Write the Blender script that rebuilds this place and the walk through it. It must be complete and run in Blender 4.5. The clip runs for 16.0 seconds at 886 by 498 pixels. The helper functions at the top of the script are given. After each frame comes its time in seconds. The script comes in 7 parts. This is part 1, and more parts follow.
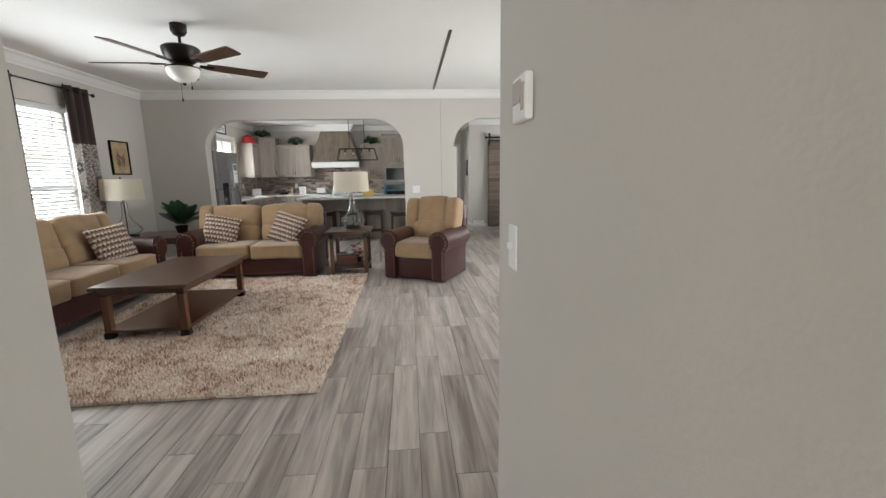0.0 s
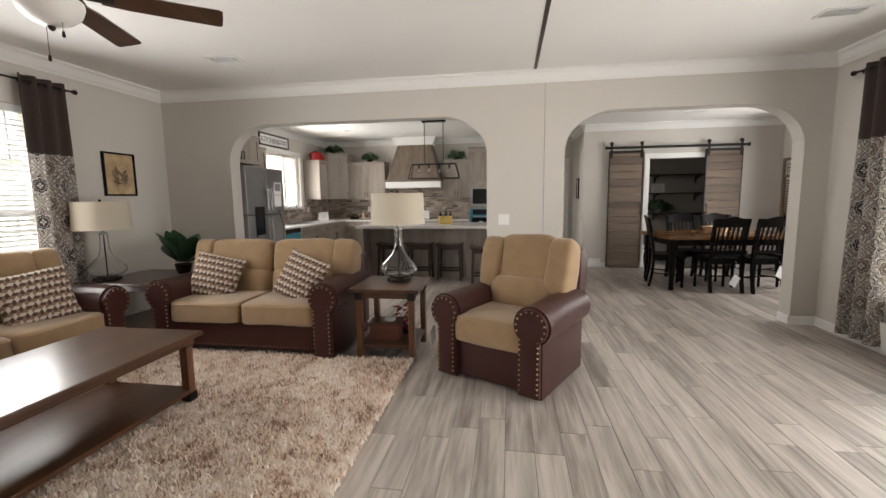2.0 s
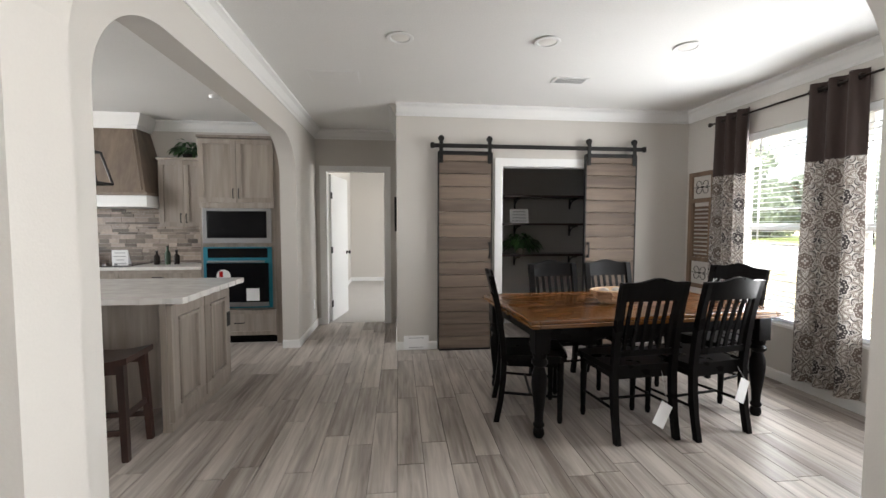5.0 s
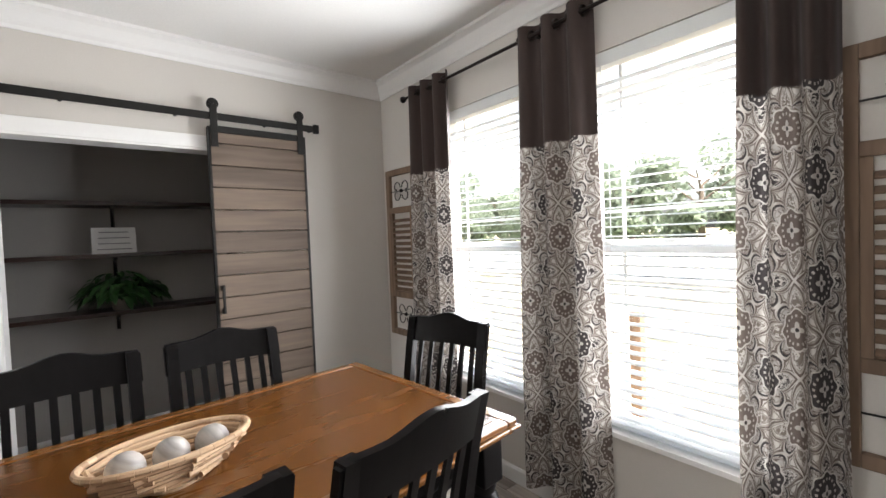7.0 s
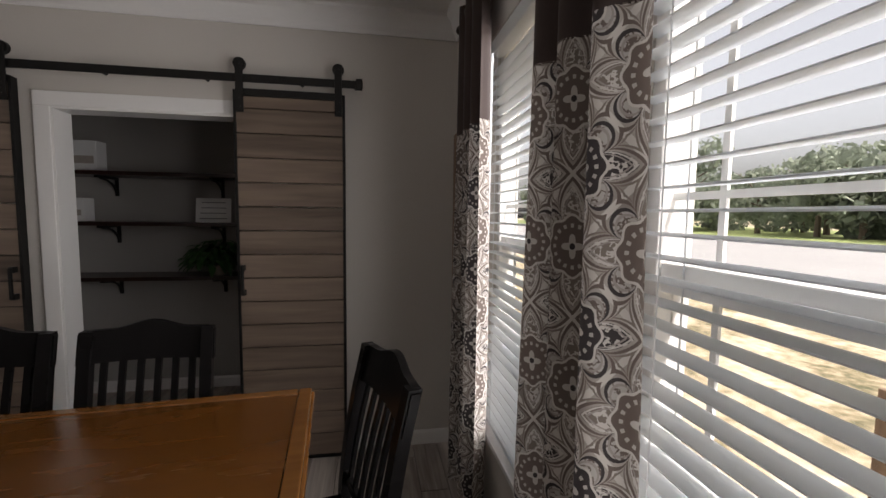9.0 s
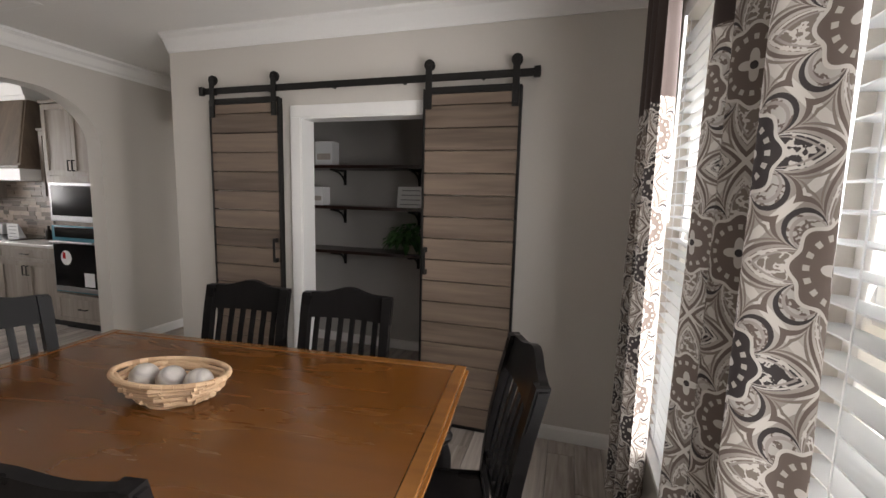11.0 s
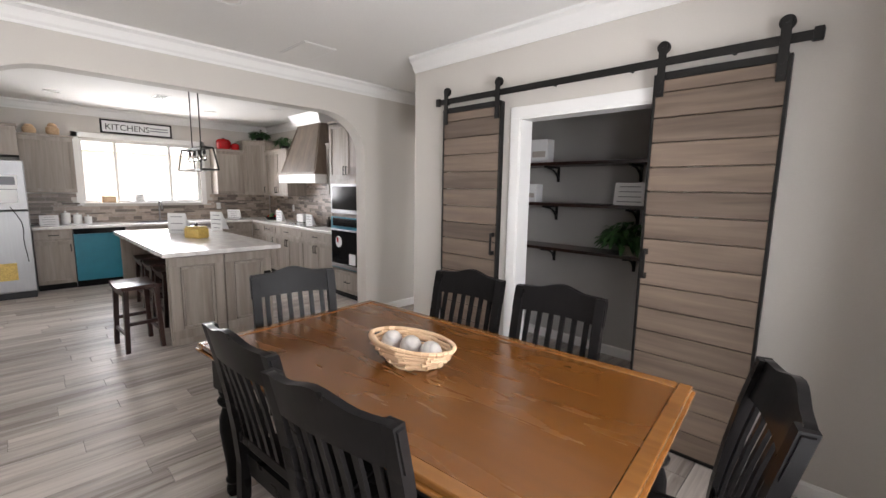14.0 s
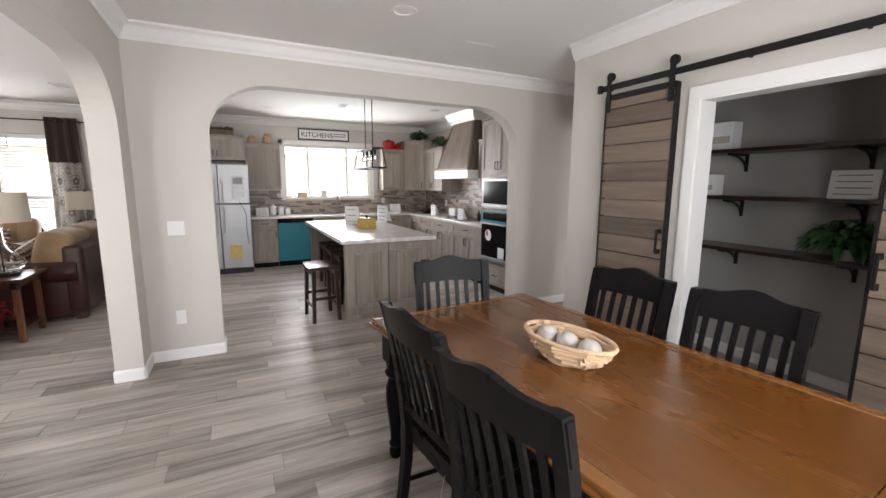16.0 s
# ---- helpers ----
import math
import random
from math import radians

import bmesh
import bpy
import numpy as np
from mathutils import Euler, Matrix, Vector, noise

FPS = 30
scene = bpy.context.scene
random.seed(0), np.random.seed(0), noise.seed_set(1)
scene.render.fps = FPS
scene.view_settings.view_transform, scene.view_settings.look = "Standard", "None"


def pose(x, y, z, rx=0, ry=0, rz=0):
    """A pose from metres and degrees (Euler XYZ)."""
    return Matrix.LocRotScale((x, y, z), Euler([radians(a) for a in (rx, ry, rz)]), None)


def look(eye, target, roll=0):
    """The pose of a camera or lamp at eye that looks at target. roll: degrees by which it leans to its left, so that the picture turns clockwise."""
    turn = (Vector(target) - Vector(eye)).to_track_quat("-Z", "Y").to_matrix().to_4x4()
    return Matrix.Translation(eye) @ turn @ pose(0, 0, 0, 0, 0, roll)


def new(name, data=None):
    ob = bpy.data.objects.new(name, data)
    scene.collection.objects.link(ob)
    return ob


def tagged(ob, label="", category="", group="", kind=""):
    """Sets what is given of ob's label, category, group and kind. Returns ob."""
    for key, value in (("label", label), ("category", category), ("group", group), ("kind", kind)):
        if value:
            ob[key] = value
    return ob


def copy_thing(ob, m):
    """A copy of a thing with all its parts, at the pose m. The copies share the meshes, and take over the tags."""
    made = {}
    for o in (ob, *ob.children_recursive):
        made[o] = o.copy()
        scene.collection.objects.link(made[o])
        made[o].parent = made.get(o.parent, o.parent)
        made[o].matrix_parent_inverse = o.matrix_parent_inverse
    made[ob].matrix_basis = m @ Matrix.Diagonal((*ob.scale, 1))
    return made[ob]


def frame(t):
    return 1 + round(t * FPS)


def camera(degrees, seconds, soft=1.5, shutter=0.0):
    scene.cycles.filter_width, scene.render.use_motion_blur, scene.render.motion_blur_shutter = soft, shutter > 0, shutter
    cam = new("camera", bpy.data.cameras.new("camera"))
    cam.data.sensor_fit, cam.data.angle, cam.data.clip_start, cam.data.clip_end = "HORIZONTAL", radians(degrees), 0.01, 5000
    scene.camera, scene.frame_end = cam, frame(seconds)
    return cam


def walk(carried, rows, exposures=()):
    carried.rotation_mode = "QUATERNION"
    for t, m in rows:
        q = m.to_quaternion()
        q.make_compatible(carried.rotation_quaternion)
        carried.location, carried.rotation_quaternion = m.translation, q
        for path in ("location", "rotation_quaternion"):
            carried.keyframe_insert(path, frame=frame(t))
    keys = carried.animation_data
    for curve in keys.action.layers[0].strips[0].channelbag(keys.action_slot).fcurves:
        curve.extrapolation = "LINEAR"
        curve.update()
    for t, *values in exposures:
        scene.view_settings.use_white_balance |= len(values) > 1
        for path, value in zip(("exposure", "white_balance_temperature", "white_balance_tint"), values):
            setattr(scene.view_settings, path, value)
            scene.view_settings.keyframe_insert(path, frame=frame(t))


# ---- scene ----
cam = camera(93.2, 16.0)

PATH = [
    (0, (0.67, 0.249, 1.291), (0.823, 2.213, 0.946), -1.1),
    (0.5, (0.649, 0.781, 1.303), (0.231, 2.706, 0.958), -1.5),
    (1, (0.634, 1.403, 1.272), (-0.013, 3.269, 0.956), -1.7),
    (1.5, (0.7, 1.975, 1.299), (0.148, 3.876, 1.016), -1.2),
    (2, (0.851, 2.548, 1.313), (0.539, 4.509, 1.075), -0.7),
    (2.5, (1.198, 3.071, 1.303), (1.09, 5.058, 1.097), -0.5),
    (3, (1.462, 3.603, 1.338), (1.423, 5.592, 1.138), -0.4),
    (3.2, (1.614, 3.866, 1.343), (1.577, 5.856, 1.141), -0.3),
    (5.3, (2.313, 6.564, 1.337), (2.67, 8.53, 1.25), 0.2),
    (5.5, (2.398, 6.768, 1.328), (2.92, 8.697, 1.251), -0.2),
    (6, (2.701, 7.253, 1.373), (3.624, 9.027, 1.319), -0.9),
    (6.5, (3.246, 7.586, 1.392), (4.423, 9.202, 1.34), -1.5),
    (7, (3.737, 7.838, 1.416), (4.995, 9.392, 1.353), -2.2),
    (7.5, (4.278, 7.944, 1.441), (5.533, 9.498, 1.366), -0.7),
    (8, (4.69, 7.973, 1.448), (5.686, 9.705, 1.357), 0.5),
    (8.5, (4.925, 8.07, 1.468), (5.495, 9.98, 1.309), 1.2),
    (9, (4.984, 8.168, 1.456), (5.323, 10.132, 1.296), 0.7),
    (9.5, (5.008, 8.194, 1.474), (5.115, 10.182, 1.283), 1.0),
    (9.7, (5.03, 8.189, 1.474), (5.003, 10.178, 1.269), 1.2),
    (11.8, (5.15, 8.169, 1.477), (4.36, 9.989, 1.231), 1.3),
    (12, (5.133, 8.163, 1.479), (4.275, 9.953, 1.233), 1.3),
    (12.5, (5.096, 8.137, 1.478), (4.08, 9.841, 1.224), 1.2),
    (13, (5.096, 8.128, 1.479), (3.957, 9.751, 1.22), 1.2),
    (13.5, (5.107, 8.128, 1.483), (3.839, 9.651, 1.213), 1.2),
    (14, (5.11, 8.123, 1.48), (3.73, 9.543, 1.201), 1.0),
    (14.5, (5.101, 8.112, 1.472), (3.6, 9.403, 1.187), 0.9),
    (15, (5.089, 8.103, 1.468), (3.486, 9.264, 1.177), 0.7),
    (15.5, (5.083, 8.082, 1.467), (3.383, 9.092, 1.165), 0.6),
    (16, (5.081, 8.067, 1.463), (3.308, 8.939, 1.156), 0.3),
]
EXPOSURES = [(0, 2.44, 6250, 6), (0.5, 2.38, 6300, 7), (1.0, 2.38, 6400, 10), (2.0, 2.35, 6800, 10), (3.0, 2.47, 6420, 9), (5.5, 2.55, 6400, 9), (6.5, 2.6, 6350, 9), (7.0, 2.62, 6400, 10), (7.5, 2.4, 6200, 11), (8.0, 1.15, 6150, 12), (8.5, 0.72, 6650, 15), (9.0, 0.8, 6750, 15), (9.7, 0.88, 6800, 15), (11.8, 2.35, 6650, 12), (13.0, 2.48, 6400, 13), (14.0, 2.6, 6450, 13), (15.0, 2.56, 6450, 12), (16.0, 2.5, 6450, 12)]
walk(cam, [(t, look(eye, target, roll)) for t, eye, target, roll in PATH], exposures=EXPOSURES)

# ---- world and light ----
world = bpy.data.worlds.new("sky")
scene.world = world
world.use_nodes = True
_wn = world.node_tree.nodes
_sky = _wn.new("ShaderNodeTexSky")
_sky.sky_type = 'NISHITA'
_sky.sun_disc = False
_sky.sun_elevation = radians(58)
_sky.sun_rotation = radians(200)
_sky.air_density = 1.2
_sky.dust_density = 6.0
_wn["Background"].inputs["Strength"].default_value = 0.15
_haze = _wn.new("ShaderNodeHueSaturation")
_haze.inputs["Saturation"].default_value = 0.28
world.node_tree.links.new(_sky.outputs[0], _haze.inputs["Color"])
world.node_tree.links.new(_haze.outputs[0], _wn["Background"].inputs["Color"])
_sun = bpy.data.lights.new("sun", "SUN")
_sun.energy, _sun.angle, _sun.color = 3.8, radians(0.6), (1.0, 0.97, 0.92)
sun = new("sun", _sun)
sun.matrix_world = look((20, -40, 75), (0, 0, 0))


def window_light(name, m, w, h, power, wide=135, colour=(0.985, 0.99, 1.0)):
    """A lamp in one opening, for sky light or for the hall's fill light."""
    l = bpy.data.lights.new(name, "AREA")
    l.shape, l.size, l.size_y, l.energy, l.color = "RECTANGLE", w, h, power, colour
    l.spread = radians(wide)
    ob = new(name, l)
    ob.matrix_world = m
    return ob


def daylight(x, y0, y1, z0, z1, way, power, wide=135):
    """A lamp that fills one window's opening and shines into the room; way: +1 or -1 along x."""
    window_light("window_daylight", look((x, (y0 + y1) / 2, (z0 + z1) / 2), (x + way, (y0 + y1) / 2, (z0 + z1) / 2)), y1 - y0, z1 - z0, power, wide)


for _a, _b, _p in ((2.91, 3.73, 1.8), (3.82, 4.70, 8.0), (4.94, 5.76, 8.0)):
    daylight(-3.318, _a, _b, 0.36, 2.1, 1, _p)
daylight(-3.318, 8.93, 10.50, 1.22, 2.14, 1, 10)
for _a, _b in ((8.19, 8.94), (9.25, 9.99)):
    daylight(5.498, _a, _b, 0.54, 2.18, -1, 8.6, 150)
daylight(3.898, 5.62, 6.49, 0.46, 2.12, -1, 6)
# Fill lamp, added behind the start of the walk to brighten the hall walls.
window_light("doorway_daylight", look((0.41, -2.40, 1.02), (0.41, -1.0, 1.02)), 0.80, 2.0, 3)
daylight(3.97, 4.1, 4.93, 0.1, 2.0, -1, 10)
daylight(4.99, 13.35, 15.25, 0.65, 2.05, -1, 13)

# ---- materials ----
def mat(name, col, rough=0.5, metal=0.0, grain=0.0, scale=30.0, stretch=(1, 1, 1), bump=0.0, stain=0.0, stain_scale=2.0, spec=0.5, coat=0.0, island=0.0, coord="Object", sheen=0.0):
    """A surface with grain at a fine scale, stains at a coarse one and a little relief."""
    m = bpy.data.materials.new(name)
    m.use_nodes = True
    nt = m.node_tree
    b = nt.nodes["Principled BSDF"]
    b.inputs["Roughness"].default_value = rough
    b.inputs["Metallic"].default_value = metal
    b.inputs["Specular IOR Level"].default_value = spec
    b.inputs["Coat Weight"].default_value = coat
    b.inputs["Coat Roughness"].default_value = 0.15
    b.inputs["Sheen Weight"].default_value = sheen
    tc = nt.nodes.new("ShaderNodeTexCoord")
    mp = nt.nodes.new("ShaderNodeMapping")
    mp.inputs["Scale"].default_value = stretch
    nt.links.new(tc.outputs[coord], mp.inputs[0])
    n1 = nt.nodes.new("ShaderNodeTexNoise")
    n1.inputs["Scale"].default_value, n1.inputs["Detail"].default_value = scale, 6
    nt.links.new(mp.outputs[0], n1.inputs["Vector"])
    n2 = nt.nodes.new("ShaderNodeTexNoise")
    n2.inputs["Scale"].default_value, n2.inputs["Detail"].default_value = stain_scale, 3
    nt.links.new(tc.outputs[coord], n2.inputs["Vector"])
    a = value_math(nt, "MULTIPLY_ADD", n1.outputs[0], 2 * grain, 1 - grain)
    c = value_math(nt, "MULTIPLY_ADD", n2.outputs[0], 2 * stain, 1 - stain)
    f = value_math(nt, "MULTIPLY", a, c)
    if island:
        oi = nt.nodes.new("ShaderNodeObjectInfo")
        ge = nt.nodes.new("ShaderNodeNewGeometry")
        r = value_math(nt, "FRACT", value_math(nt, "ADD", oi.outputs["Random"], ge.outputs["Random Per Island"]))
        f = value_math(nt, "MULTIPLY", f, value_math(nt, "MULTIPLY_ADD", r, 2 * island, 1 - island))
    mx = nt.nodes.new("ShaderNodeVectorMath")
    mx.operation = "SCALE"
    mx.inputs[0].default_value = col
    nt.links.new(f, mx.inputs["Scale"])
    nt.links.new(mx.outputs[0], b.inputs["Base Color"])
    rr = value_math(nt, "MULTIPLY_ADD", n2.outputs[0], 0.2 * rough, 0.9 * rough)
    nt.links.new(rr, b.inputs["Roughness"])
    if bump:
        bp = nt.nodes.new("ShaderNodeBump")
        bp.inputs["Strength"].default_value, bp.inputs["Distance"].default_value = bump, 0.004
        nt.links.new(n1.outputs[0], bp.inputs["Height"])
        nt.links.new(bp.outputs[0], b.inputs["Normal"])
    return m


def value_math(nt, op, a, b=None, c=None):
    n = nt.nodes.new("ShaderNodeMath")
    n.operation = op
    for i, v in enumerate((a, b, c)):
        if v is None:
            continue
        if isinstance(v, (int, float)):
            n.inputs[i].default_value = v
        else:
            nt.links.new(v, n.inputs[i])
    return n.outputs[0]


def ramp(nt, fac, stops):
    n = nt.nodes.new("ShaderNodeValToRGB")
    e = n.color_ramp.elements
    while len(e) < len(stops):
        e.new(0.5)
    for s, (p, c) in zip(e, stops):
        s.position, s.color = p, (*c, 1)
    nt.links.new(fac, n.inputs[0])
    return n.outputs[0]


def wood(name, dark, light, along="x", scale=1.0, rough=0.45, island=0.5, coat=0.0, world_space=False, bump=0.15, contrast=(0.3, 0.7), drawn=0.07):
    """Boards with grain drawn out along one axis; each piece has its own tone and its own stretch of grain."""
    m = bpy.data.materials.new(name)
    m.use_nodes = True
    nt = m.node_tree
    b = nt.nodes["Principled BSDF"]
    b.inputs["Coat Weight"].default_value = coat
    b.inputs["Coat Roughness"].default_value = 0.2
    tc = nt.nodes.new("ShaderNodeTexCoord")
    ge = nt.nodes.new("ShaderNodeNewGeometry")
    oi = nt.nodes.new("ShaderNodeObjectInfo")
    r = value_math(nt, "FRACT", value_math(nt, "ADD", oi.outputs["Random"], ge.outputs["Random Per Island"]))
    off = nt.nodes.new("ShaderNodeVectorMath")
    off.operation = "SCALE"
    off.inputs[0].default_value = (37, 23, 11)
    nt.links.new(r, off.inputs["Scale"])
    add = nt.nodes.new("ShaderNodeVectorMath")
    nt.links.new(ge.outputs["Position"] if world_space else tc.outputs["Object"], add.inputs[0])
    nt.links.new(off.outputs[0], add.inputs[1])
    mp = nt.nodes.new("ShaderNodeMapping")
    s = {"x": (drawn, 1, 1), "y": (1, drawn, 1), "z": (1, 1, drawn)}[along]
    mp.inputs["Scale"].default_value = [v * scale for v in s]
    nt.links.new(add.outputs[0], mp.inputs[0])
    n1 = nt.nodes.new("ShaderNodeTexNoise")
    n1.inputs["Scale"].default_value, n1.inputs["Detail"].default_value, n1.inputs["Distortion"].default_value = 26, 8, 0.6
    n2 = nt.nodes.new("ShaderNodeTexNoise")
    n2.inputs["Scale"].default_value, n2.inputs["Detail"].default_value = 7, 3
    for n in (n1, n2):
        nt.links.new(mp.outputs[0], n.inputs["Vector"])
    f = value_math(nt, "MULTIPLY_ADD", n2.outputs[0], 0.5, value_math(nt, "MULTIPLY", n1.outputs[0], 0.5))
    f = value_math(nt, "ADD", f, value_math(nt, "MULTIPLY_ADD", r, 0.35 * island, -0.175 * island))
    col = ramp(nt, f, [(contrast[0], dark), (contrast[1], light)])
    nt.links.new(col, b.inputs["Base Color"])
    rr = value_math(nt, "MULTIPLY_ADD", n1.outputs[0], 0.25 * rough, 0.87 * rough)
    nt.links.new(rr, b.inputs["Roughness"])
    bp = nt.nodes.new("ShaderNodeBump")
    bp.inputs["Strength"].default_value, bp.inputs["Distance"].default_value = bump, 0.002
    nt.links.new(n1.outputs[0], bp.inputs["Height"])
    nt.links.new(bp.outputs[0], b.inputs["Normal"])
    return m


M_WALL = mat("greige_wall_paint", (0.585, 0.555, 0.515), 0.75, grain=0.03, scale=140, bump=0.12, stain=0.03, stain_scale=1.2, spec=0.3)
# Wall paint darkened to put the unlit pantry's dimness into its colour.
M_PANTRY = mat("dimmed_pantry_paint", (0.42, 0.405, 0.385), 0.8, grain=0.03, scale=140, bump=0.1, stain=0.03, spec=0.3)
M_CEIL = mat("white_textured_ceiling", (0.80, 0.79, 0.77), 0.9, grain=0.04, scale=90, bump=0.35, stain=0.02, spec=0.2)
M_TRIM = mat("white_trim_paint", (0.80, 0.795, 0.78), 0.4, grain=0.02, scale=60, stain=0.02)
M_DOORW = mat("white_door_paint", (0.78, 0.775, 0.76), 0.45, grain=0.02, scale=60, stain=0.02)
M_FLOOR = wood("grey_wood_look_tile", (0.205, 0.173, 0.150), (0.57, 0.514, 0.466), "y", 1.25, 0.42, 0.42, world_space=True, bump=0.08, contrast=(0.33, 0.66))
M_FLOOR.node_tree.nodes["Principled BSDF"].inputs["Specular IOR Level"].default_value = 0.32
M_GROUT = mat("grey_grout", (0.13, 0.12, 0.11), 0.9, grain=0.1)
M_CARPET = mat("pale_grey_carpet", (0.48, 0.46, 0.44), 0.95, grain=0.2, scale=300, bump=0.6, stain=0.05, spec=0.1)
M_LEATHER = mat("burgundy_brown_leather", (0.044, 0.0135, 0.0115), 0.34, grain=0.25, scale=120, bump=0.35, stain=0.3, stain_scale=5, spec=0.36)
M_SUEDE = mat("tan_corduroy_fabric", (0.30, 0.198, 0.112), 0.92, grain=0.12, scale=160, bump=0.4, stain=0.26, stain_scale=8, spec=0.1, sheen=0.35)
M_NAIL = mat("brass_nailhead", (0.36, 0.27, 0.16), 0.3, 0.9)
M_DKWOOD = wood("dark_walnut_wood", (0.022, 0.009, 0.005), (0.10, 0.042, 0.02), "y", 1.0, 0.3, 0.3, coat=0.25, bump=0.05)
M_LEGWOOD = wood("reddish_brown_wood", (0.06, 0.022, 0.009), (0.19, 0.075, 0.03), "z", 1.0, 0.32, 0.3, coat=0.2, bump=0.05)
M_TABLETOP = wood("amber_stained_wood", (0.088, 0.029, 0.0043), (0.155, 0.056, 0.0086), "x", 0.5, 0.27, 0.06, coat=0.4, bump=0.015, contrast=(0.12, 0.88), drawn=0.16)
M_TABLEEDGE = wood("golden_wood_edge", (0.115, 0.043, 0.009), (0.225, 0.092, 0.021), "x", 0.7, 0.26, 0.1, coat=0.45, bump=0.04)
M_BLACKP = mat("black_painted_wood", (0.0085, 0.0078, 0.0078), 0.28, grain=0.3, scale=40, stretch=(1, 1, 0.1), stain=0.25, stain_scale=6, bump=0.06, spec=0.06)
M_BLACKM = mat("black_iron", (0.018, 0.017, 0.016), 0.45, 0.6, grain=0.2, scale=80, bump=0.1)
M_BRONZE = mat("dark_bronze", (0.022, 0.017, 0.014), 0.38, 0.7, grain=0.2)
M_BARN = wood("grey_brown_barn_boards", (0.054, 0.037, 0.027), (0.255, 0.188, 0.140), "x", 1.2, 0.65, 0.6, bump=0.3, contrast=(0.20, 0.80))
M_CAB = wood("taupe_cabinet_wood", (0.20, 0.165, 0.138), (0.385, 0.335, 0.29), "z", 0.9, 0.5, 0.35, bump=0.1)
M_HOOD = wood("brown_hood_wood", (0.10, 0.073, 0.055), (0.21, 0.16, 0.12), "z", 0.9, 0.5, 0.2, bump=0.1)
M_STOOLW = wood("espresso_stool_wood", (0.012, 0.006, 0.005), (0.05, 0.02, 0.014), "z", 1.0, 0.35, 0.3, coat=0.2)
M_QUARTZ = mat("pale_veined_laminate", (0.68, 0.66, 0.63), 0.22, grain=0.22, scale=6, stretch=(1, 2.6, 1), stain=0.1, stain_scale=14)
M_STEEL = mat("brushed_stainless_steel", (0.33, 0.33, 0.335), 0.40, 1.0, grain=0.08, scale=60, stretch=(1, 1, 0.05), stain=0.06)
M_DKSTEEL = mat("dark_steel_gap", (0.03, 0.03, 0.032), 0.5, 0.6)
M_FILM = mat("blue_protective_film", (0.012, 0.17, 0.24), 0.3, grain=0.15, scale=9, stain=0.15, stain_scale=4)
M_BLKGLASS = mat("black_oven_glass", (0.006, 0.006, 0.007), 0.12, grain=0.1, spec=0.22)
M_STONE = mat("mixed_mosaic_stone", (0.30, 0.245, 0.205), 0.4, grain=0.3, scale=35, bump=0.25, stain=0.2, stain_scale=12, island=0.65)
M_BLIND = mat("white_blind_slat", (0.80, 0.80, 0.79), 0.4, grain=0.02, scale=40)
M_VINYL = mat("white_vinyl_window", (0.78, 0.78, 0.77), 0.4, grain=0.02)
M_CURTOP = mat("charcoal_brown_curtain_cloth", (0.050, 0.035, 0.031), 0.75, grain=0.15, scale=260, stain=0.08, stain_scale=6, sheen=0.1, spec=0.2)
M_SHADE = mat("cream_linen_lampshade", (0.70, 0.64, 0.54), 0.9, grain=0.08, scale=260, bump=0.2, stain=0.03, spec=0.1)
M_PAPER = mat("white_paper", (0.80, 0.80, 0.80), 0.7, grain=0.02)
M_INK = mat("grey_print", (0.25, 0.25, 0.27), 0.8)
M_LEAF = mat("green_leaf", (0.035, 0.10, 0.026), 0.5, grain=0.3, scale=30, stain=0.3, stain_scale=20, island=0.4)
M_DKLEAF = mat("dark_green_leaf", (0.026, 0.066, 0.032), 0.35, grain=0.3, scale=20, stain=0.2, stain_scale=20, island=0.4)
# Leaf colour greyed and lightened, with distance haze mixed into it.
M_TREE = mat("hazy_tree_leaf", (0.10, 0.125, 0.09), 0.7, grain=0.3, scale=4, stain=0.2, stain_scale=0.3, island=0.4)


def let_through(m, colour, share):
    """Lets a share of the light pass through thin leaves, slats or cloth."""
    nt = m.node_tree
    tl = nt.nodes.new("ShaderNodeBsdfTranslucent")
    tl.inputs[0].default_value = (*colour, 1)
    mx = nt.nodes.new("ShaderNodeMixShader")
    mx.inputs[0].default_value = share
    nt.links.new(nt.nodes["Principled BSDF"].outputs[0], mx.inputs[1])
    nt.links.new(tl.outputs[0], mx.inputs[2])
    nt.links.new(mx.outputs[0], nt.nodes["Material Output"].inputs["Surface"])


let_through(M_TREE, (0.38, 0.42, 0.33), 0.6)
let_through(M_BLIND, (0.78, 0.83, 0.88), 0.5)
let_through(M_SHADE, (0.75, 0.68, 0.56), 0.35)
M_RED = mat("red_enamel", (0.42, 0.012, 0.014), 0.25, grain=0.1, scale=10)
M_REDFAB = mat("red_plaid_cloth", (0.28, 0.02, 0.025), 0.9, grain=0.4, scale=60)
M_REDBOX = wood("red_stained_box_wood", (0.06, 0.013, 0.006), (0.16, 0.04, 0.018), "x", 1.0, 0.35, 0.2, coat=0.2, bump=0.04)
M_WICKER = wood("pale_driftwood_sticks", (0.40, 0.25, 0.14), (0.70, 0.50, 0.32), "x", 2.0, 0.7, 0.6, bump=0.3)
M_POT = mat("grey_ceramic_pot", (0.45, 0.40, 0.36), 0.6, grain=0.15, scale=30)
M_YELLOW = mat("mustard_patterned_tin", (0.55, 0.38, 0.10), 0.45, grain=0.5, scale=55, stain=0.2, stain_scale=30)
M_WHITEC = mat("white_ceramic", (0.78, 0.78, 0.77), 0.25, grain=0.02)
M_ORANGE = mat("orange_fabric", (0.55, 0.17, 0.05), 0.8, grain=0.1)
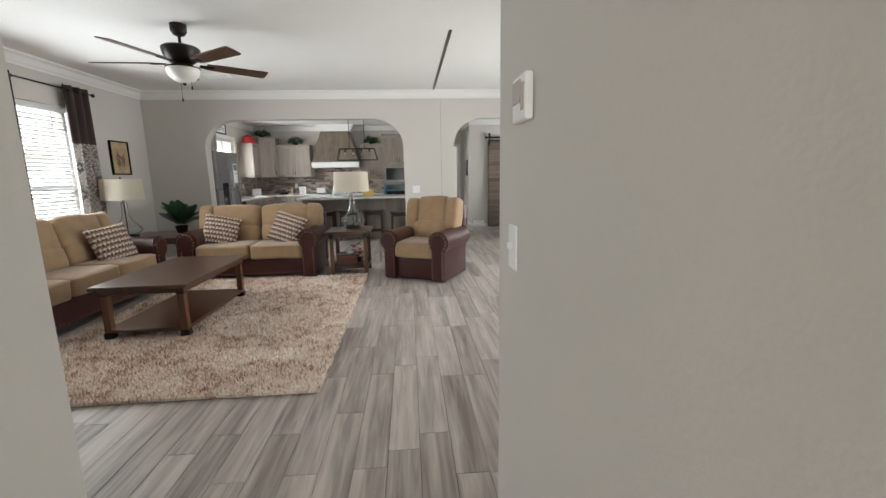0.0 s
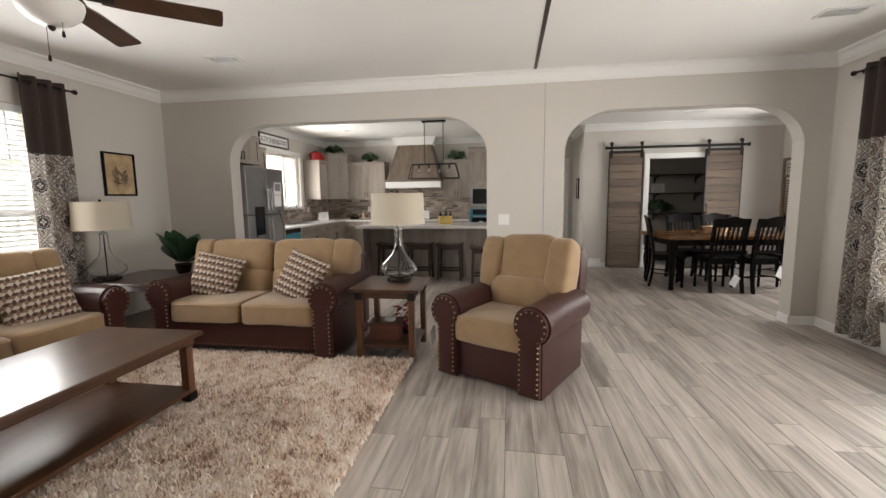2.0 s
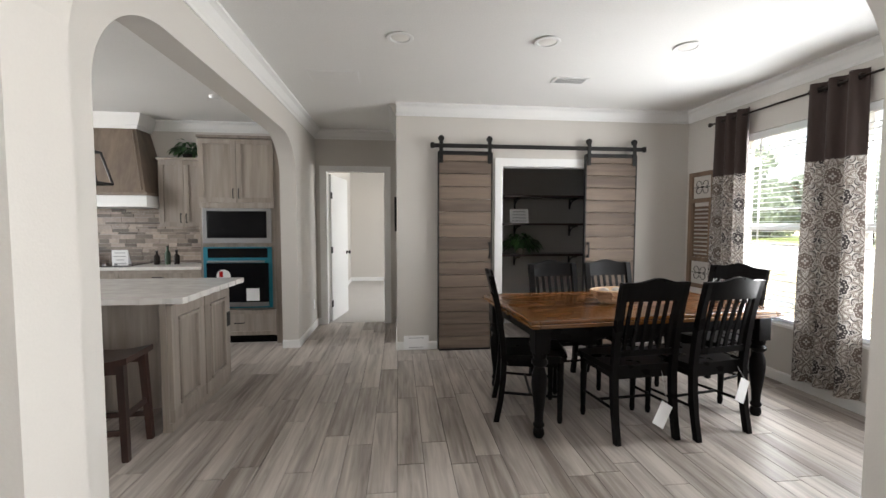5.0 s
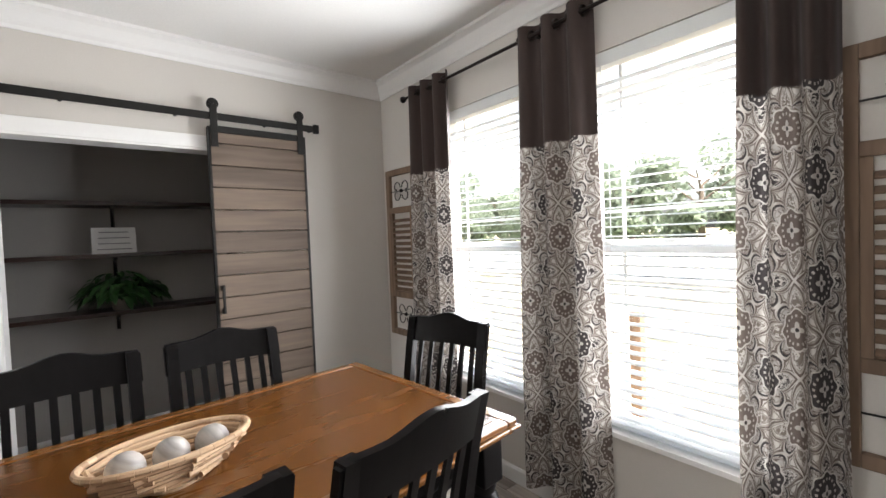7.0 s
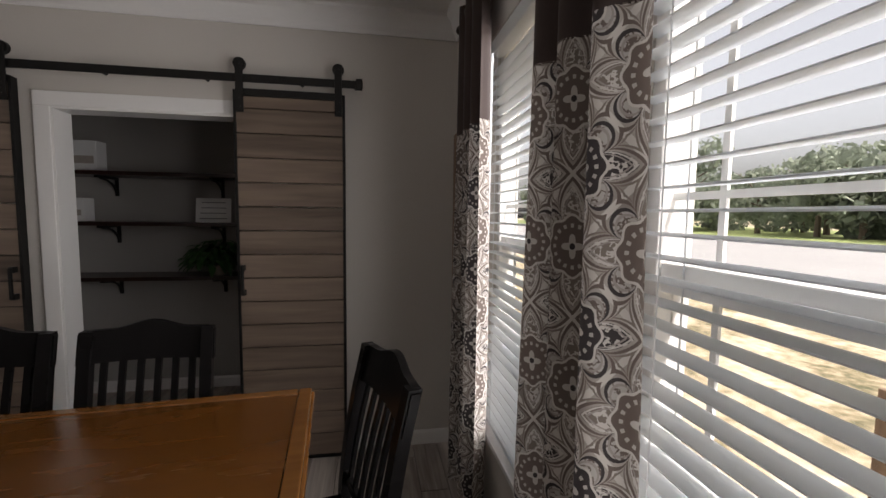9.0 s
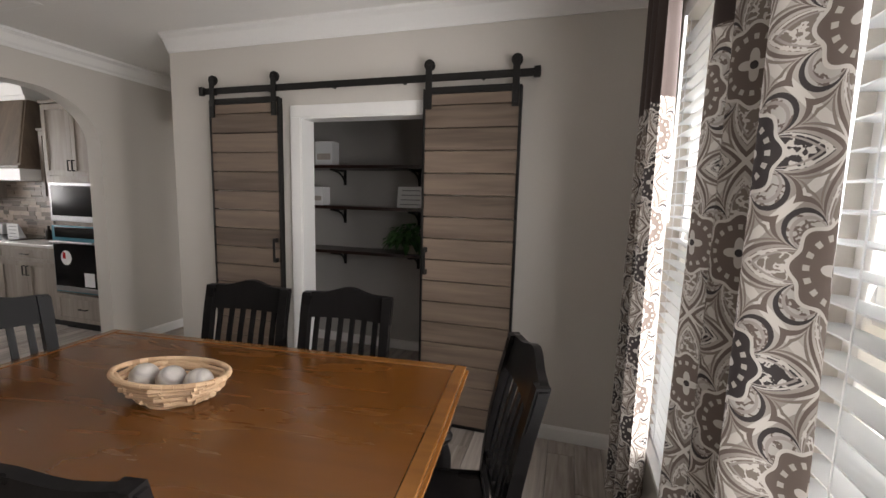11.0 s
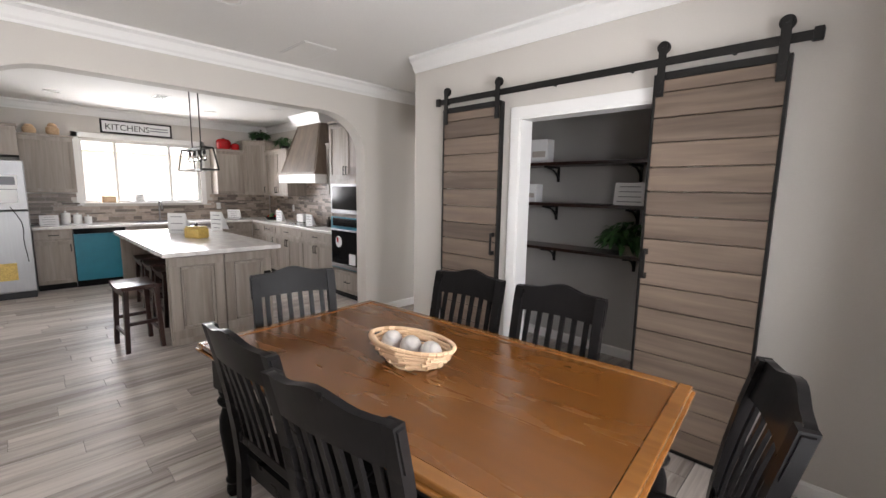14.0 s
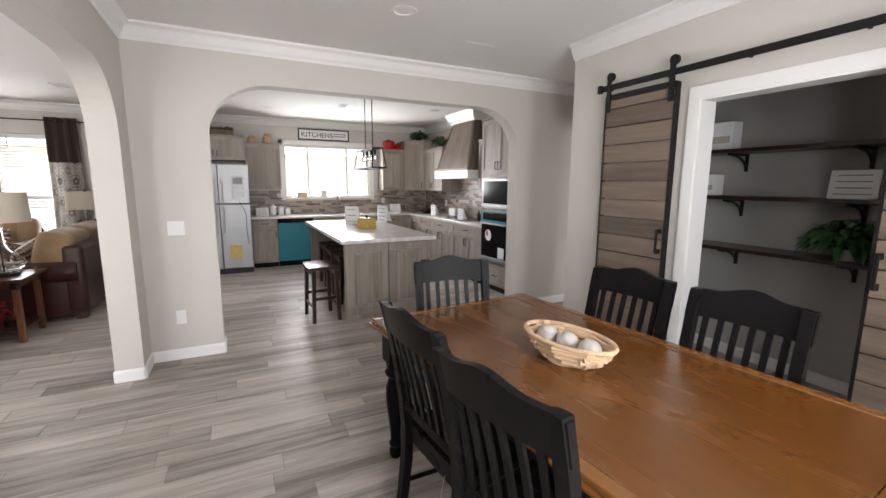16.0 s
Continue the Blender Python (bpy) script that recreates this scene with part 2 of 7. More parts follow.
M_SHUT = wood("weathered_shutter_wood", (0.10, 0.065, 0.042), (0.25, 0.165, 0.11), "z", 1.4, 0.75, 0.4, bump=0.4)
M_LAMPW = mat("frosted_white_glass", (0.82, 0.80, 0.76), 0.35, grain=0.03, scale=15)
M_ART = mat("tan_botanical_print", (0.42, 0.30, 0.17), 0.6, grain=0.5, scale=12, stain=0.4, stain_scale=9)
M_BALL = mat("grey_striped_stone_ball", (0.42, 0.39, 0.36), 0.4, grain=0.8, scale=22, stretch=(0.3, 0.3, 2.2), stain=0.3, stain_scale=9)
M_ROAD = mat("pale_concrete_road", (0.24, 0.235, 0.23), 0.9, grain=0.15, scale=8, stain=0.15, stain_scale=0.3)
M_GRASS = mat("mown_grass", (0.16, 0.19, 0.06), 0.9, grain=0.4, scale=10, stain=0.25, stain_scale=0.4)
M_SIDING = mat("grey_house_siding", (0.80, 0.82, 0.84), 0.7, grain=0.1, scale=10, stain=0.08)
M_ROOF = mat("brown_shingle_roof", (0.30, 0.27, 0.25), 0.9, grain=0.3, scale=14)
M_BARK = mat("tree_bark", (0.12, 0.09, 0.065), 0.9, grain=0.4, scale=14, bump=0.5)


def glass(name, tint=(1, 1, 1), rough=0.0, ior=1.45):
    m = bpy.data.materials.new(name)
    m.use_nodes = True
    b = m.node_tree.nodes["Principled BSDF"]
    b.inputs["Base Color"].default_value = (*tint, 1)
    b.inputs["Roughness"].default_value = rough
    b.inputs["IOR"].default_value = ior
    b.inputs["Transmission Weight"].default_value = 1.0
    return m


M_GLASS = glass("clear_window_glass", ior=1.1)
M_LAMPGLASS = glass("clear_lamp_glass", (0.985, 0.99, 0.99), ior=1.36)


def damask():
    """Large petalled medallions on cream curtain cloth; rows of dark and of taupe ones take turns."""
    m = bpy.data.materials.new("medallion_print_curtain_cloth")
    m.use_nodes = True
    nt = m.node_tree
    b = nt.nodes["Principled BSDF"]
    b.inputs["Roughness"].default_value = 0.85
    b.inputs["Specular IOR Level"].default_value = 0.2
    uv = nt.nodes.new("ShaderNodeUVMap")
    sep = nt.nodes.new("ShaderNodeSeparateXYZ")
    nt.links.new(uv.outputs[0], sep.inputs[0])
    M = lambda op, a, b=None, c=None: value_math(nt, op, a, b, c)
    u, v = M("MULTIPLY", sep.outputs[0], 3.6), M("MULTIPLY", sep.outputs[1], 3.1)

    def polar(du, dv):
        pu = M("SUBTRACT", M("FRACT", M("ADD", u, du)), 0.5)
        pv = M("SUBTRACT", M("FRACT", M("ADD", v, dv)), 0.5)
        return M("SQRT", M("ADD", M("MULTIPLY", pu, pu), M("MULTIPLY", pv, pv))), M("ARCTAN2", pv, pu)
    d1, t1 = polar(0, 0)
    d2, t2 = polar(0.5, 0.5)
    taupe = M("GREATER_THAN", d1, d2)
    keep = M("SUBTRACT", 1, taupe)
    pick = lambda a, b: M("ADD", M("MULTIPLY", a, keep), M("MULTIPLY", b, taupe))
    dist, th = pick(d1, d2), pick(t1, t2)
    near = lambda a, r, w: M("LESS_THAN", M("ABSOLUTE", M("SUBTRACT", a, r)), w)
    both = lambda a, b: M("MULTIPLY", a, b)
    # eight petals: pointed ones and round ones by turns
    turn = M("MULTIPLY_ADD", th, 8 / (2 * math.pi), 4.5)
    pa = M("MULTIPLY_ADD", M("FRACT", turn), 2, -1)
    pointed = M("LESS_THAN", M("MODULO", M("FLOOR", turn), 2.0), 0.5)
    dome = M("SQRT", M("MAXIMUM", M("SUBTRACT", 1, M("MULTIPLY", pa, pa)), 0.0))
    tip = M("POWER", M("SUBTRACT", 1, M("ABSOLUTE", pa)), 0.75)
    rim = M("ADD", M("MULTIPLY", pointed, M("MULTIPLY_ADD", tip, 0.22, 0.20)), M("MULTIPLY", M("SUBTRACT", 1, pointed), M("MULTIPLY_ADD", dome, 0.13, 0.20)))
    petal = M("LESS_THAN", dist, rim)
    depth = M("SUBTRACT", rim, dist)
    core_r = M("MULTIPLY_ADD", M("COSINE", M("MULTIPLY", th, 8)), 0.014, 0.205)
    core = M("LESS_THAN", dist, core_r)
    nz = nt.nodes.new("ShaderNodeTexNoise")
    nz.inputs["Scale"].default_value, nz.inputs["Detail"].default_value = 42, 3
    nt.links.new(uv.outputs[0], nz.inputs["Vector"])
    scroll = near(nz.outputs[0], 0.5, 0.035)
    wash = nt.nodes.new("ShaderNodeTexNoise")
    wash.inputs["Scale"].default_value, wash.inputs["Detail"].default_value = 4, 3
    nt.links.new(uv.outputs[0], wash.inputs["Vector"])
    cloth = ramp(nt, wash.outputs[0], [(0.3, (0.22, 0.195, 0.175)), (0.6, (0.43, 0.395, 0.36))])

    def over(base, fac, col):
        mx = nt.nodes.new("ShaderNodeMix")
        mx.data_type = "RGBA"
        nt.links.new(fac, mx.inputs["Factor"])
        nt.links.new(base, mx.inputs["A"])
        mx.inputs["B"].default_value = (*col, 1)
        return mx.outputs["Result"]
    ink, brown, cream = (0.050, 0.044, 0.044), (0.14, 0.112, 0.097), (0.52, 0.49, 0.455)
    rounded = both(petal, M("SUBTRACT", 1, pointed))
    sharp = both(petal, pointed)
    # pale crossing bands and a shaded outer ring between the medallions
    cloth = over(cloth, both(M("SUBTRACT", 1, petal), M("LESS_THAN", M("ABSOLUTE", M("SUBTRACT", d1, d2)), 0.045)), cream)
    cloth = over(cloth, both(M("SUBTRACT", 1, petal), near(depth, -0.045, 0.016)), brown)
    cloth = over(cloth, both(M("SUBTRACT", 1, petal), near(depth, -0.092, 0.012)), (0.20, 0.17, 0.15))
    cloth = over(cloth, both(rounded, M("GREATER_THAN", depth, 0.026)), (0.40, 0.375, 0.35))
    cloth = over(cloth, both(rounded, scroll), brown)
    cloth = over(cloth, both(sharp, keep), ink)
    cloth = over(cloth, both(sharp, taupe), (0.19, 0.16, 0.14))
    cloth = over(cloth, both(sharp, scroll), cream)
    cloth = over(cloth, both(petal, near(depth, 0.050, 0.009)), (0.30, 0.27, 0.25))
    cloth = over(cloth, both(sharp, near(depth, 0.016, 0.009)), cream)
    cloth = over(cloth, both(rounded, M("LESS_THAN", depth, 0.026)), ink)
    cloth = over(cloth, both(core, keep), ink)
    cloth = over(cloth, both(core, taupe), brown)
    cloth = over(cloth, near(dist, core_r, 0.009), cream)
    cloth = over(cloth, both(near(dist, 0.145, 0.014), M("GREATER_THAN", M("COSINE", M("MULTIPLY", th, 16)), 0.2)), (0.42, 0.39, 0.36))
    cloth = over(cloth, M("LESS_THAN", dist, M("MULTIPLY_ADD", M("COSINE", M("MULTIPLY", th, 4)), 0.024, 0.062)), (0.46, 0.43, 0.40))
    cloth = over(cloth, M("LESS_THAN", dist, 0.022), ink)
    nt.links.new(cloth, b.inputs["Base Color"])
    tr = nt.nodes.new("ShaderNodeBsdfTranslucent")
    nt.links.new(cloth, tr.inputs[0])
    ms = nt.nodes.new("ShaderNodeMixShader")
    ms.inputs[0].default_value = 0.09
    nt.links.new(b.outputs[0], ms.inputs[1])
    nt.links.new(tr.outputs[0], ms.inputs[2])
    nt.links.new(ms.outputs[0], nt.nodes["Material Output"].inputs["Surface"])
    return m


M_CURPAT = damask()


def weave_print():
    """Interlocking cream, tan and dark brown links on pillow cloth."""
    m = bpy.data.materials.new("woven_link_pillow_cloth")
    m.use_nodes = True
    nt = m.node_tree
    b = nt.nodes["Principled BSDF"]
    b.inputs["Roughness"].default_value = 0.9
    tc = nt.nodes.new("ShaderNodeTexCoord")
    sep = nt.nodes.new("ShaderNodeSeparateXYZ")
    nt.links.new(tc.outputs["Object"], sep.inputs[0])
    M = lambda op, a, b=None, c=None: value_math(nt, op, a, b, c)
    u = M("MULTIPLY", M("ADD", sep.outputs[0], sep.outputs[2]), 26)
    v = M("MULTIPLY", M("SUBTRACT", sep.outputs[0], sep.outputs[2]), 26)
    uu = M("ADD", u, M("MULTIPLY", M("PINGPONG", v, 1.0), 0.55))
    chk = M("FRACT", M("MULTIPLY", M("ADD", M("FLOOR", uu), M("MULTIPLY", M("FLOOR", v), 2)), 1 / 3))
    col = ramp(nt, chk, [(0.0, (0.075, 0.042, 0.032)), (0.2, (0.52, 0.45, 0.37)), (0.5, (0.22, 0.13, 0.09))])
    nt.nodes[-1].color_ramp.interpolation = "CONSTANT"
    nt.links.new(col, b.inputs["Base Color"])
    return m


M_PILLOW = weave_print()


def shag():
    """Rug pile: cream, tan and brown tufts that gather in cloudy patches."""
    m = bpy.data.materials.new("shaggy_rug_pile")
    m.use_nodes = True
    nt = m.node_tree
    b = nt.nodes["Principled BSDF"]
    b.inputs["Roughness"].default_value = 0.95
    b.inputs["Specular IOR Level"].default_value = 0.1
    tc = nt.nodes.new("ShaderNodeTexCoord")
    ge = nt.nodes.new("ShaderNodeNewGeometry")
    n = nt.nodes.new("ShaderNodeTexNoise")
    n.inputs["Scale"].default_value, n.inputs["Detail"].default_value = 12, 4
    nt.links.new(tc.outputs["Object"], n.inputs["Vector"])
    n2 = nt.nodes.new("ShaderNodeTexNoise")
    n2.inputs["Scale"].default_value, n2.inputs["Detail"].default_value = 2.6, 3
    nt.links.new(tc.outputs["Object"], n2.inputs["Vector"])
    clouds = value_math(nt, "MULTIPLY_ADD", n2.outputs[0], 0.55, -0.275)
    f = value_math(nt, "ADD", value_math(nt, "MULTIPLY_ADD", n.outputs[0], 1.0, clouds), value_math(nt, "MULTIPLY_ADD", ge.outputs["Random Per Island"], 0.40, -0.20))
    col = ramp(nt, f, [(0.22, (0.36, 0.235, 0.175)), (0.37, (0.66, 0.50, 0.40)), (0.50, (0.80, 0.67, 0.565)), (0.66, (0.90, 0.82, 0.74))])
    nt.links.new(col, b.inputs["Base Color"])
    return m


M_RUG = shag()


def rubble():
    """Bare tan soil with stones, and tufts of dry grass in patches."""
    m = bpy.data.materials.new("tan_rubble_ground")
    m.use_nodes = True
    nt = m.node_tree
    b = nt.nodes["Principled BSDF"]
    b.inputs["Roughness"].default_value = 0.95
    b.inputs["Specular IOR Level"].default_value = 0.1
    tc = nt.nodes.new("ShaderNodeTexCoord")
    n1 = nt.nodes.new("ShaderNodeTexNoise")
    n1.inputs["Scale"].default_value, n1.inputs["Detail"].default_value = 0.9, 6
    n2 = nt.nodes.new("ShaderNodeTexNoise")
    n2.inputs["Scale"].default_value, n2.inputs["Detail"].default_value = 7, 6
    for n in (n1, n2):
        nt.links.new(tc.outputs["Object"], n.inputs["Vector"])
    f = value_math(nt, "MULTIPLY_ADD", n1.outputs[0], 0.6, value_math(nt, "MULTIPLY", n2.outputs[0], 0.4))
    col = ramp(nt, f, [(0.36, (0.085, 0.085, 0.05)), (0.44, (0.21, 0.175, 0.11)), (0.52, (0.34, 0.285, 0.20)), (0.64, (0.42, 0.38, 0.32))])
    nt.links.new(col, b.inputs["Base Color"])
    bp = nt.nodes.new("ShaderNodeBump")
    bp.inputs["Strength"].default_value, bp.inputs["Distance"].default_value = 0.6, 0.05
    nt.links.new(n2.outputs[0], bp.inputs["Height"])
    nt.links.new(bp.outputs[0], b.inputs["Normal"])
    return m


M_GROUND = rubble()


# ---- shape helpers ----
def mesh_of(name, bm, material, smooth=False):
    bmesh.ops.recalc_face_normals(bm, faces=bm.faces)
    me = bpy.data.meshes.new(name)
    bm.to_mesh(me)
    bm.free()
    me.materials.append(material)
    if smooth:
        me.polygons.foreach_set("use_smooth", [True] * len(me.polygons))
        me.set_sharp_from_angle(angle=radians(42))
    return me


def part(name, bm, material, parent=None, label="", smooth=False):
    ob = new(name, mesh_of(name, bm, material, smooth))
    if parent is not None:
        ob.parent = parent
    if label:
        ob["label"] = label
    return ob


def thing(name, label, category, group="", m=None):
    ob = new(name)
    ob.empty_display_size = 0.1
    if m is not None:
        ob.matrix_world = m
    return tagged(ob, label, category, group)


def solid(name, bm, material, label, category="", kind="structure", smooth=False):
    return tagged(part(name, bm, material, smooth=smooth), label, category, "", kind)


def box(bm, x0, x1, y0, y1, z0, z1, bevel=0.0, m=None, seg=2):
    vs = [bm.verts.new((x, y, z)) for x in (x0, x1) for y in (y0, y1) for z in (z0, z1)]
    fs = [bm.faces.new([vs[i] for i in q]) for q in ((0, 1, 3, 2), (4, 6, 7, 5), (0, 4, 5, 1), (2, 3, 7, 6), (0, 2, 6, 4), (1, 5, 7, 3))]
    if m is not None:
        bmesh.ops.transform(bm, matrix=m, verts=vs)
    if bevel:
        es = {e for f in fs for e in f.edges}
        bmesh.ops.bevel(bm, geom=list(es), offset=bevel, segments=seg, affect='EDGES', profile=0.6)
    return bm


def B(x0, x1, y0, y1, z0, z1, bevel=0.0, m=None, seg=2):
    return box(bmesh.new(), x0, x1, y0, y1, z0, z1, bevel, m, seg)


def tube(bm, a, b, r0, r1=None, seg=12):
    a, b = Vector(a), Vector(b)
    r1 = r0 if r1 is None else r1
    q = (b - a).to_track_quat("Z", "Y").to_matrix().to_4x4()
    m = Matrix.Translation((a + b) / 2) @ q
    bmesh.ops.create_cone(bm, cap_ends=True, segments=seg, radius1=max(r0, 1e-4), radius2=max(r1, 1e-4), depth=(b - a).length, matrix=m)
    return bm


def T(a, b, r0, r1=None, seg=12):
    return tube(bmesh.new(), a, b, r0, r1, seg)


def lathe(prof, seg=20, bm=None, at=(0, 0, 0)):
    """Turns a profile of (radius, height) round the z axis."""
    bm = bmesh.new() if bm is None else bm
    rings = []
    for r, z in prof:
        rings.append([bm.verts.new((at[0] + max(r, 1e-4) * math.cos(a), at[1] + max(r, 1e-4) * math.sin(a), at[2] + z)) for a in [2 * math.pi * i / seg for i in range(seg)]])
    for p, q in zip(rings, rings[1:]):
        for i in range(seg):
            bm.faces.new((p[i], p[(i + 1) % seg], q[(i + 1) % seg], q[i]))
    bm.faces.new(rings[0])
    bm.faces.new(rings[-1])
    return bm


def soft(bm, c, s, e=0.35, rot=None, nu=20, nv=12, sag=0.0):
    """A stuffed, rounded block: a superellipsoid of full size s about c."""
    sg = lambda v, p: math.copysign(abs(v) ** p, v)
    rows = []
    for j in range(nv + 1):
        ph = -math.pi / 2 + math.pi * j / nv
        row = []
        for i in range(nu):
            th = 2 * math.pi * i / nu
            x = s[0] / 2 * sg(math.cos(ph), e) * sg(math.cos(th), e)
            y = s[1] / 2 * sg(math.cos(ph), e) * sg(math.sin(th), e)
            z = s[2] / 2 * sg(math.sin(ph), e)
            p = Vector((x, y, z))
            p += 0.012 * sag * noise.noise_vector(Vector(c) * 3 + p * 5)
            if rot is not None:
                p = rot @ p
            row.append(bm.verts.new(p + Vector(c)))
        rows.append(row)
    for a, b in zip(rows, rows[1:]):
        for i in range(nu):
            bm.faces.new((a[i], a[(i + 1) % nu], b[(i + 1) % nu], b[i]))
    bmesh.ops.remove_doubles(bm, verts=bm.verts, dist=1e-5)
    return bm


def S(c, s, e=0.35, rot=None, nu=20, nv=12, sag=1.0):
    return soft(bmesh.new(), c, s, e, rot, nu, nv, sag)


def prism(pts, d0, d1, axis="y", bm=None):
    """Extrudes an outline (a, b) between d0 and d1 along an axis: y takes (x, z), x takes (y, z), z takes (x, y)."""
    bm = bmesh.new() if bm is None else bm
    put = {"y": lambda a, b, d: (a, d, b), "x": lambda a, b, d: (d, a, b), "z": lambda a, b, d: (a, b, d)}[axis]
    p = [bm.verts.new(put(a, b, d0)) for a, b in pts]
    q = [bm.verts.new(put(a, b, d1)) for a, b in pts]
    n = len(pts)
    bm.faces.new(p)
    bm.faces.new(q[::-1])
    for i in range(n):
        bm.faces.new((p[i], p[(i + 1) % n], q[(i + 1) % n], q[i]))
    bmesh.ops.triangulate(bm, faces=[f for f in bm.faces if len(f.verts) > 4])
    return bm


def arch_points(l, r, top, rx, rz, n=14):
    """From the left foot of an archway over its rounded shoulders to its right foot."""
    pts = [(l, 0)]
    for i in range(n + 1):
        a = math.pi - math.pi / 2 * i / n
        pts.append((l + rx + rx * math.cos(a), top - rz + rz * math.sin(a)))
    for i in range(n + 1):
        a = math.pi / 2 - math.pi / 2 * i / n
        pts.append((r - rx + rx * math.cos(a), top - rz + rz * math.sin(a)))
    return pts + [(r, 0)]


def weld(bm):
    """Joins butted boxes into one skin: shared corners merge, faces that lie inside go."""
    bmesh.ops.remove_doubles(bm, verts=bm.verts, dist=1e-5)
    seen = {}
    for f in bm.faces:
        seen.setdefault(tuple(round(c, 4) for c in f.calc_center_median()), []).append(f)
    bmesh.ops.delete(bm, geom=[f for g in seen.values() if len(g) > 1 for f in g], context="FACES_ONLY")


def wall_x(name, x0, x1, y0, y1, holes, label, material=None, z1=2.62):
    """A wall along y with rectangular holes (ya, yb, za, zb)."""
    bm = bmesh.new()
    cuts = sorted({0.0, z1} | {z for q in holes for z in q[2:]})
    y = y0
    for ya, yb, za, zb in sorted(holes) + [(y1, y1, 0, 0)]:
        for p, q in zip(cuts, cuts[1:]):
            box(bm, x0, x1, y, ya, p, q)
            if yb > ya and not (za <= p and q <= zb):
                box(bm, x0, x1, ya, yb, p, q)
        y = yb
    weld(bm)
    return solid(name, bm, material or M_WALL, label, "wall")


def wall_y(name, y0, y1, x0, x1, holes, label, material=None, z1=2.62):
    """A wall along x with rectangular holes (xa, xb, za, zb)."""
    bm = bmesh.new()
    cuts = sorted({0.0, z1} | {z for q in holes for z in q[2:]})
    x = x0
    for xa, xb, za, zb in sorted(holes) + [(x1, x1, 0, 0)]:
        for p, q in zip(cuts, cuts[1:]):
            box(bm, x, xa, y0, y1, p, q)
            if xb > xa and not (za <= p and q <= zb):
                box(bm, xa, xb, y0, y1, p, q)
        x = xb
    weld(bm)
    return solid(name, bm, material or M_WALL, label, "wall")


H = 2.62
W_X, E_X, N_Y = -3.32, 3.90, 7.19
DIN_X, PAN_Y, KIT_Y = 5.50, 10.73, 12.03
DIV0, DIV1 = 0.95, 1.12
WEST_WINS = [(2.91, 3.73), (3.82, 4.70), (4.94, 5.76)]
DIN_WINS = [(8.17, 8.96), (9.23, 10.01)]
KWIN = (8.90, 10.53, 1.19, 2.17)
KN_Y = 11.78

# ---- setting ----
wall_x("wall_west", W_X - 0.14, W_X, 1.05, 12.17, [(a, b, 0.33, 2.16) for a, b in WEST_WINS] + [KWIN], "greige painted outer wall with tall windows")
def arch_wall(name, d0, d1, a0, a1, arches, axis, label, top=2.19):
    """A wall with archways: piers between them and a rounded head over each."""
    bm = bmesh.new()

    def piece(p, q, zp, zq):
        prism([(p, zp), (q, zq), (q, H), (p, H)], d0, d1, axis, bm)
    a = a0
    for l, r in arches:
        piece(a, l, 0, 0)
        pts = arch_points(l, r, top, 0.5, 0.42)[1:-1]
        for (p, zp), (q, zq) in zip(pts, pts[1:]):
            if q - p > 1e-6:
                piece(p, q, zp, zq)
        a = r
    piece(a, a1, 0, 0)
    bmesh.ops.remove_doubles(bm, verts=bm.verts, dist=1e-5)
    seen = {}
    for f in bm.faces:
        seen.setdefault(tuple(round(c, 4) for c in f.calc_center_median()), []).append(f)
    bmesh.ops.delete(bm, geom=[f for g in seen.values() if len(g) > 1 for f in g], context="FACES_ONLY")
    return solid(name, bm, M_WALL, label, "wall")


arch_wall("wall_north", N_Y, N_Y + 0.18, W_X, DIN_X, [(-2.45, 0.605), (1.42, 3.67)], "y", "greige wall with two wide archways to kitchen and dining room", 2.20)
arch_wall("wall_divider", DIV0, DIV1, N_Y + 0.18, KIT_Y, [(7.90, 10.94)], "x", "greige wall with a wide archway between kitchen and dining room", 2.27)
wall_x("wall_east_living", E_X, E_X + 0.14, 1.39, N_Y, [(4.05, 4.98, 0, 2.06), (5.62, 6.49, 0.43, 2.15)], "greige outer wall with front door and window")
wall_y("wall_south_1", 1.08, 1.20, W_X, -0.12, [], "greige living room wall beside the hall")
wall_y("wall_south_2", 1.39, 1.515, 0.945, E_X, [], "greige living room wall beside the hall")
wall_x("wall_hall_1", -0.24, -0.12, -2.4, 1.08, [], "greige hall wall")
wall_x("wall_hall_2", 0.945, 1.065, -2.4, 1.39, [], "greige hall wall with thermostat")
# The doorway hole is an unseen addition that holds the hall's fill lamp.
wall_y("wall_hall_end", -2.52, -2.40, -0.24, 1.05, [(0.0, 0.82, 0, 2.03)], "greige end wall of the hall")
wall_y("wall_pantry_front", PAN_Y, PAN_Y + 0.12, 2.20, DIN_X, [(3.335, 4.43, 0, 2.0)], "greige wall with the pantry opening")
wall_y("wall_kitchen_north", KN_Y, KIT_Y, W_X, DIV0, [], "greige kitchen wall behind the cooking counter")
wall_x("wall_pantry_side", 2.20, 2.32, PAN_Y + 0.12, KIT_Y, [], "greige wall between passage and pantry")
wall_y("wall_pantry_back", 11.86, 11.98, 2.324, DIN_X, [], "pantry back wall, paint dimmed for the unlit pantry", M_PANTRY)
wall_y("wall_far_north", KIT_Y, KIT_Y + 0.12, W_X, DIN_X, [(1.245, 2.04, 0, 2.07)], "greige wall with the bedroom doorway")
wall_x("wall_east_dining", DIN_X, DIN_X + 0.14, N_Y, 12.17, [(a, b, 0.50, 2.21) for a, b in DIN_WINS], "greige outer wall with two tall windows")
wall_x("wall_bedroom_1", 0.95, 1.07, 12.15, 16.6, [], "pale bedroom wall")
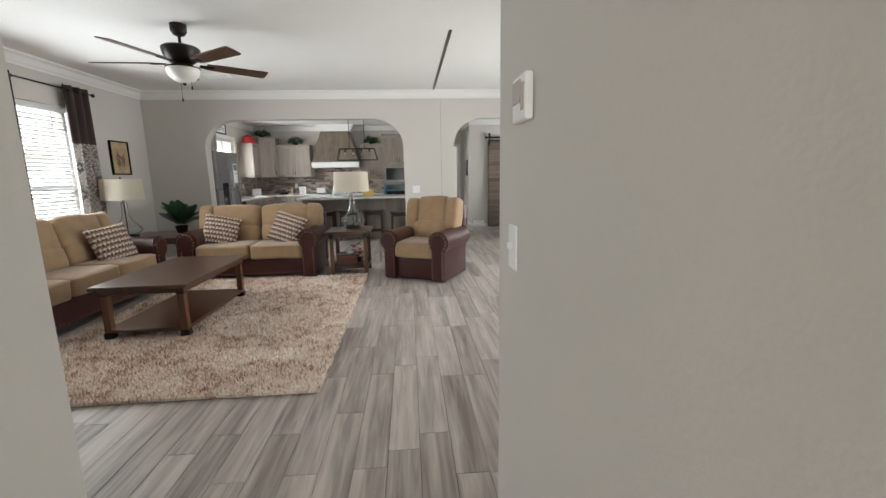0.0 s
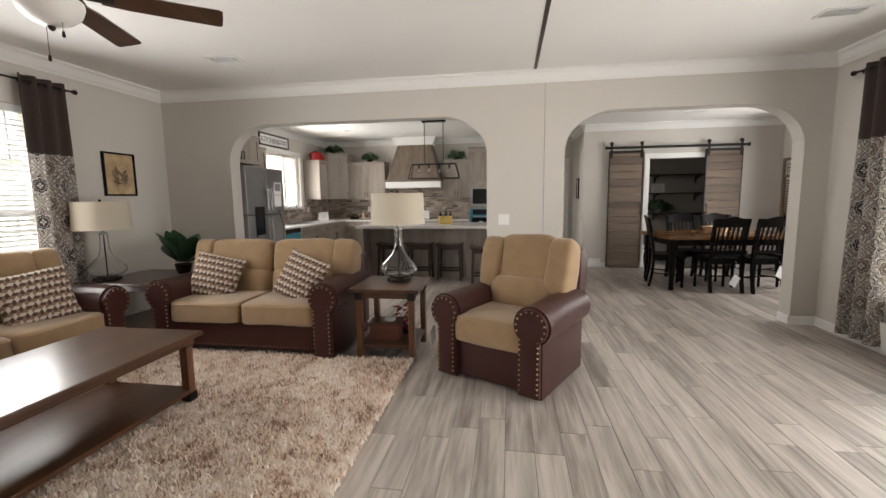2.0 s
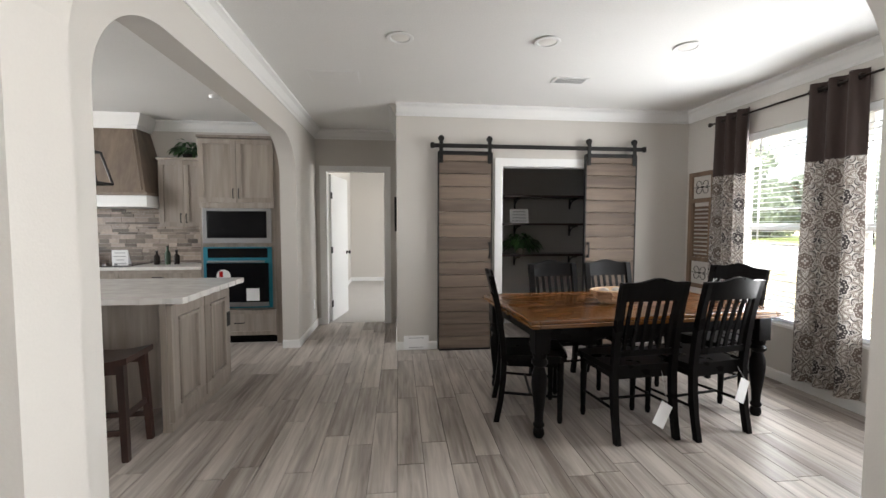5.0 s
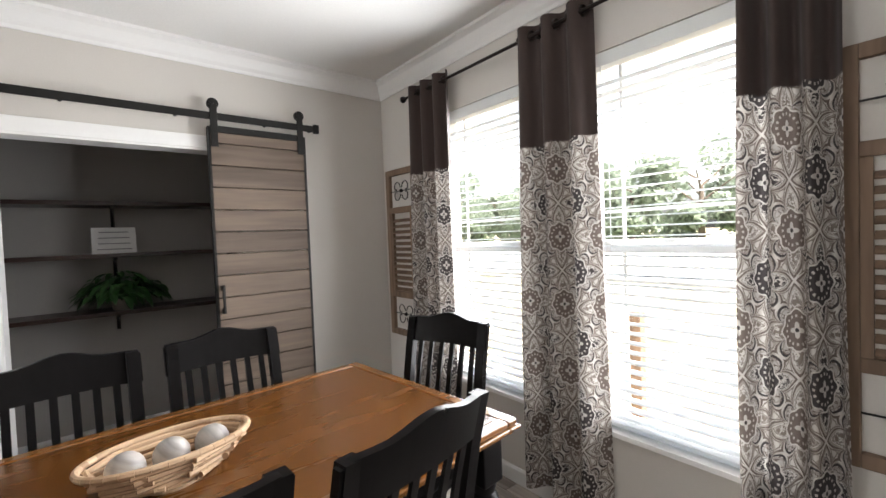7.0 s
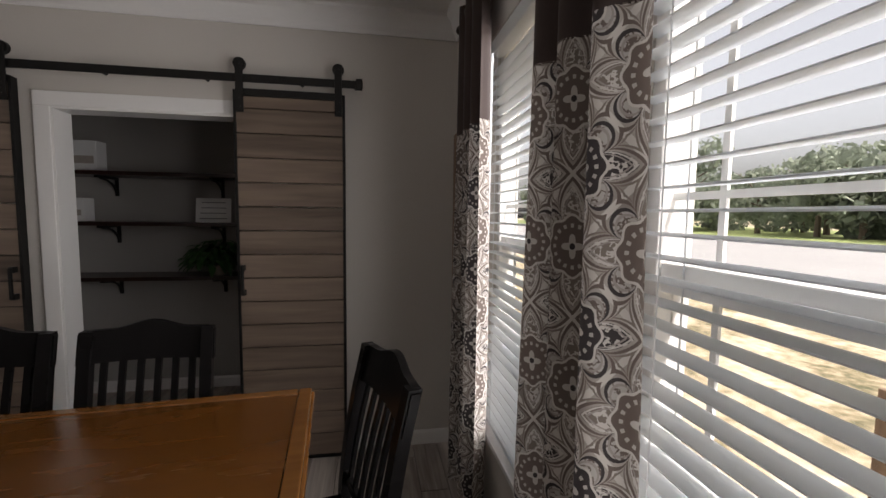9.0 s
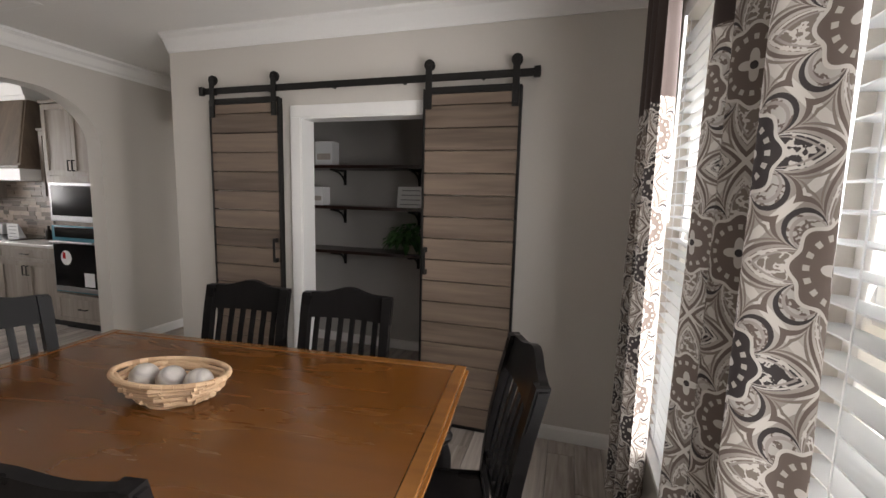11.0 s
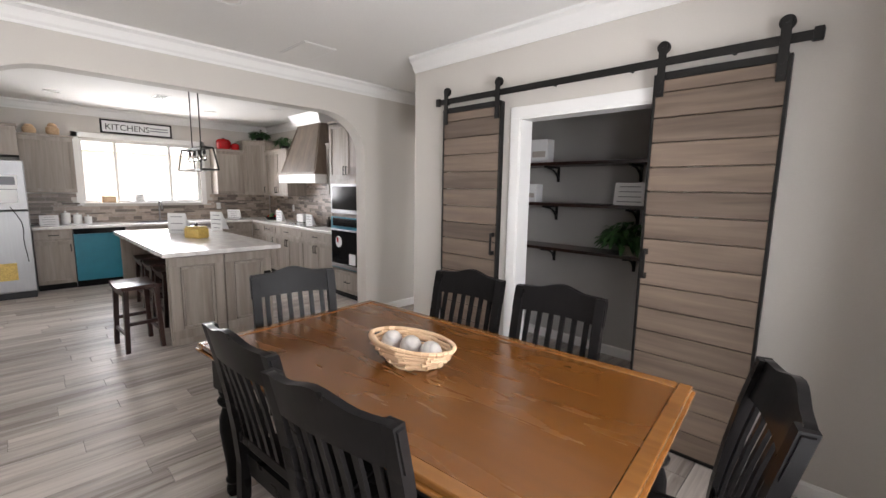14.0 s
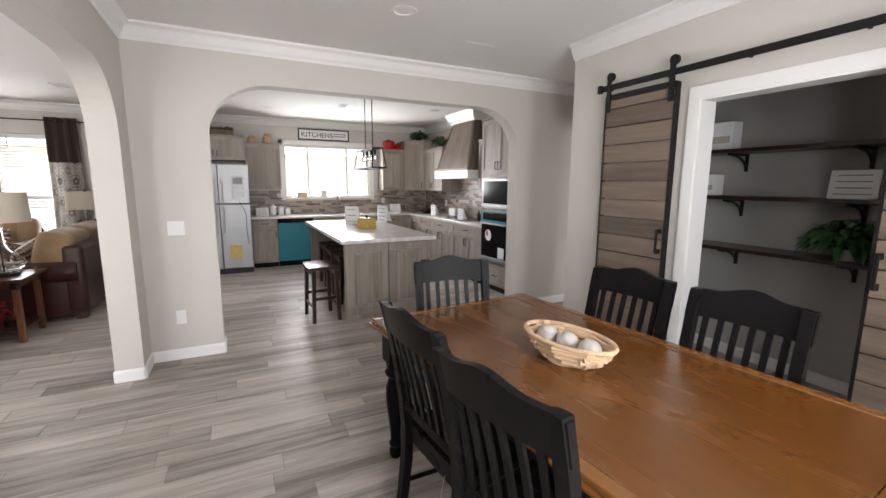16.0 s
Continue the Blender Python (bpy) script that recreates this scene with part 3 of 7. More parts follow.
wall_x("wall_bedroom_2", 5.0, 5.12, 12.17, 16.6, [(13.3, 15.3, 0.6, 2.1)], "pale bedroom wall with a window")
wall_y("wall_bedroom_end", 16.6, 16.72, 0.95, 5.12, [], "pale bedroom end wall")

# The slab overhangs unseen outdoor areas; this keeps sun off the front window.
bm = bmesh.new()
box(bm, W_X - 0.14, DIN_X + 0.14, -2.6, 16.8, H, H + 0.12)
solid("ceiling", bm, M_CEIL, "white lightly textured ceiling", "ceiling")
bm = bmesh.new()
box(bm, W_X - 0.14, DIN_X + 0.14, N_Y, 12.17, -0.12, -0.006)
box(bm, W_X - 0.14, E_X + 0.14, 1.05, N_Y, -0.12, -0.006)
box(bm, -0.24, 1.05, -2.6, 1.05, -0.12, -0.006)
floor = solid("floor", bm, M_GROUT, "grey wood-look plank tile floor with thin joints", "floor")
solid("floor_bedroom", B(0.95, 5.12, 12.10, 16.8, -0.05, 0.004), M_CARPET, "pale grey bedroom carpet", "carpet")
bm = B(1.085, 1.118, 4.4, 7.16, H - 0.004, H + 0.002)
tagged(part("ceiling_seam_strip", bm, M_BLKGLASS), "dark open joint line in the ceiling", "ceiling joint", "", "structure")
bm = B(1.209, 1.2135, N_Y - 0.003, N_Y + 0.002, 0.0, 2.497)
tagged(part("wall_seam", bm, M_INK), "thin dark panel joint in the wall", "wall joint", "", "structure")


def moulding(name, p0, p1, n, prof, label, mat_):
    """A straight length of trim from p0 to p1; n points into the room; prof lists (out, z)."""
    bm = bmesh.new()
    ends = []
    for p in (p0, p1):
        ends.append([bm.verts.new((p[0] + n[0] * o, p[1] + n[1] * o, z)) for o, z in prof])
    k = len(prof)
    for i in range(k):
        bm.faces.new((ends[0][i], ends[0][(i + 1) % k], ends[1][(i + 1) % k], ends[1][i]))
    bm.faces.new(ends[0])
    bm.faces.new(ends[1][::-1])
    return solid(name, bm, mat_, label, "trim")


CROWN = [(-0.01, 2.498), (0.010, 2.498), (0.016, 2.515), (0.03, 2.533), (0.052, 2.583), (0.07, 2.596), (0.082, 2.602), (0.082, 2.63), (-0.01, 2.63)]
BASE = [(-0.004, -0.004), (0.013, -0.004), (0.013, 0.075), (0.006, 0.09), (-0.004, 0.09)]
SEGS = [
    ((W_X, 1.20), (W_X, N_Y), (1, 0), 3), ((W_X, N_Y), (E_X, N_Y), (0, -1), 1), ((E_X, N_Y), (E_X, 1.515), (-1, 0), 1),
    ((W_X, 1.20), (-0.12, 1.20), (0, 1), 3), ((0.945, 1.515), (E_X, 1.515), (0, 1), 3),
    ((W_X, 7.37), (W_X, KN_Y), (1, 0), 1), ((W_X, KN_Y), (DIV0, KN_Y), (0, -1), 1), ((DIV0, 7.37), (DIV0, KN_Y), (-1, 0), 1), ((W_X, 7.37), (DIV0, 7.37), (0, 1), 1),
    ((DIV1, 7.37), (DIV1, KIT_Y), (1, 0), 1), ((DIV1, 7.37), (DIN_X, 7.37), (0, 1), 1), ((DIN_X, 7.37), (DIN_X, PAN_Y), (-1, 0), 3), ((2.20, PAN_Y), (DIN_X, PAN_Y), (0, -1), 1),
    ((2.20, PAN_Y), (2.20, KIT_Y), (-1, 0), 3), ((DIV1, KIT_Y), (2.20, KIT_Y), (0, -1), 1),
]
for _a, _b, _n, _k in SEGS:
    moulding("crown", _a, _b, _n, CROWN, "white crown moulding", M_TRIM)
    if _k == 3:
        moulding("baseboard", _a, _b, _n, BASE, "white baseboard", M_TRIM)
for _a, _b, _n in [((W_X, N_Y), (-2.45, N_Y), (0, -1)), ((0.605, N_Y), (1.42, N_Y), (0, -1)), ((3.67, N_Y), (E_X, N_Y), (0, -1)), ((1.42, N_Y), (1.42, 7.37), (1, 0)), ((3.67, N_Y), (3.67, 7.37), (-1, 0)), ((-2.45, N_Y), (-2.45, 7.37), (1, 0)), ((0.605, N_Y), (0.605, 7.37), (-1, 0)),
                   ((E_X, N_Y), (E_X, 4.98), (-1, 0)), ((E_X, 4.05), (E_X, 1.515), (-1, 0)), ((DIV1, 7.37), (1.42, 7.37), (0, 1)), ((3.67, 7.37), (DIN_X, 7.37), (0, 1)), ((DIV1, 7.37), (DIV1, 7.90), (1, 0)), ((DIV0, 7.90), (DIV1, 7.90), (0, 1)), ((DIV0, 10.94), (DIV1, 10.94), (0, -1)), ((DIV1, 10.94), (DIV1, KIT_Y), (1, 0)),
                   ((2.20, PAN_Y), (3.256, PAN_Y), (0, -1)), ((4.54, PAN_Y), (DIN_X, PAN_Y), (0, -1)), ((DIV1, KIT_Y), (1.17, KIT_Y), (0, -1)), ((2.33, 11.86), (DIN_X, 11.86), (0, -1)), ((0.945, 1.515), (0.945, -2.4), (-1, 0)), ((-0.12, 1.20), (-0.12, 0.75), (1, 0)), ((1.07, 12.15), (1.07, 16.6), (1, 0)), ((1.07, 16.6), (5.0, 16.6), (0, -1))]:
    moulding("baseboard", _a, _b, _n, BASE, "white baseboard", M_TRIM)


def casing(name, xs, y, z, w, face, axis="y", label="white door casing"):
    """Flat trim round a doorway in a wall along x (axis y) or along y (axis x); face is its outer surface."""
    a, b = xs
    d0, d1 = sorted((y, face))
    bm = bmesh.new()
    for q in ((a - w, a, 0, z), (b, b + w, 0, z), (a - w, b + w, z, z + w)):
        if axis == "y":
            box(bm, q[0], q[1], d0, d1, q[2], q[3], 0.004)
        else:
            box(bm, d0, d1, q[0], q[1], q[2], q[3], 0.004)
    return solid(name, bm, M_TRIM, label, "door trim")


casing("trim", (3.335, 4.43), PAN_Y, 2.0, 0.078, PAN_Y - 0.016, label="white casing of the pantry opening")
solid("trim", B(3.335, 3.347, PAN_Y - 0.012, PAN_Y + 0.13, 0, 2.0), M_TRIM, "white lining of the pantry opening", "door trim")
solid("trim", B(3.347, 4.43, PAN_Y - 0.012, PAN_Y + 0.13, 1.988, 2.0), M_TRIM, "white lining of the pantry opening", "door trim")
casing("trim", (1.245, 2.04), KIT_Y, 2.07, 0.075, KIT_Y - 0.015, label="pale casing of the bedroom doorway")
solid("trim", B(1.245, 1.261, KIT_Y - 0.01, KIT_Y + 0.125, 0, 2.07), M_TRIM, "white jamb of the bedroom doorway", "door trim")
solid("trim", B(2.024, 2.04, KIT_Y - 0.01, KIT_Y + 0.125, 0, 2.07), M_TRIM, "white jamb of the bedroom doorway", "door trim")
solid("trim", B(-0.12, -0.103, 0.62, 0.72, 0, 2.1, 0.004), M_TRIM, "white door casing on the hall wall", "door trim")
casing("trim", (4.05, 4.98), E_X, 2.06, 0.07, E_X - 0.015, "x", "white casing of the front doorway")


def window_unit(name, y0, y1, z0, z1, xin, out, label, sill=True, slider=False, grid=True):
    """A vinyl window in a wall along y. xin: the wall's inner face; out: +1 or -1, the way outdoors."""
    w = tagged(new(name), label, "window", "", "structure")
    w.location = (xin, (y0 + y1) / 2, z0)
    cx, cy, cz = xin, (y0 + y1) / 2, z0

    def lx(a, b):
        a, b = sorted((out * a, out * b))
        return a, b
    hw, h = (y1 - y0) / 2, z1 - z0
    f = 0.04
    for nm, q in (("window_frame", (-hw, hw, 0, f)), ("window_frame", (-hw, hw, h - f, h)), ("window_frame", (-hw, -hw + f, f, h - f)), ("window_frame", (hw - f, hw, f, h - f))):
        part(nm, B(*lx(0.05, 0.13), q[0], q[1], q[2], q[3], 0.004), M_VINYL, w)
    mid = h * 0.49
    if slider:
        for yy in (-hw / 2.2, hw / 2.2):
            part("meeting_stile", B(*lx(0.07, 0.11), yy - 0.02, yy + 0.02, f, h - f, 0.003), M_VINYL, w)
    else:
        part("meeting_rail", B(*lx(0.06, 0.115), -hw + f, hw - f, mid - 0.03, mid + 0.03, 0.004), M_VINYL, w)
    pane = part("pane", B(*lx(0.088, 0.092), -hw + f, hw - f, f, h - f), M_GLASS, w)
    pane.visible_shadow = False
    if grid:
        for a, b in ((f, mid - 0.03), (mid + 0.03, h - f)):
            for zz in (a + 0.13, b - 0.13):
                part("muntin", B(*lx(0.080, 0.086), -hw + f, hw - f, zz - 0.007, zz + 0.007), M_VINYL, w)
            for yy in (-hw + f + 0.12, hw - f - 0.12):
                part("muntin", B(*lx(0.0795, 0.0865), yy - 0.007, yy + 0.007, a, b), M_VINYL, w)
    if sill:
        part("window_sill", B(*sorted((out * 0.05, -out * 0.022)), -hw - 0.03, hw + 0.03, -0.02, 0.004, 0.004), M_TRIM, w)
    return w


def blind(y0, y1, z0, z1, x, tilt, label):
    """A white horizontal blind; x is its middle plane, tilt the slats' lean in degrees."""
    t = thing("window_blind", label, "window blind", "white window blinds", pose(x, (y0 + y1) / 2, z0))
    hw, h = (y1 - y0) / 2 - 0.006, z1 - z0
    part("headrail", B(-0.028, 0.028, -hw, hw, h - 0.06, h, 0.004), M_BLIND, t)
    part("bottom_rail", B(-0.025, 0.025, -hw, hw, 0.006, 0.026, 0.005), M_BLIND, t)
    bm = bmesh.new()
    m = pose(0, 0, 0, 0, tilt, 0)
    n = 4
    top = [[bm.verts.new(m @ Vector((-0.025 + 0.05 * i / n, yy, 0.0016 + 0.003 * math.sin(math.pi * i / n)))) for i in range(n + 1)] for yy in (-hw, hw)]
    bot = [[bm.verts.new(m @ Vector((-0.025 + 0.05 * i / n, yy, -0.0012 + 0.003 * math.sin(math.pi * i / n)))) for i in range(n + 1)] for yy in (-hw, hw)]
    for i in range(n):
        bm.faces.new((top[0][i], top[0][i + 1], top[1][i + 1], top[1][i]))
        bm.faces.new((bot[0][i], bot[1][i], bot[1][i + 1], bot[0][i + 1]))
    bm.faces.new((top[0][0], top[1][0], bot[1][0], bot[0][0]))
    bm.faces.new((top[0][n], bot[0][n], bot[1][n], top[1][n]))
    me = mesh_of("slat", bm, M_BLIND, True)
    k = int((h - 0.1) / 0.043)
    for i in range(k):
        s = new("slat", me)
        s.parent = t
        s.location = (0, 0, 0.05 + 0.043 * i)
    for yy in (-hw + 0.1, hw - 0.1):
        for xx in (-0.026, 0.026):
            part("ladder_cord", B(xx - 0.001, xx + 0.001, yy - 0.0015, yy + 0.0015, 0.02, h - 0.05), M_BLIND, t)
    part("wand", T((0.032 if x < 0 else -0.032, hw - 0.05, h - 0.06), (0.034 if x < 0 else -0.034, hw - 0.045, h - 0.8), 0.005, seg=8), M_BLIND, t)
    return t


for _i, (_a, _b) in enumerate(WEST_WINS):
    window_unit(f"window_{_i + 1}", _a, _b, 0.33, 2.16, W_X, -1, "tall white vinyl double-hung window")
    blind(_a + 0.004, _b - 0.004, 0.345, 2.155, W_X - 0.028, 22, "white horizontal slat blind, lowered and open")
for _i, (_a, _b) in enumerate(DIN_WINS):
    window_unit(f"window_{_i + 4}", _a, _b, 0.50, 2.21, DIN_X, 1, "tall white vinyl double-hung window")
    blind(_a + 0.004, _b - 0.004, 0.515, 2.205, DIN_X + 0.028, -2, "white horizontal slat blind, lowered and open")
window_unit("window_6", 5.62, 6.49, 0.43, 2.15, E_X, 1, "tall white vinyl double-hung window")
blind(5.624, 6.486, 0.445, 2.145, E_X + 0.028, -6, "white horizontal slat blind, lowered and open")
window_unit("window_7", *KWIN, W_X, -1, "wide white vinyl sliding kitchen window", slider=True, grid=False)
window_unit("window_8", 13.3, 15.3, 0.6, 2.1, 5.0, 1, "white bedroom window", grid=False)
_bm = bmesh.new()
for _q in ((8.82, 8.90, 1.15, 2.25), (10.53, 10.61, 1.15, 2.25), (8.82, 10.61, 2.17, 2.25)):
    box(_bm, W_X, W_X + 0.016, *_q, 0.003)
solid("trim", _bm, M_TRIM, "white casing of the kitchen window", "window trim")


# ---- outdoors ----
solid("ground", B(-400, 400, -400, 400, -0.75, -0.6), M_GROUND, "sandy bare ground round the house", "ground")
solid("road", B(20, 42, -300, 300, -0.62, -0.585), M_ROAD, "pale concrete road", "road")
solid("grass_verge", B(46, 95, -300, 300, -0.62, -0.575), M_GRASS, "mown grass verge beyond the road", "grass")


def tree(x, y, h, r, seed):
    t = thing("tree", "broad leafy green tree beyond the road", "tree", "trees beyond the road", pose(x, y, -0.6))
    rng = random.Random(seed)
    bm = bmesh.new()
    tube(bm, (0, 0, 0), (0, 0, h * 0.55), 0.035 * h, 0.018 * h, 9)
    for i in range(7):
        a = i * 2.4
        z = h * (0.3 + 0.05 * i)
        tube(bm, (0, 0, z), (r * 0.7 * math.cos(a), r * 0.7 * math.sin(a), z + h * 0.22), 0.012 * h, 0.004 * h, 6)
    part("trunk", bm, M_BARK, t, "tapered trunk with limbs")
    n = 3600
    nr = np.random.default_rng(seed)
    k = 11
    cen = np.stack([nr.uniform(-.75, .75, k) * r, nr.uniform(-.75, .75, k) * r, h * nr.uniform(0.16, 0.88, k)], 1)
    rad = nr.uniform(0.28, 0.5, k) * r
    w = nr.integers(0, k, n)
    d = nr.normal(size=(n, 3))
    d /= np.linalg.norm(d, axis=1)[:, None]
    p = cen[w] + d * (rad[w] * nr.uniform(0.55, 1.05, n))[:, None]
    a = nr.normal(size=(n, 3))
    b = nr.normal(size=(n, 3))
    s = 0.036 * r
    v = np.stack([p - a * s, p + b * s, p + a * s, p - b * s], 1).reshape(-1, 3)
    me = bpy.data.meshes.new("crown")
    me.from_pydata(v.tolist(), [], (np.arange(n)[:, None] * 4 + np.arange(4)).tolist())
    me.materials.append(M_TREE)
    ob = new("crown", me)
    ob.parent = t
    return t


_r = random.Random(12)
for _i in range(46):
    tree(_r.uniform(56, 78), -30 + _i * 4.2 + _r.uniform(-2, 2), _r.uniform(9, 14), _r.uniform(4.5, 6.5), 100 + _i)


def house(x, y, w, l, label):
    """A long low neighbour house with windows and a pitched roof."""
    t = thing("neighbour_house", label, "house", "neighbour houses", pose(x, y, -0.6))
    part("wall", B(-w / 2, w / 2, -l / 2, l / 2, 0, 3.2), M_SIDING, t, "pale grey siding")
    part("roof", prism([(-w / 2 - 0.4, 3.15), (w / 2 + 0.4, 3.15), (0, 5.0)], -l / 2 - 0.4, l / 2 + 0.4, "y"), M_ROOF, t, "brown shingle roof")
    for s in (-1, 1):
        for i in range(4):
            yy = -l / 2 + l * (i + 0.5) / 4
            win = part("window", B(s * w / 2 - 0.03, s * w / 2 + 0.03, yy - 0.5, yy + 0.5, 1.1, 2.5), M_TRIM, t)
            part("pane", B(s * w / 2 - 0.04, s * w / 2 + 0.04, yy - 0.43, yy + 0.43, 1.17, 2.43), M_POT, win)


house(-17, 6, 8, 20, "pale grey single-storey neighbour house with a pitched roof")
house(-17, 32, 8, 20, "pale grey single-storey neighbour house with a pitched roof")
_t = thing("porch_post", "wooden post standing outside the dining window", "post", "", pose(7.3, 9.6, -0.6))
part("post", B(-0.05, 0.05, -0.05, 0.05, 0, 1.3, 0.006), M_SHUT, _t)


# ---- living room ----
RX = lambda a: Matrix.Rotation(radians(a), 3, "X")
RY = lambda a: Matrix.Rotation(radians(a), 3, "Y")
RZ = lambda a: Matrix.Rotation(radians(a), 3, "Z")


def nails(pts, parent, r=0.0085):
    bm = bmesh.new()
    for p in pts:
        bmesh.ops.create_icosphere(bm, subdivisions=1, radius=r, matrix=Matrix.Translation(p))
    return tagged(part("nailhead_trim", bm, M_NAIL, parent, smooth=True), "aged brass nailheads", kind="stuff")


def rolled_arm(t, x, side, y0, y1, top, foot=0.04):
    """A rolled leather arm along y: a body, a scroll over it, and a nail-trimmed front. side: -1 or +1, the outer side."""
    cx, cz, r = x + side * 0.012, top - 0.128, 0.13
    bm = B(x - 0.085, x + 0.085, y0 + 0.03, y1, foot, top - 0.10, 0.012)
    tube(bm, (cx, y0 + 0.024, cz), (cx, y1 + 0.005, cz), r, r, 32)
    arm = part("arm", bm, M_LEATHER, t, "burgundy-brown leather rolled arm", True)
    bm = B(x - 0.075, x + 0.075, y0, y0 + 0.06, foot + 0.012, top - 0.11, 0.012)
    tube(bm, (cx, y0 - 0.006, cz), (cx, y0 + 0.056, cz), r - 0.016, r - 0.012, 32)
    part("arm_front", bm, M_LEATHER, arm, "dark leather arm front", True)
    edge = []
    for i in range(11):
        z = foot + 0.05 + (top - 0.27 - foot) * i / 10
        edge += [(x + side * 0.064, y0, z), (x - side * 0.064, y0, z)]
    for i in range(11):
        a = radians(-35 + 235 * i / 10)
        edge.append((cx + side * 0.100 * math.cos(a), y0 - 0.006, cz + 0.100 * math.sin(a)))
    nails(edge, arm)
    return arm


def piping(c, s, e, parent, heights=(0.36,)):
    """Welted seams round a seat cushion, at shares of its height above its middle."""
    sg = lambda v, p: math.copysign(abs(v) ** p, v)
    for k in heights:
        out = (1 - abs(2 * k) ** (2 / e)) ** (e / 2) + 0.004
        ring = [Vector((c[0] + s[0] / 2 * out * sg(math.cos(a), e), c[1] + s[1] / 2 * out * sg(math.sin(a), e), c[2] + k * s[2])) for a in (2 * math.pi * i / 56 for i in range(56))]
        bm = bmesh.new()
        for p, q in zip(ring, ring[1:] + ring[:1]):
            if (q - p).length > 1e-4:
                tube(bm, p, q, 0.0055, seg=6)
        part("piping", bm, M_SUEDE, parent, "corduroy welt seam", True)


def couch(name, label, category, m, width, seats, group=""):
    """A leather and corduroy couch that faces -y, its front at y = 0, its middle at x = 0."""
    t = thing(name, label, category, group, m)
    hw = width / 2
    for s in (-1, 1):
        rolled_arm(t, s * (hw - 0.145), s, 0.0, 0.86, 0.65, 0.03)
    part("base", B(-hw + 0.2, hw - 0.2, 0.045, 0.85, 0.07, 0.30, 0.02), M_LEATHER, t, "burgundy-brown leather base", True)
    part("back_frame", B(-hw + 0.05, hw - 0.05, 0.74, 0.93, 0.08, 0.80, 0.05, seg=3), M_LEATHER, t, "burgundy-brown leather back", True)
    for sx in (-1, 1):
        for sy in (0.05, 0.85):
            part("foot", B(sx * (hw - 0.11) - 0.05, sx * (hw - 0.11) + 0.05, sy - 0.045, sy + 0.045, 0, 0.075, 0.008), M_DKWOOD, t)
    inner = width - 0.42
    sw = inner / seats
    for i in range(seats):
        x = -inner / 2 + sw * (i + 0.5)
        seat = part("seat_cushion", S((x, 0.37, 0.375), (sw * 0.995, 0.74, 0.19), 0.2, nu=36, nv=18), M_SUEDE, t, "plump tan corduroy seat cushion", True)
        piping((x, 0.37, 0.375), (sw * 0.985, 0.74, 0.19), 0.2, seat)
        part("lumbar_cushion", S((x, 0.60, 0.545), (sw * 0.99, 0.26, 0.25), 0.4, RX(-10)), M_SUEDE, t, "tan corduroy lower back cushion", True)
        part("back_cushion", S((x, 0.665, 0.755), (sw * 0.99, 0.27, 0.37), 0.38, RX(-14), nu=28, nv=14), M_SUEDE, t, "tan corduroy back cushion", True)
    for s in (-1, 1):
        part("wing_cushion", S((s * (inner / 2 + 0.04), 0.66, 0.74), (0.21, 0.30, 0.40), 0.42, RX(-14)), M_SUEDE, t, "tan corduroy wing of the back", True)
    nails([(-hw + 0.26 + (width - 0.52) * i / 40, 0.043, 0.095) for i in range(41)], t, 0.006)
    return t


couch("sofa", "long tan corduroy and burgundy leather sofa under the windows", "sofa", pose(-2.28, 4.39, 0, 0, 0, 90), 2.30, 3)
couch("loveseat", "tan corduroy loveseat with rolled burgundy leather arms", "loveseat", pose(-1.38, 5.64, 0, 0, 0, 0), 1.76, 2)


def recliner(m):
    t = thing("recliner", "tan corduroy recliner with rolled burgundy leather arms", "armchair", "", m)
    hw = 0.455
    for s in (-1, 1):
        rolled_arm(t, s * (hw - 0.125), s, 0.0, 0.76, 0.625, 0.012)
    part("footrest_panel", B(-hw + 0.19, hw - 0.19, 0.045, 0.12, 0.03, 0.30, 0.02), M_LEATHER, t, "closed leather footrest", True)
    part("base", B(-0.26, 0.26, 0.12, 0.72, 0.0, 0.1, 0.01), M_BLACKM, t, "hidden dark base")
    seat = part("seat_cushion", S((0, 0.35, 0.39), (0.56, 0.70, 0.21), 0.2, nu=36, nv=18), M_SUEDE, t, "plump tan corduroy seat", True)
    piping((0, 0.35, 0.39), (0.555, 0.70, 0.21), 0.2, seat)
    part("lumbar_cushion", S((0, 0.60, 0.56), (0.54, 0.26, 0.26), 0.4, RX(-12)), M_SUEDE, t, "tan corduroy lower back", True)
    part("back_cushion", S((0, 0.70, 0.79), (0.46, 0.26, 0.46), 0.36, RX(-16), nu=28, nv=14), M_SUEDE, t, "tan corduroy back", True)
    for s in (-1, 1):
        part("wing_cushion", S((s * 0.285, 0.68, 0.77), (0.19, 0.30, 0.45), 0.45, RX(-16)), M_SUEDE, t, "tan corduroy wing", True)
    part("price_tag", B(-0.001, 0.001, -0.05, 0.05, -0.13, 0.0, m=pose(-0.478, 0.03, 0.34, 14, 0, 20)), M_PAPER, t, "white cardboard tag on a string")
    part("tag_string", T((-0.478, 0.03, 0.338), (-0.45, 0.03, 0.50), 0.0012, seg=5), M_PAPER, t)
    part("back_shell", S((0, 0.80, 0.62), (0.80, 0.20, 0.70), 0.3, RX(-14)), M_LEATHER, t, "burgundy leather back", True)
    return t


recliner(pose(0.685, 5.335, 0, 0, 0, -28.3))


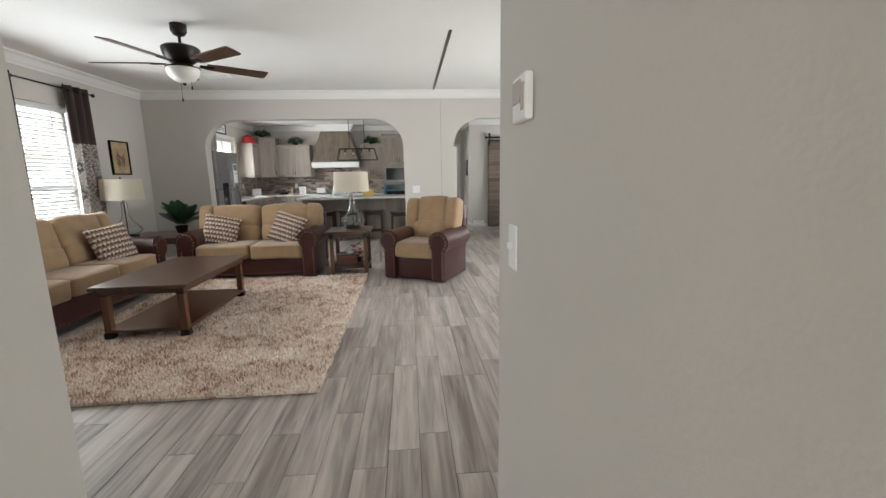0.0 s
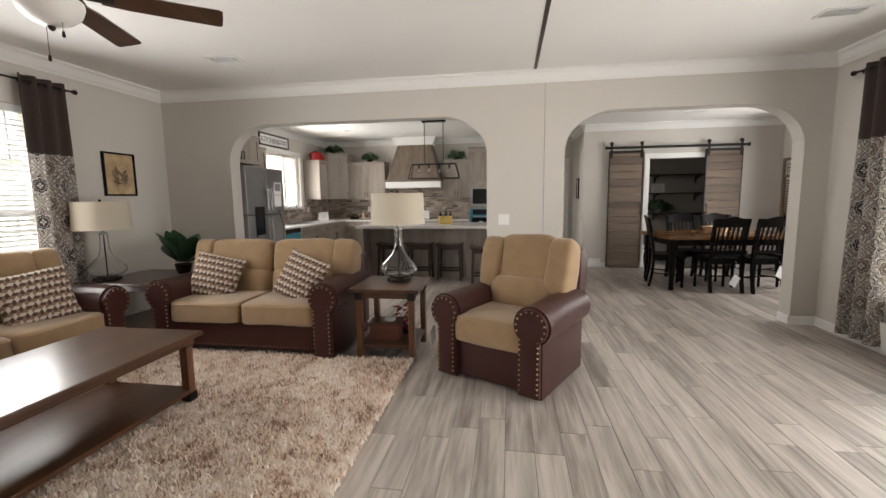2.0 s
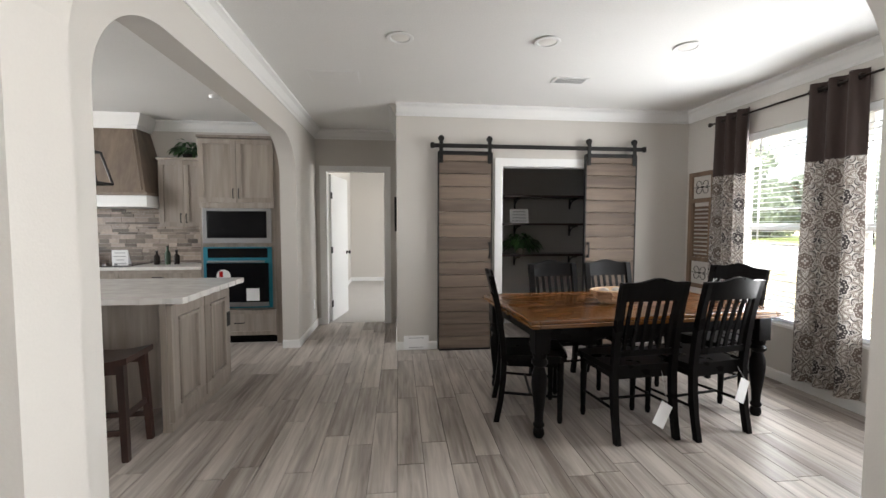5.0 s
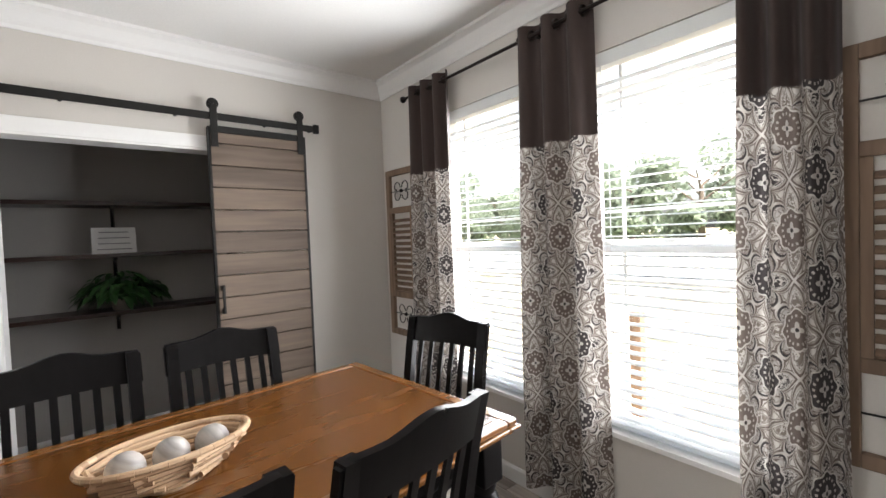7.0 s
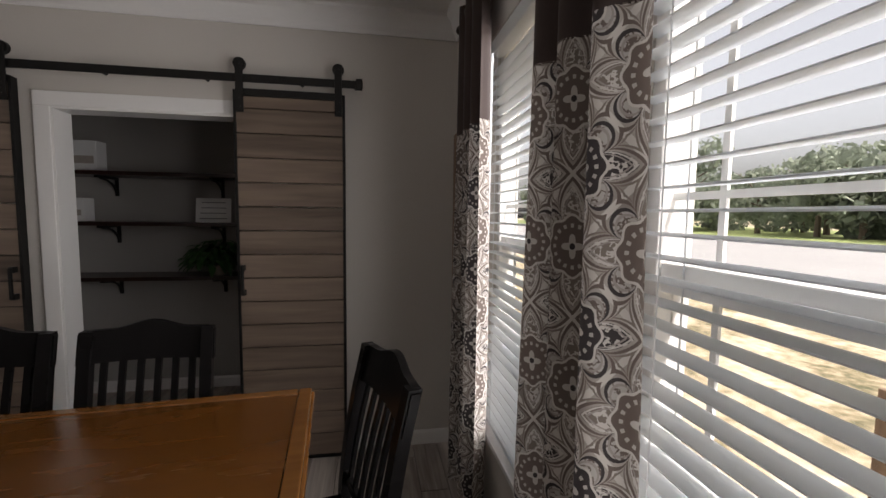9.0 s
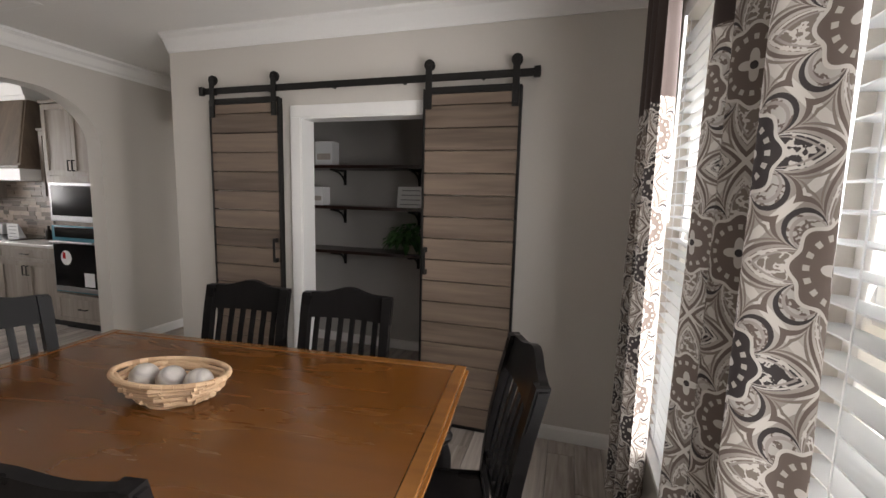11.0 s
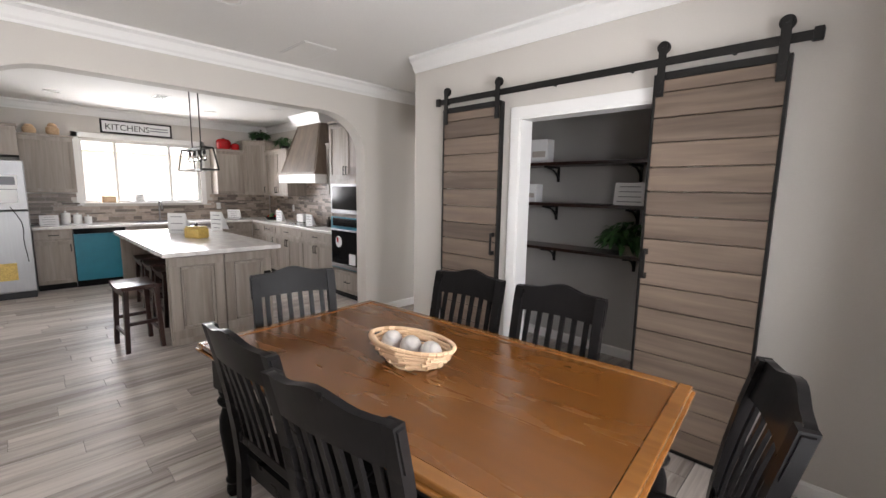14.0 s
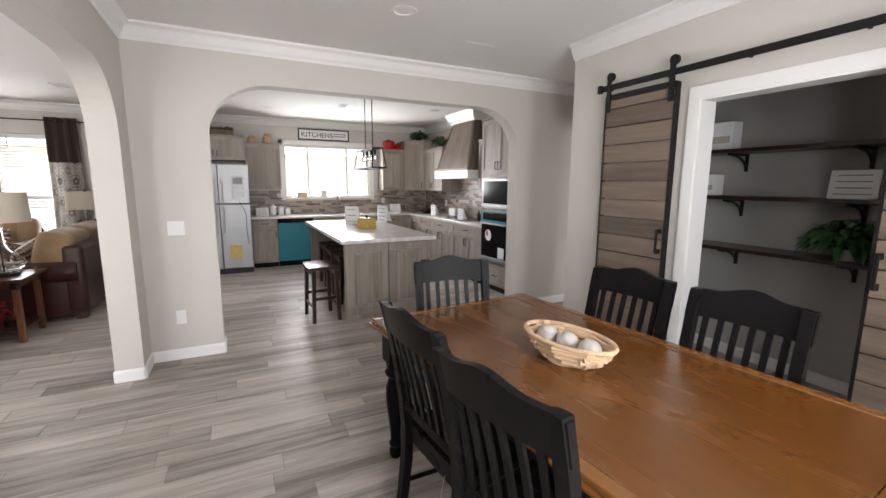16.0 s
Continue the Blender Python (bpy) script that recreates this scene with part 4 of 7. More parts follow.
def pillow(m):
    bm = bmesh.new()
    n = 22
    sheets = []
    for side in (-1, 1):
        grid = []
        for j in range(n + 1):
            row = []
            for i in range(n + 1):
                u, v = 2 * i / n - 1, 2 * j / n - 1
                x = 0.225 * u * (1 - 0.07 * (1 - v * v))
                z = 0.215 * v * (1 - 0.07 * (1 - u * u))
                y = side * 0.082 * ((1 - u * u) * (1 - v * v)) ** 0.42
                y += 0.006 * noise.noise(Vector((x * 9, z * 9, side)) + m.translation) * (1 - u * u)
                row.append(bm.verts.new((x, y, z)))
            grid.append(row)
        sheets.append(grid)
        for j in range(n):
            for i in range(n):
                q = (grid[j][i], grid[j][i + 1], grid[j + 1][i + 1], grid[j + 1][i])
                bm.faces.new(q if side < 0 else q[::-1])
    bmesh.ops.remove_doubles(bm, verts=bm.verts, dist=2e-4)
    t = tagged(part("throw_pillow", bm, M_PILLOW, smooth=True), "square pillow in a woven brown and cream link print", "pillow", "patterned throw pillows")
    t.matrix_world = m
    return t


pillow(pose(-2.62, 3.62, 0.62, -22, 8, 118))
pillow(pose(-2.60, 5.08, 0.62, -20, -6, 70))
pillow(pose(-1.84, 6.01, 0.62, -22, 13, 10))
pillow(pose(-0.97, 5.97, 0.63, -24, 17, -14))


def coffee_table():
    t = thing("coffee_table", "dark walnut coffee table with a low shelf on the rug", "coffee table", "", pose(-1.49, 4.275, 0.035))
    hx, hy = 0.37, 0.65
    top = part("tabletop", B(-hx, hx, -hy, hy, 0.415, 0.445, 0.008), M_DKWOOD, t, "polished dark walnut top")
    part("apron", B(-hx + 0.04, hx - 0.04, -hy + 0.04, hy - 0.04, 0.37, 0.415, 0.003), M_DKWOOD, t)
    part("shelf", B(-hx + 0.05, hx - 0.05, -hy + 0.05, hy - 0.05, 0.05, 0.078, 0.004), M_DKWOOD, t, "dark lower shelf")
    for sx in (-1, 1):
        for sy in (-1, 1):
            x, y = sx * (hx - 0.075), sy * (hy - 0.075)
            leg = part("leg", B(x - 0.027, x + 0.027, y - 0.027, y + 0.027, 0.05, 0.37, 0.005), M_LEGWOOD, t, "reddish-brown square leg")
            part("leg_bracket", B(x - 0.034, x + 0.034, y - 0.034, y + 0.034, 0.355, 0.415, 0.012), M_BLACKM, leg, "black corner bracket")
            part("leg_foot", B(x - 0.034, x + 0.034, y - 0.034, y + 0.034, 0.0, 0.055, 0.008), M_BRONZE, leg, "dark corner foot")


coffee_table()


def end_table(name, label, m, hx, hy, h):
    t = thing(name, label, "side table", "", m)
    part("tabletop", B(-hx, hx, -hy, hy, h - 0.028, h, 0.007), M_DKWOOD, t, "dark walnut top")
    part("apron", B(-hx + 0.05, hx - 0.05, -hy + 0.05, hy - 0.05, h - 0.085, h - 0.028), M_DKWOOD, t)
    part("shelf", B(-hx + 0.05, hx - 0.05, -hy + 0.05, hy - 0.05, 0.10, 0.125, 0.004), M_DKWOOD, t)
    for sx in (-1, 1):
        for sy in (-1, 1):
            x, y = sx * (hx - 0.07), sy * (hy - 0.07)
            leg = part("leg", B(x - 0.024, x + 0.024, y - 0.024, y + 0.024, 0, h - 0.06, 0.005), M_LEGWOOD, t, "reddish-brown square leg")
            part("leg_bracket", B(x - 0.032, x + 0.032, y - 0.032, y + 0.032, h - 0.10, h - 0.03, 0.012), M_BLACKM, leg, "black corner bracket")
    return t


end_table("end_table", "dark walnut end table between loveseat and recliner", pose(-0.145, 6.00, 0), 0.29, 0.30, 0.60)
end_table("corner_table", "dark wooden corner table between the two sofas", pose(-2.74, 6.28, 0), 0.44, 0.40, 0.56)


def table_lamp(m):
    t = thing("table_lamp", "clear glass table lamp with a cream drum shade", "table lamp", "glass table lamps", m)
    part("base", lathe([(0.0, 0.0), (0.10, 0.0), (0.105, 0.012), (0.10, 0.03), (0.085, 0.036), (0.085, 0.045), (0.0, 0.045)], 28), M_BRONZE, t, "dark round base", True)
    for a in range(4):
        part("base_foot", B(-0.015, 0.015, 0.075, 0.115, 0, 0.035, 0.006, Matrix.Rotation(radians(45 + 90 * a), 4, "Z")), M_BRONZE, t)
    out = [(0.055, 0.045), (0.12, 0.055), (0.158, 0.085), (0.165, 0.115), (0.15, 0.145), (0.105, 0.19), (0.06, 0.24), (0.04, 0.30), (0.034, 0.38), (0.034, 0.455)]
    inn = [(r - 0.005, z + (0.004 if i == 0 else 0)) for i, (r, z) in enumerate(out)][::-1]
    part("glass_body", lathe(out + inn, 36), M_LAMPGLASS, t, "clear blown glass body", True)
    part("stem", T((0, 0, 0.04), (0, 0, 0.62), 0.006, seg=10), M_BRONZE, t, "thin dark stem")
    part("neck", lathe([(0.0, 0.45), (0.037, 0.45), (0.037, 0.465), (0.014, 0.475), (0.014, 0.53), (0, 0.53)], 20), M_STEEL, t, "metal neck", True)
    part("bulb", lathe([(0.0, 0.53), (0.014, 0.53), (0.03, 0.57), (0.03, 0.595), (0.015, 0.62), (0, 0.625)], 16), M_LAMPW, t, "unlit bulb", True)
    sh = [(0.235, 0.50), (0.225, 0.765), (0.221, 0.765), (0.231, 0.50), (0.235, 0.50)]
    bm = bmesh.new()
    rings = [[bm.verts.new((r * math.cos(2 * math.pi * i / 48), r * math.sin(2 * math.pi * i / 48), z)) for i in range(48)] for r, z in sh[:4]]
    for a, b in zip(rings, rings[1:] + rings[:1]):
        for i in range(48):
            bm.faces.new((a[i], a[(i + 1) % 48], b[(i + 1) % 48], b[i]))
    shade = part("shade", bm, M_SHADE, t, "cream linen drum shade", True)
    bm = bmesh.new()
    for a in range(3):
        tube(bm, (0, 0, 0.755), (0.223 * math.cos(a * 2.094), 0.223 * math.sin(a * 2.094), 0.755), 0.0025, seg=6)
    part("spider", bm, M_BRONZE, shade)
    part("finial", lathe([(0, 0.755), (0.008, 0.757), (0.012, 0.775), (0.006, 0.785), (0, 0.79)], 12), M_BRONZE, t, "", True)
    return t


table_lamp(pose(-0.11, 6.10, 0.60))
table_lamp(pose(-3.02, 6.02, 0.56))


def leaf_mesh(bm, base, tip, w, bend=0.0, n=4, side=None):
    """One pointed leaf from base to tip, creased along its middle."""
    a, b = Vector(base), Vector(tip)
    d = b - a
    s = d.cross(Vector((0, 0, 1))) if side is None else Vector(side)
    if s.length < 1e-5:
        s = Vector((1, 0, 0))
    s.normalize()
    up = s.cross(d).normalized()
    rows = []
    for i in range(n + 1):
        u = i / n
        c = a + d * u - Vector((0, 0, bend * u * u * d.length))
        h = w * math.sin(math.pi * min(0.98, 0.06 + 0.94 * u)) ** 0.8
        rows.append([bm.verts.new(c - s * h + up * h * 0.25), bm.verts.new(c), bm.verts.new(c + s * h + up * h * 0.25)])
    for p, q in zip(rows, rows[1:]):
        bm.faces.new((p[0], p[1], q[1], q[0]))
        bm.faces.new((p[1], p[2], q[2], q[1]))


def plant(name, label, m, r, h, n, leaf, material, pot=None, seed=1, droop=0.4, flat=0.6):
    t = thing(name, label, "plant", "", m)
    rng = random.Random(seed)
    z0 = 0.0
    if pot:
        pr, ph, pm = pot
        part("pot", lathe([(0, 0), (pr * 0.75, 0), (pr * 0.8, 0.006), (pr, ph * 0.95), (pr, ph), (pr * 0.9, ph), (pr * 0.86, ph * 0.85), (0, ph * 0.85)], 20), pm, t, "", True)
        z0 = ph * 0.85
    bm, st = bmesh.new(), bmesh.new()
    for i in range(n):
        a = rng.uniform(0, 2 * math.pi)
        rr = r * math.sqrt(rng.uniform(0.02, 1))
        zz = z0 + h * (0.25 + 0.75 * rng.random()) * (1 - flat * (rr / r) ** 2)
        p = Vector((rr * 0.75 * math.cos(a), rr * 0.75 * math.sin(a), zz))
        q = p + Vector((math.cos(a + rng.uniform(-.7, .7)), math.sin(a + rng.uniform(-.7, .7)), rng.uniform(-0.5, 0.6))).normalized() * leaf * rng.uniform(0.7, 1.2)
        leaf_mesh(bm, p, q, leaf * 0.24, droop)
        if i % 3 == 0:
            tube(st, (0, 0, z0 * 0.9), p, 0.0025, 0.0015, 5)
    part("foliage", bm, material, t, "")
    part("stem_cluster", st, M_DKLEAF, t)
    return t


def broadleaf(m):
    """A low plant with large glossy upright leaves in a dark pot."""
    t = thing("potted_plant", "dark green broad-leaved potted plant on the corner table", "plant", "", m)
    part("pot", lathe([(0, 0), (0.06, 0), (0.085, 0.10), (0.08, 0.10), (0.07, 0.085), (0, 0.085)], 20), M_BRONZE, t, "dark round pot", True)
    rng = random.Random(3)
    for i in range(11):
        a = i * 2.4
        l = rng.uniform(0.36, 0.56)
        tilt = rng.uniform(0.4, 1.25)
        d = Vector((math.cos(a) * math.sin(tilt), math.sin(a) * math.sin(tilt), math.cos(tilt)))
        bm = bmesh.new()
        leaf_mesh(bm, Vector((0, 0, 0.09)) + d * 0.05, Vector((0, 0, 0.09)) + d * l, 0.10, 0.14, 6)
        part("leaf", bm, M_DKLEAF, t, "", True)


broadleaf(pose(-2.58, 6.48, 0.56))


def rug():
    """A shaggy rug: a thin backing and many thousands of short leaning tufts."""
    x0, x1, y0, y1 = -2.17, 0.09, 2.66, 5.72
    t = thing("area_rug", "shaggy cream, tan and brown rug under the coffee table", "rug", "", pose((x0 + x1) / 2, (y0 + y1) / 2, 0))
    hx, hy = (x1 - x0) / 2, (y1 - y0) / 2
    part("backing", B(-hx + 0.01, hx - 0.01, -hy + 0.01, hy - 0.01, 0.001, 0.022, 0.004), M_RUG, t, "woven backing")
    rng = np.random.default_rng(4)
    n = 42000
    p = np.stack([rng.uniform(-hx, hx, n), rng.uniform(-hy, hy, n), np.full(n, 0.008)], 1)
    a = rng.uniform(0, 2 * np.pi, n)
    lean = rng.uniform(0.2, 1.0, n) * 0.024
    top = p + np.stack([np.cos(a) * lean, np.sin(a) * lean, rng.uniform(0.022, 0.042, n)], 1)
    sd = np.stack([-np.sin(a), np.cos(a), np.zeros(n)], 1) * 0.0065
    fw = np.stack([np.cos(a), np.sin(a), np.zeros(n)], 1) * 0.004
    v = np.stack([p - sd - fw, p + sd - fw, p + fw, top - sd * 0.5, top + sd * 0.5], 1).reshape(-1, 3)
    k = np.arange(n)[:, None] * 5
    f = np.concatenate([k + [0, 1, 4, 3], k + [1, 2, 4, 4], k + [2, 0, 3, 3], k + [3, 4, 2, 2]], 0)
    fs = [tuple(dict.fromkeys(q)) for q in f.tolist()]
    me = bpy.data.meshes.new("shag")
    me.from_pydata(v.tolist(), [], fs)
    me.materials.append(M_RUG)
    ob = new("shag", me)
    ob.parent = t
    tagged(ob, "shaggy mottled pile", kind="stuff")


rug()


def ceiling_fan(m):
    t = thing("ceiling_fan", "dark bronze five-blade ceiling fan with a white bowl light", "ceiling fan", "", m)
    part("canopy", lathe([(0.0, 0.04), (0.065, 0.04), (0.065, 0), (0.065, -0.02), (0.045, -0.05), (0.018, -0.06), (0, -0.06)], 24), M_BRONZE, t, "", True)
    part("downrod", T((0, 0, -0.05), (0, 0, -0.14), 0.012), M_BRONZE, t)
    part("motor_housing", lathe([(0, -0.13), (0.04, -0.133), (0.135, -0.145), (0.152, -0.16), (0.149, -0.19), (0.13, -0.24), (0.10, -0.272), (0.07, -0.285), (0, -0.285)], 32), M_BRONZE, t, "dark bronze motor housing", True)
    for i in range(5):
        r = Matrix.Rotation(radians(38 + 72 * i), 4, "Z")
        pts = [(0.19, -0.05), (0.30, -0.062), (0.705, -0.07), (0.72, -0.06), (0.723, 0), (0.72, 0.06), (0.705, 0.07), (0.30, 0.062), (0.19, 0.05)]
        bm = prism(pts, -0.004, 0.004, "z")
        bmesh.ops.transform(bm, matrix=r @ Matrix.Translation((0, 0, -0.28)) @ Matrix.Rotation(radians(-12), 4, "X"), verts=bm.verts)
        blade = part("blade", bm, M_DKWOOD, t, "dark wooden blade")
        bm = B(0.135, 0.25, -0.022, 0.022, -0.006, 0.006, 0.004)
        bmesh.ops.transform(bm, matrix=r @ Matrix.Translation((0, 0, -0.286)) @ Matrix.Rotation(radians(-12), 4, "X"), verts=bm.verts)
        part("blade_iron", bm, M_BRONZE, blade)
    part("light_fitter", lathe([(0, -0.285), (0.075, -0.287), (0.09, -0.30), (0.135, -0.315), (0.135, -0.325), (0, -0.325)], 28), M_BRONZE, t, "", True)
    part("light_bowl", lathe([(0.13, -0.325), (0.132, -0.345), (0.118, -0.385), (0.085, -0.42), (0.04, -0.44), (0.0, -0.444)], 32), M_LAMPW, t, "frosted white glass bowl, unlit", True)
    part("bowl_knob", lathe([(0, -0.44), (0.016, -0.444), (0.014, -0.455), (0.004, -0.465), (0, -0.466)], 14), M_BRONZE, t, "", True)
    for x, l in ((0.06, 0.03), (-0.03, 0.13)):
        ch = part("pull_chain", T((x, 0, -0.43), (x, 0, -0.44 - l), 0.0015, seg=6), M_BRONZE, t)
        part("chain_fob", lathe([(0, -0.44 - l - 0.03), (0.008, -0.44 - l - 0.024), (0.005, -0.44 - l), (0, -0.44 - l)], 10, at=(x, 0, 0)), M_BRONZE, ch, "", True)


ceiling_fan(pose(-1.27, 4.31, H - 0.04))


def curtain(y0, y1, z1, z0, x, inward, label, folds=3, band=0.60, depth=0.045, seed=1):
    """A grommet curtain along y: plain cloth above, printed cloth below. inward: -1 or +1 along x, into the room."""
    t = thing("curtain", label, "curtain", "two-tone curtains", pose(x, (y0 + y1) / 2, z0))
    rng = random.Random(seed)
    w, h = y1 - y0, z1 - z0
    nu, ph = 72, rng.uniform(0, 6)

    def cloth(za, zb, nv, flare):
        bm = bmesh.new()
        uvl = bm.loops.layers.uv.new("UVMap")
        grid, uvs = [], []
        for j in range(nv + 1):
            z = za + (zb - za) * j / nv
            row, ur = [], []
            k = (h - z) / h
            arc = 0.0
            last = None
            for i in range(nu + 1):
                u = i / nu
                amp = depth * (0.75 + 0.35 * k)
                s = math.sin(2 * math.pi * folds * u + ph + 0.5 * k * math.sin(4 * u + ph))
                xx = -inward * 0.0 + amp * math.copysign(abs(s) ** 0.8, s) + 0.012 * k * math.sin(9 * u + 3 * k)
                yy = (u - 0.5) * w * (1 + flare * k) + 0.010 * k * math.sin(6 * u + 5 * k)
                p = Vector((xx, yy, z))
                if last is not None:
                    arc += math.hypot(p.x - last.x, p.y - last.y)
                last = p
                row.append(bm.verts.new(p))
                ur.append((arc, z))
            grid.append(row)
            uvs.append(ur)
        for j in range(nv):
            for i in range(nu):
                f = bm.faces.new((grid[j][i], grid[j][i + 1], grid[j + 1][i + 1], grid[j + 1][i]))
                for lp, q in zip(f.loops, (uvs[j][i], uvs[j][i + 1], uvs[j + 1][i + 1], uvs[j + 1][i])):
                    lp[uvl].uv = q
        return bm
    part("upper_panel", cloth(h - band, h, 5, 0.10), M_CURTOP, t, "plain charcoal-brown upper panel", True)
    part("printed_panel", cloth(0, h - band + 0.004, 14, 0.10), M_CURPAT, t, "grey and cream medallion print panel", True)
    for i in range(folds * 2):
        yy = (i + 0.5) / (folds * 2) * w - w / 2
        bm = bmesh.new()
        bmesh.ops.create_cone(bm, cap_ends=False, segments=16, radius1=0.024, radius2=0.024, depth=0.012, matrix=Matrix.Translation((0, yy, h - 0.055)) @ Matrix.Rotation(radians(90), 4, "X"))
        part("grommet", bm, M_BRONZE, t)
    return t


def curtain_rod(y0, y1, z, x, wallx, label):
    t = thing("curtain_rod", label, "curtain rod", "", pose(x, 0, z))
    part("rod", T((0, y0, 0), (0, y1, 0), 0.009), M_BRONZE, t, "", True)
    for yy, s in ((y0, -1), (y1, 1)):
        part("finial", lathe([(0, 0), (0.012, 0.0), (0.012, 0.01), (0.022, 0.025), (0.022, 0.04), (0.008, 0.055), (0, 0.056)], 14), M_BRONZE, t, "", True).matrix_local = Matrix.Translation((0, yy, 0)) @ Matrix.Rotation(radians(-90 * s), 4, "X")
    for yy in (y0 + 0.06, (y0 + y1) / 2, y1 - 0.06):
        part("bracket", B(min(0, wallx - x), max(0, wallx - x), yy - 0.008, yy + 0.008, -0.018, -0.008), M_BRONZE, t)


curtain_rod(2.66, 6.06, 2.36, W_X + 0.075, W_X, "dark curtain rod above the living room windows")
for _i, (_a, _b) in enumerate(((2.72, 3.02), (3.61, 3.87), (4.65, 5.00), (5.60, 5.98))):
    curtain(_a, _b, 2.41, 0.02, W_X + 0.075, 1, "charcoal and medallion-print curtain panel", 3, 0.66, 0.035, _i)
curtain_rod(5.55, 6.86, 2.36, E_X - 0.075, E_X, "dark curtain rod above the front window")
curtain(6.40, 6.80, 2.40, 0.06, E_X - 0.075, -1, "charcoal and medallion-print curtain panel", 3, 0.63, 0.035, 7)


def picture(name, m, w, h, label, frame_mat, art_mat, fw=0.03, lines=()):
    """A framed picture that faces +x of m."""
    t = thing(name, label, "picture", "", m)
    for q in ((-w / 2, w / 2, 0, fw), (-w / 2, w / 2, h - fw, h), (-w / 2, -w / 2 + fw, fw, h - fw), (w / 2 - fw, w / 2, fw, h - fw)):
        part("frame_bar", B(0.0, 0.025, q[0], q[1], q[2], q[3], 0.003), frame_mat, t)
    part("artwork", B(0.002, 0.012, -w / 2 + fw, w / 2 - fw, fw, h - fw), art_mat, t)
    return t


_p = picture("framed_print", pose(W_X + 0.002, 6.535, 1.385), 0.38, 0.46, "tan botanical print in a thin black frame", M_BLACKP, M_ART, 0.02)
_bm = bmesh.new()
_r = random.Random(2)
for _i in range(14):
    _a = _r.uniform(0, 6.28)
    leaf_mesh(_bm, (0.0135, _r.uniform(-.05, .05), 0.16 + _r.uniform(-.05, .12)), (0.0135, 0.10 * math.cos(_a), 0.22 + 0.12 * math.sin(_a)), 0.018, 0, 3, side=(0, math.sin(_a), -math.cos(_a)))
part("printed_leaves", _bm, M_SHUT, _p, "brown leaf motif")


def front_door():
    """The dark front door, swung wide open into the room."""
    t = thing("front_door", "dark front door standing open with satin knob and deadbolt", "door", "", pose(E_X - 0.045, 5.0, 0.01, 0, 0, 5))
    part("door_slab", B(-0.022, 0.022, 0.02, 0.93, 0, 2.03, 0.004), M_BLACKP, t, "dark painted slab")
    for z0, z1 in ((0.15, 0.75), (0.95, 1.85)):
        part("door_panel", B(-0.027, -0.021, 0.14, 0.81, z0, z1, 0.004), M_BLACKP, t)
    for z, r in ((0.93, 0.028), (1.08, 0.024)):
        k = part("knob" if z < 1 else "deadbolt", lathe([(0, 0), (0.032, 0), (0.032, 0.01), (0.012, 0.016), (0.012, 0.03), (r, 0.04), (r, 0.055), (0.01, 0.066), (0, 0.066)], 18), M_STEEL, t, "satin nickel", True)
        k.matrix_local = Matrix.Translation((-0.022, 0.87, z)) @ Matrix.Rotation(radians(-90), 4, "Y")


front_door()


def sheet(m, w, h, bars=4, tent=False, name="paper_sign", label="white printed information sheet", seed=0):
    """A white sheet (in the x-z plane, facing -y) printed with unreadable lines."""
    t = thing(name, label, "paper sign", "", m)
    rng = random.Random(seed)
    part("sheet", B(-w / 2, w / 2, -0.0015, 0.0015, 0, h), M_PAPER, t)
    if tent:
        bm = B(-w / 2, w / 2, -0.0015, 0.0015, 0, h)
        bmesh.ops.transform(bm, matrix=Matrix.Translation((0, 0.004, h)) @ Matrix.Rotation(radians(22), 4, "X") @ Matrix.Translation((0, 0, -h)), verts=bm.verts)
        part("back_leaf", bm, M_PAPER, t)
    for i in range(bars):
        z = h * (0.82 - 0.66 * i / max(1, bars - 1))
        l = w * rng.uniform(0.45, 0.8)
        part("print_line", B(-l / 2, l / 2, -0.0022, -0.0014, z - h * 0.018, z + h * 0.018), M_INK, t)
    return t


# hall fittings
def wall_plate(m, toggles=1, outlet=False, label="white wall switch plate", name="light_switch"):
    """A cover plate that faces -y of m."""
    t = thing(name, label, "outlet" if outlet else "switch", "", m)
    w = 0.072 + 0.046 * (toggles - 1)
    part("plate", B(-w / 2, w / 2, -0.006, 0, -0.058, 0.058, 0.002), M_TRIM, t)
    for i in range(toggles):
        x = (i - (toggles - 1) / 2) * 0.046
        if outlet:
            for z in (-0.024, 0.024):
                part("socket", B(x - 0.017, x + 0.017, -0.008, -0.005, z - 0.014, z + 0.014, 0.003), M_TRIM, t)
        else:
            part("toggle", B(x - 0.005, x + 0.005, -0.018, -0.005, -0.004, 0.012, 0.002), M_TRIM, t)
    return t


wall_plate(pose(0.945, 1.335, 1.10, 0, 0, -90))
_t = thing("thermostat", "white wall thermostat with a small grey display", "thermostat", "", pose(0.945, 1.232, 1.46, 0, 0, -90))
part("body", B(-0.056, 0.056, -0.020, 0, -0.05, 0.05, 0.006), M_TRIM, _t)
part("display", B(-0.045, 0.02, -0.023, -0.019, -0.01, 0.04, 0.002), M_POT, _t)
part("buttons", B(0.028, 0.048, -0.023, -0.019, -0.03, 0.03, 0.002), M_POT, _t)
wall_plate(pose(0.79, N_Y, 1.08), 2, label="white double light switch plate")
sheet(pose(E_X - 0.03, 6.225, 0.02, 8, 0, -90), 0.30, 0.26, 3, seed=3, name="vent_sign", label="white printed notice leaning at the baseboard")


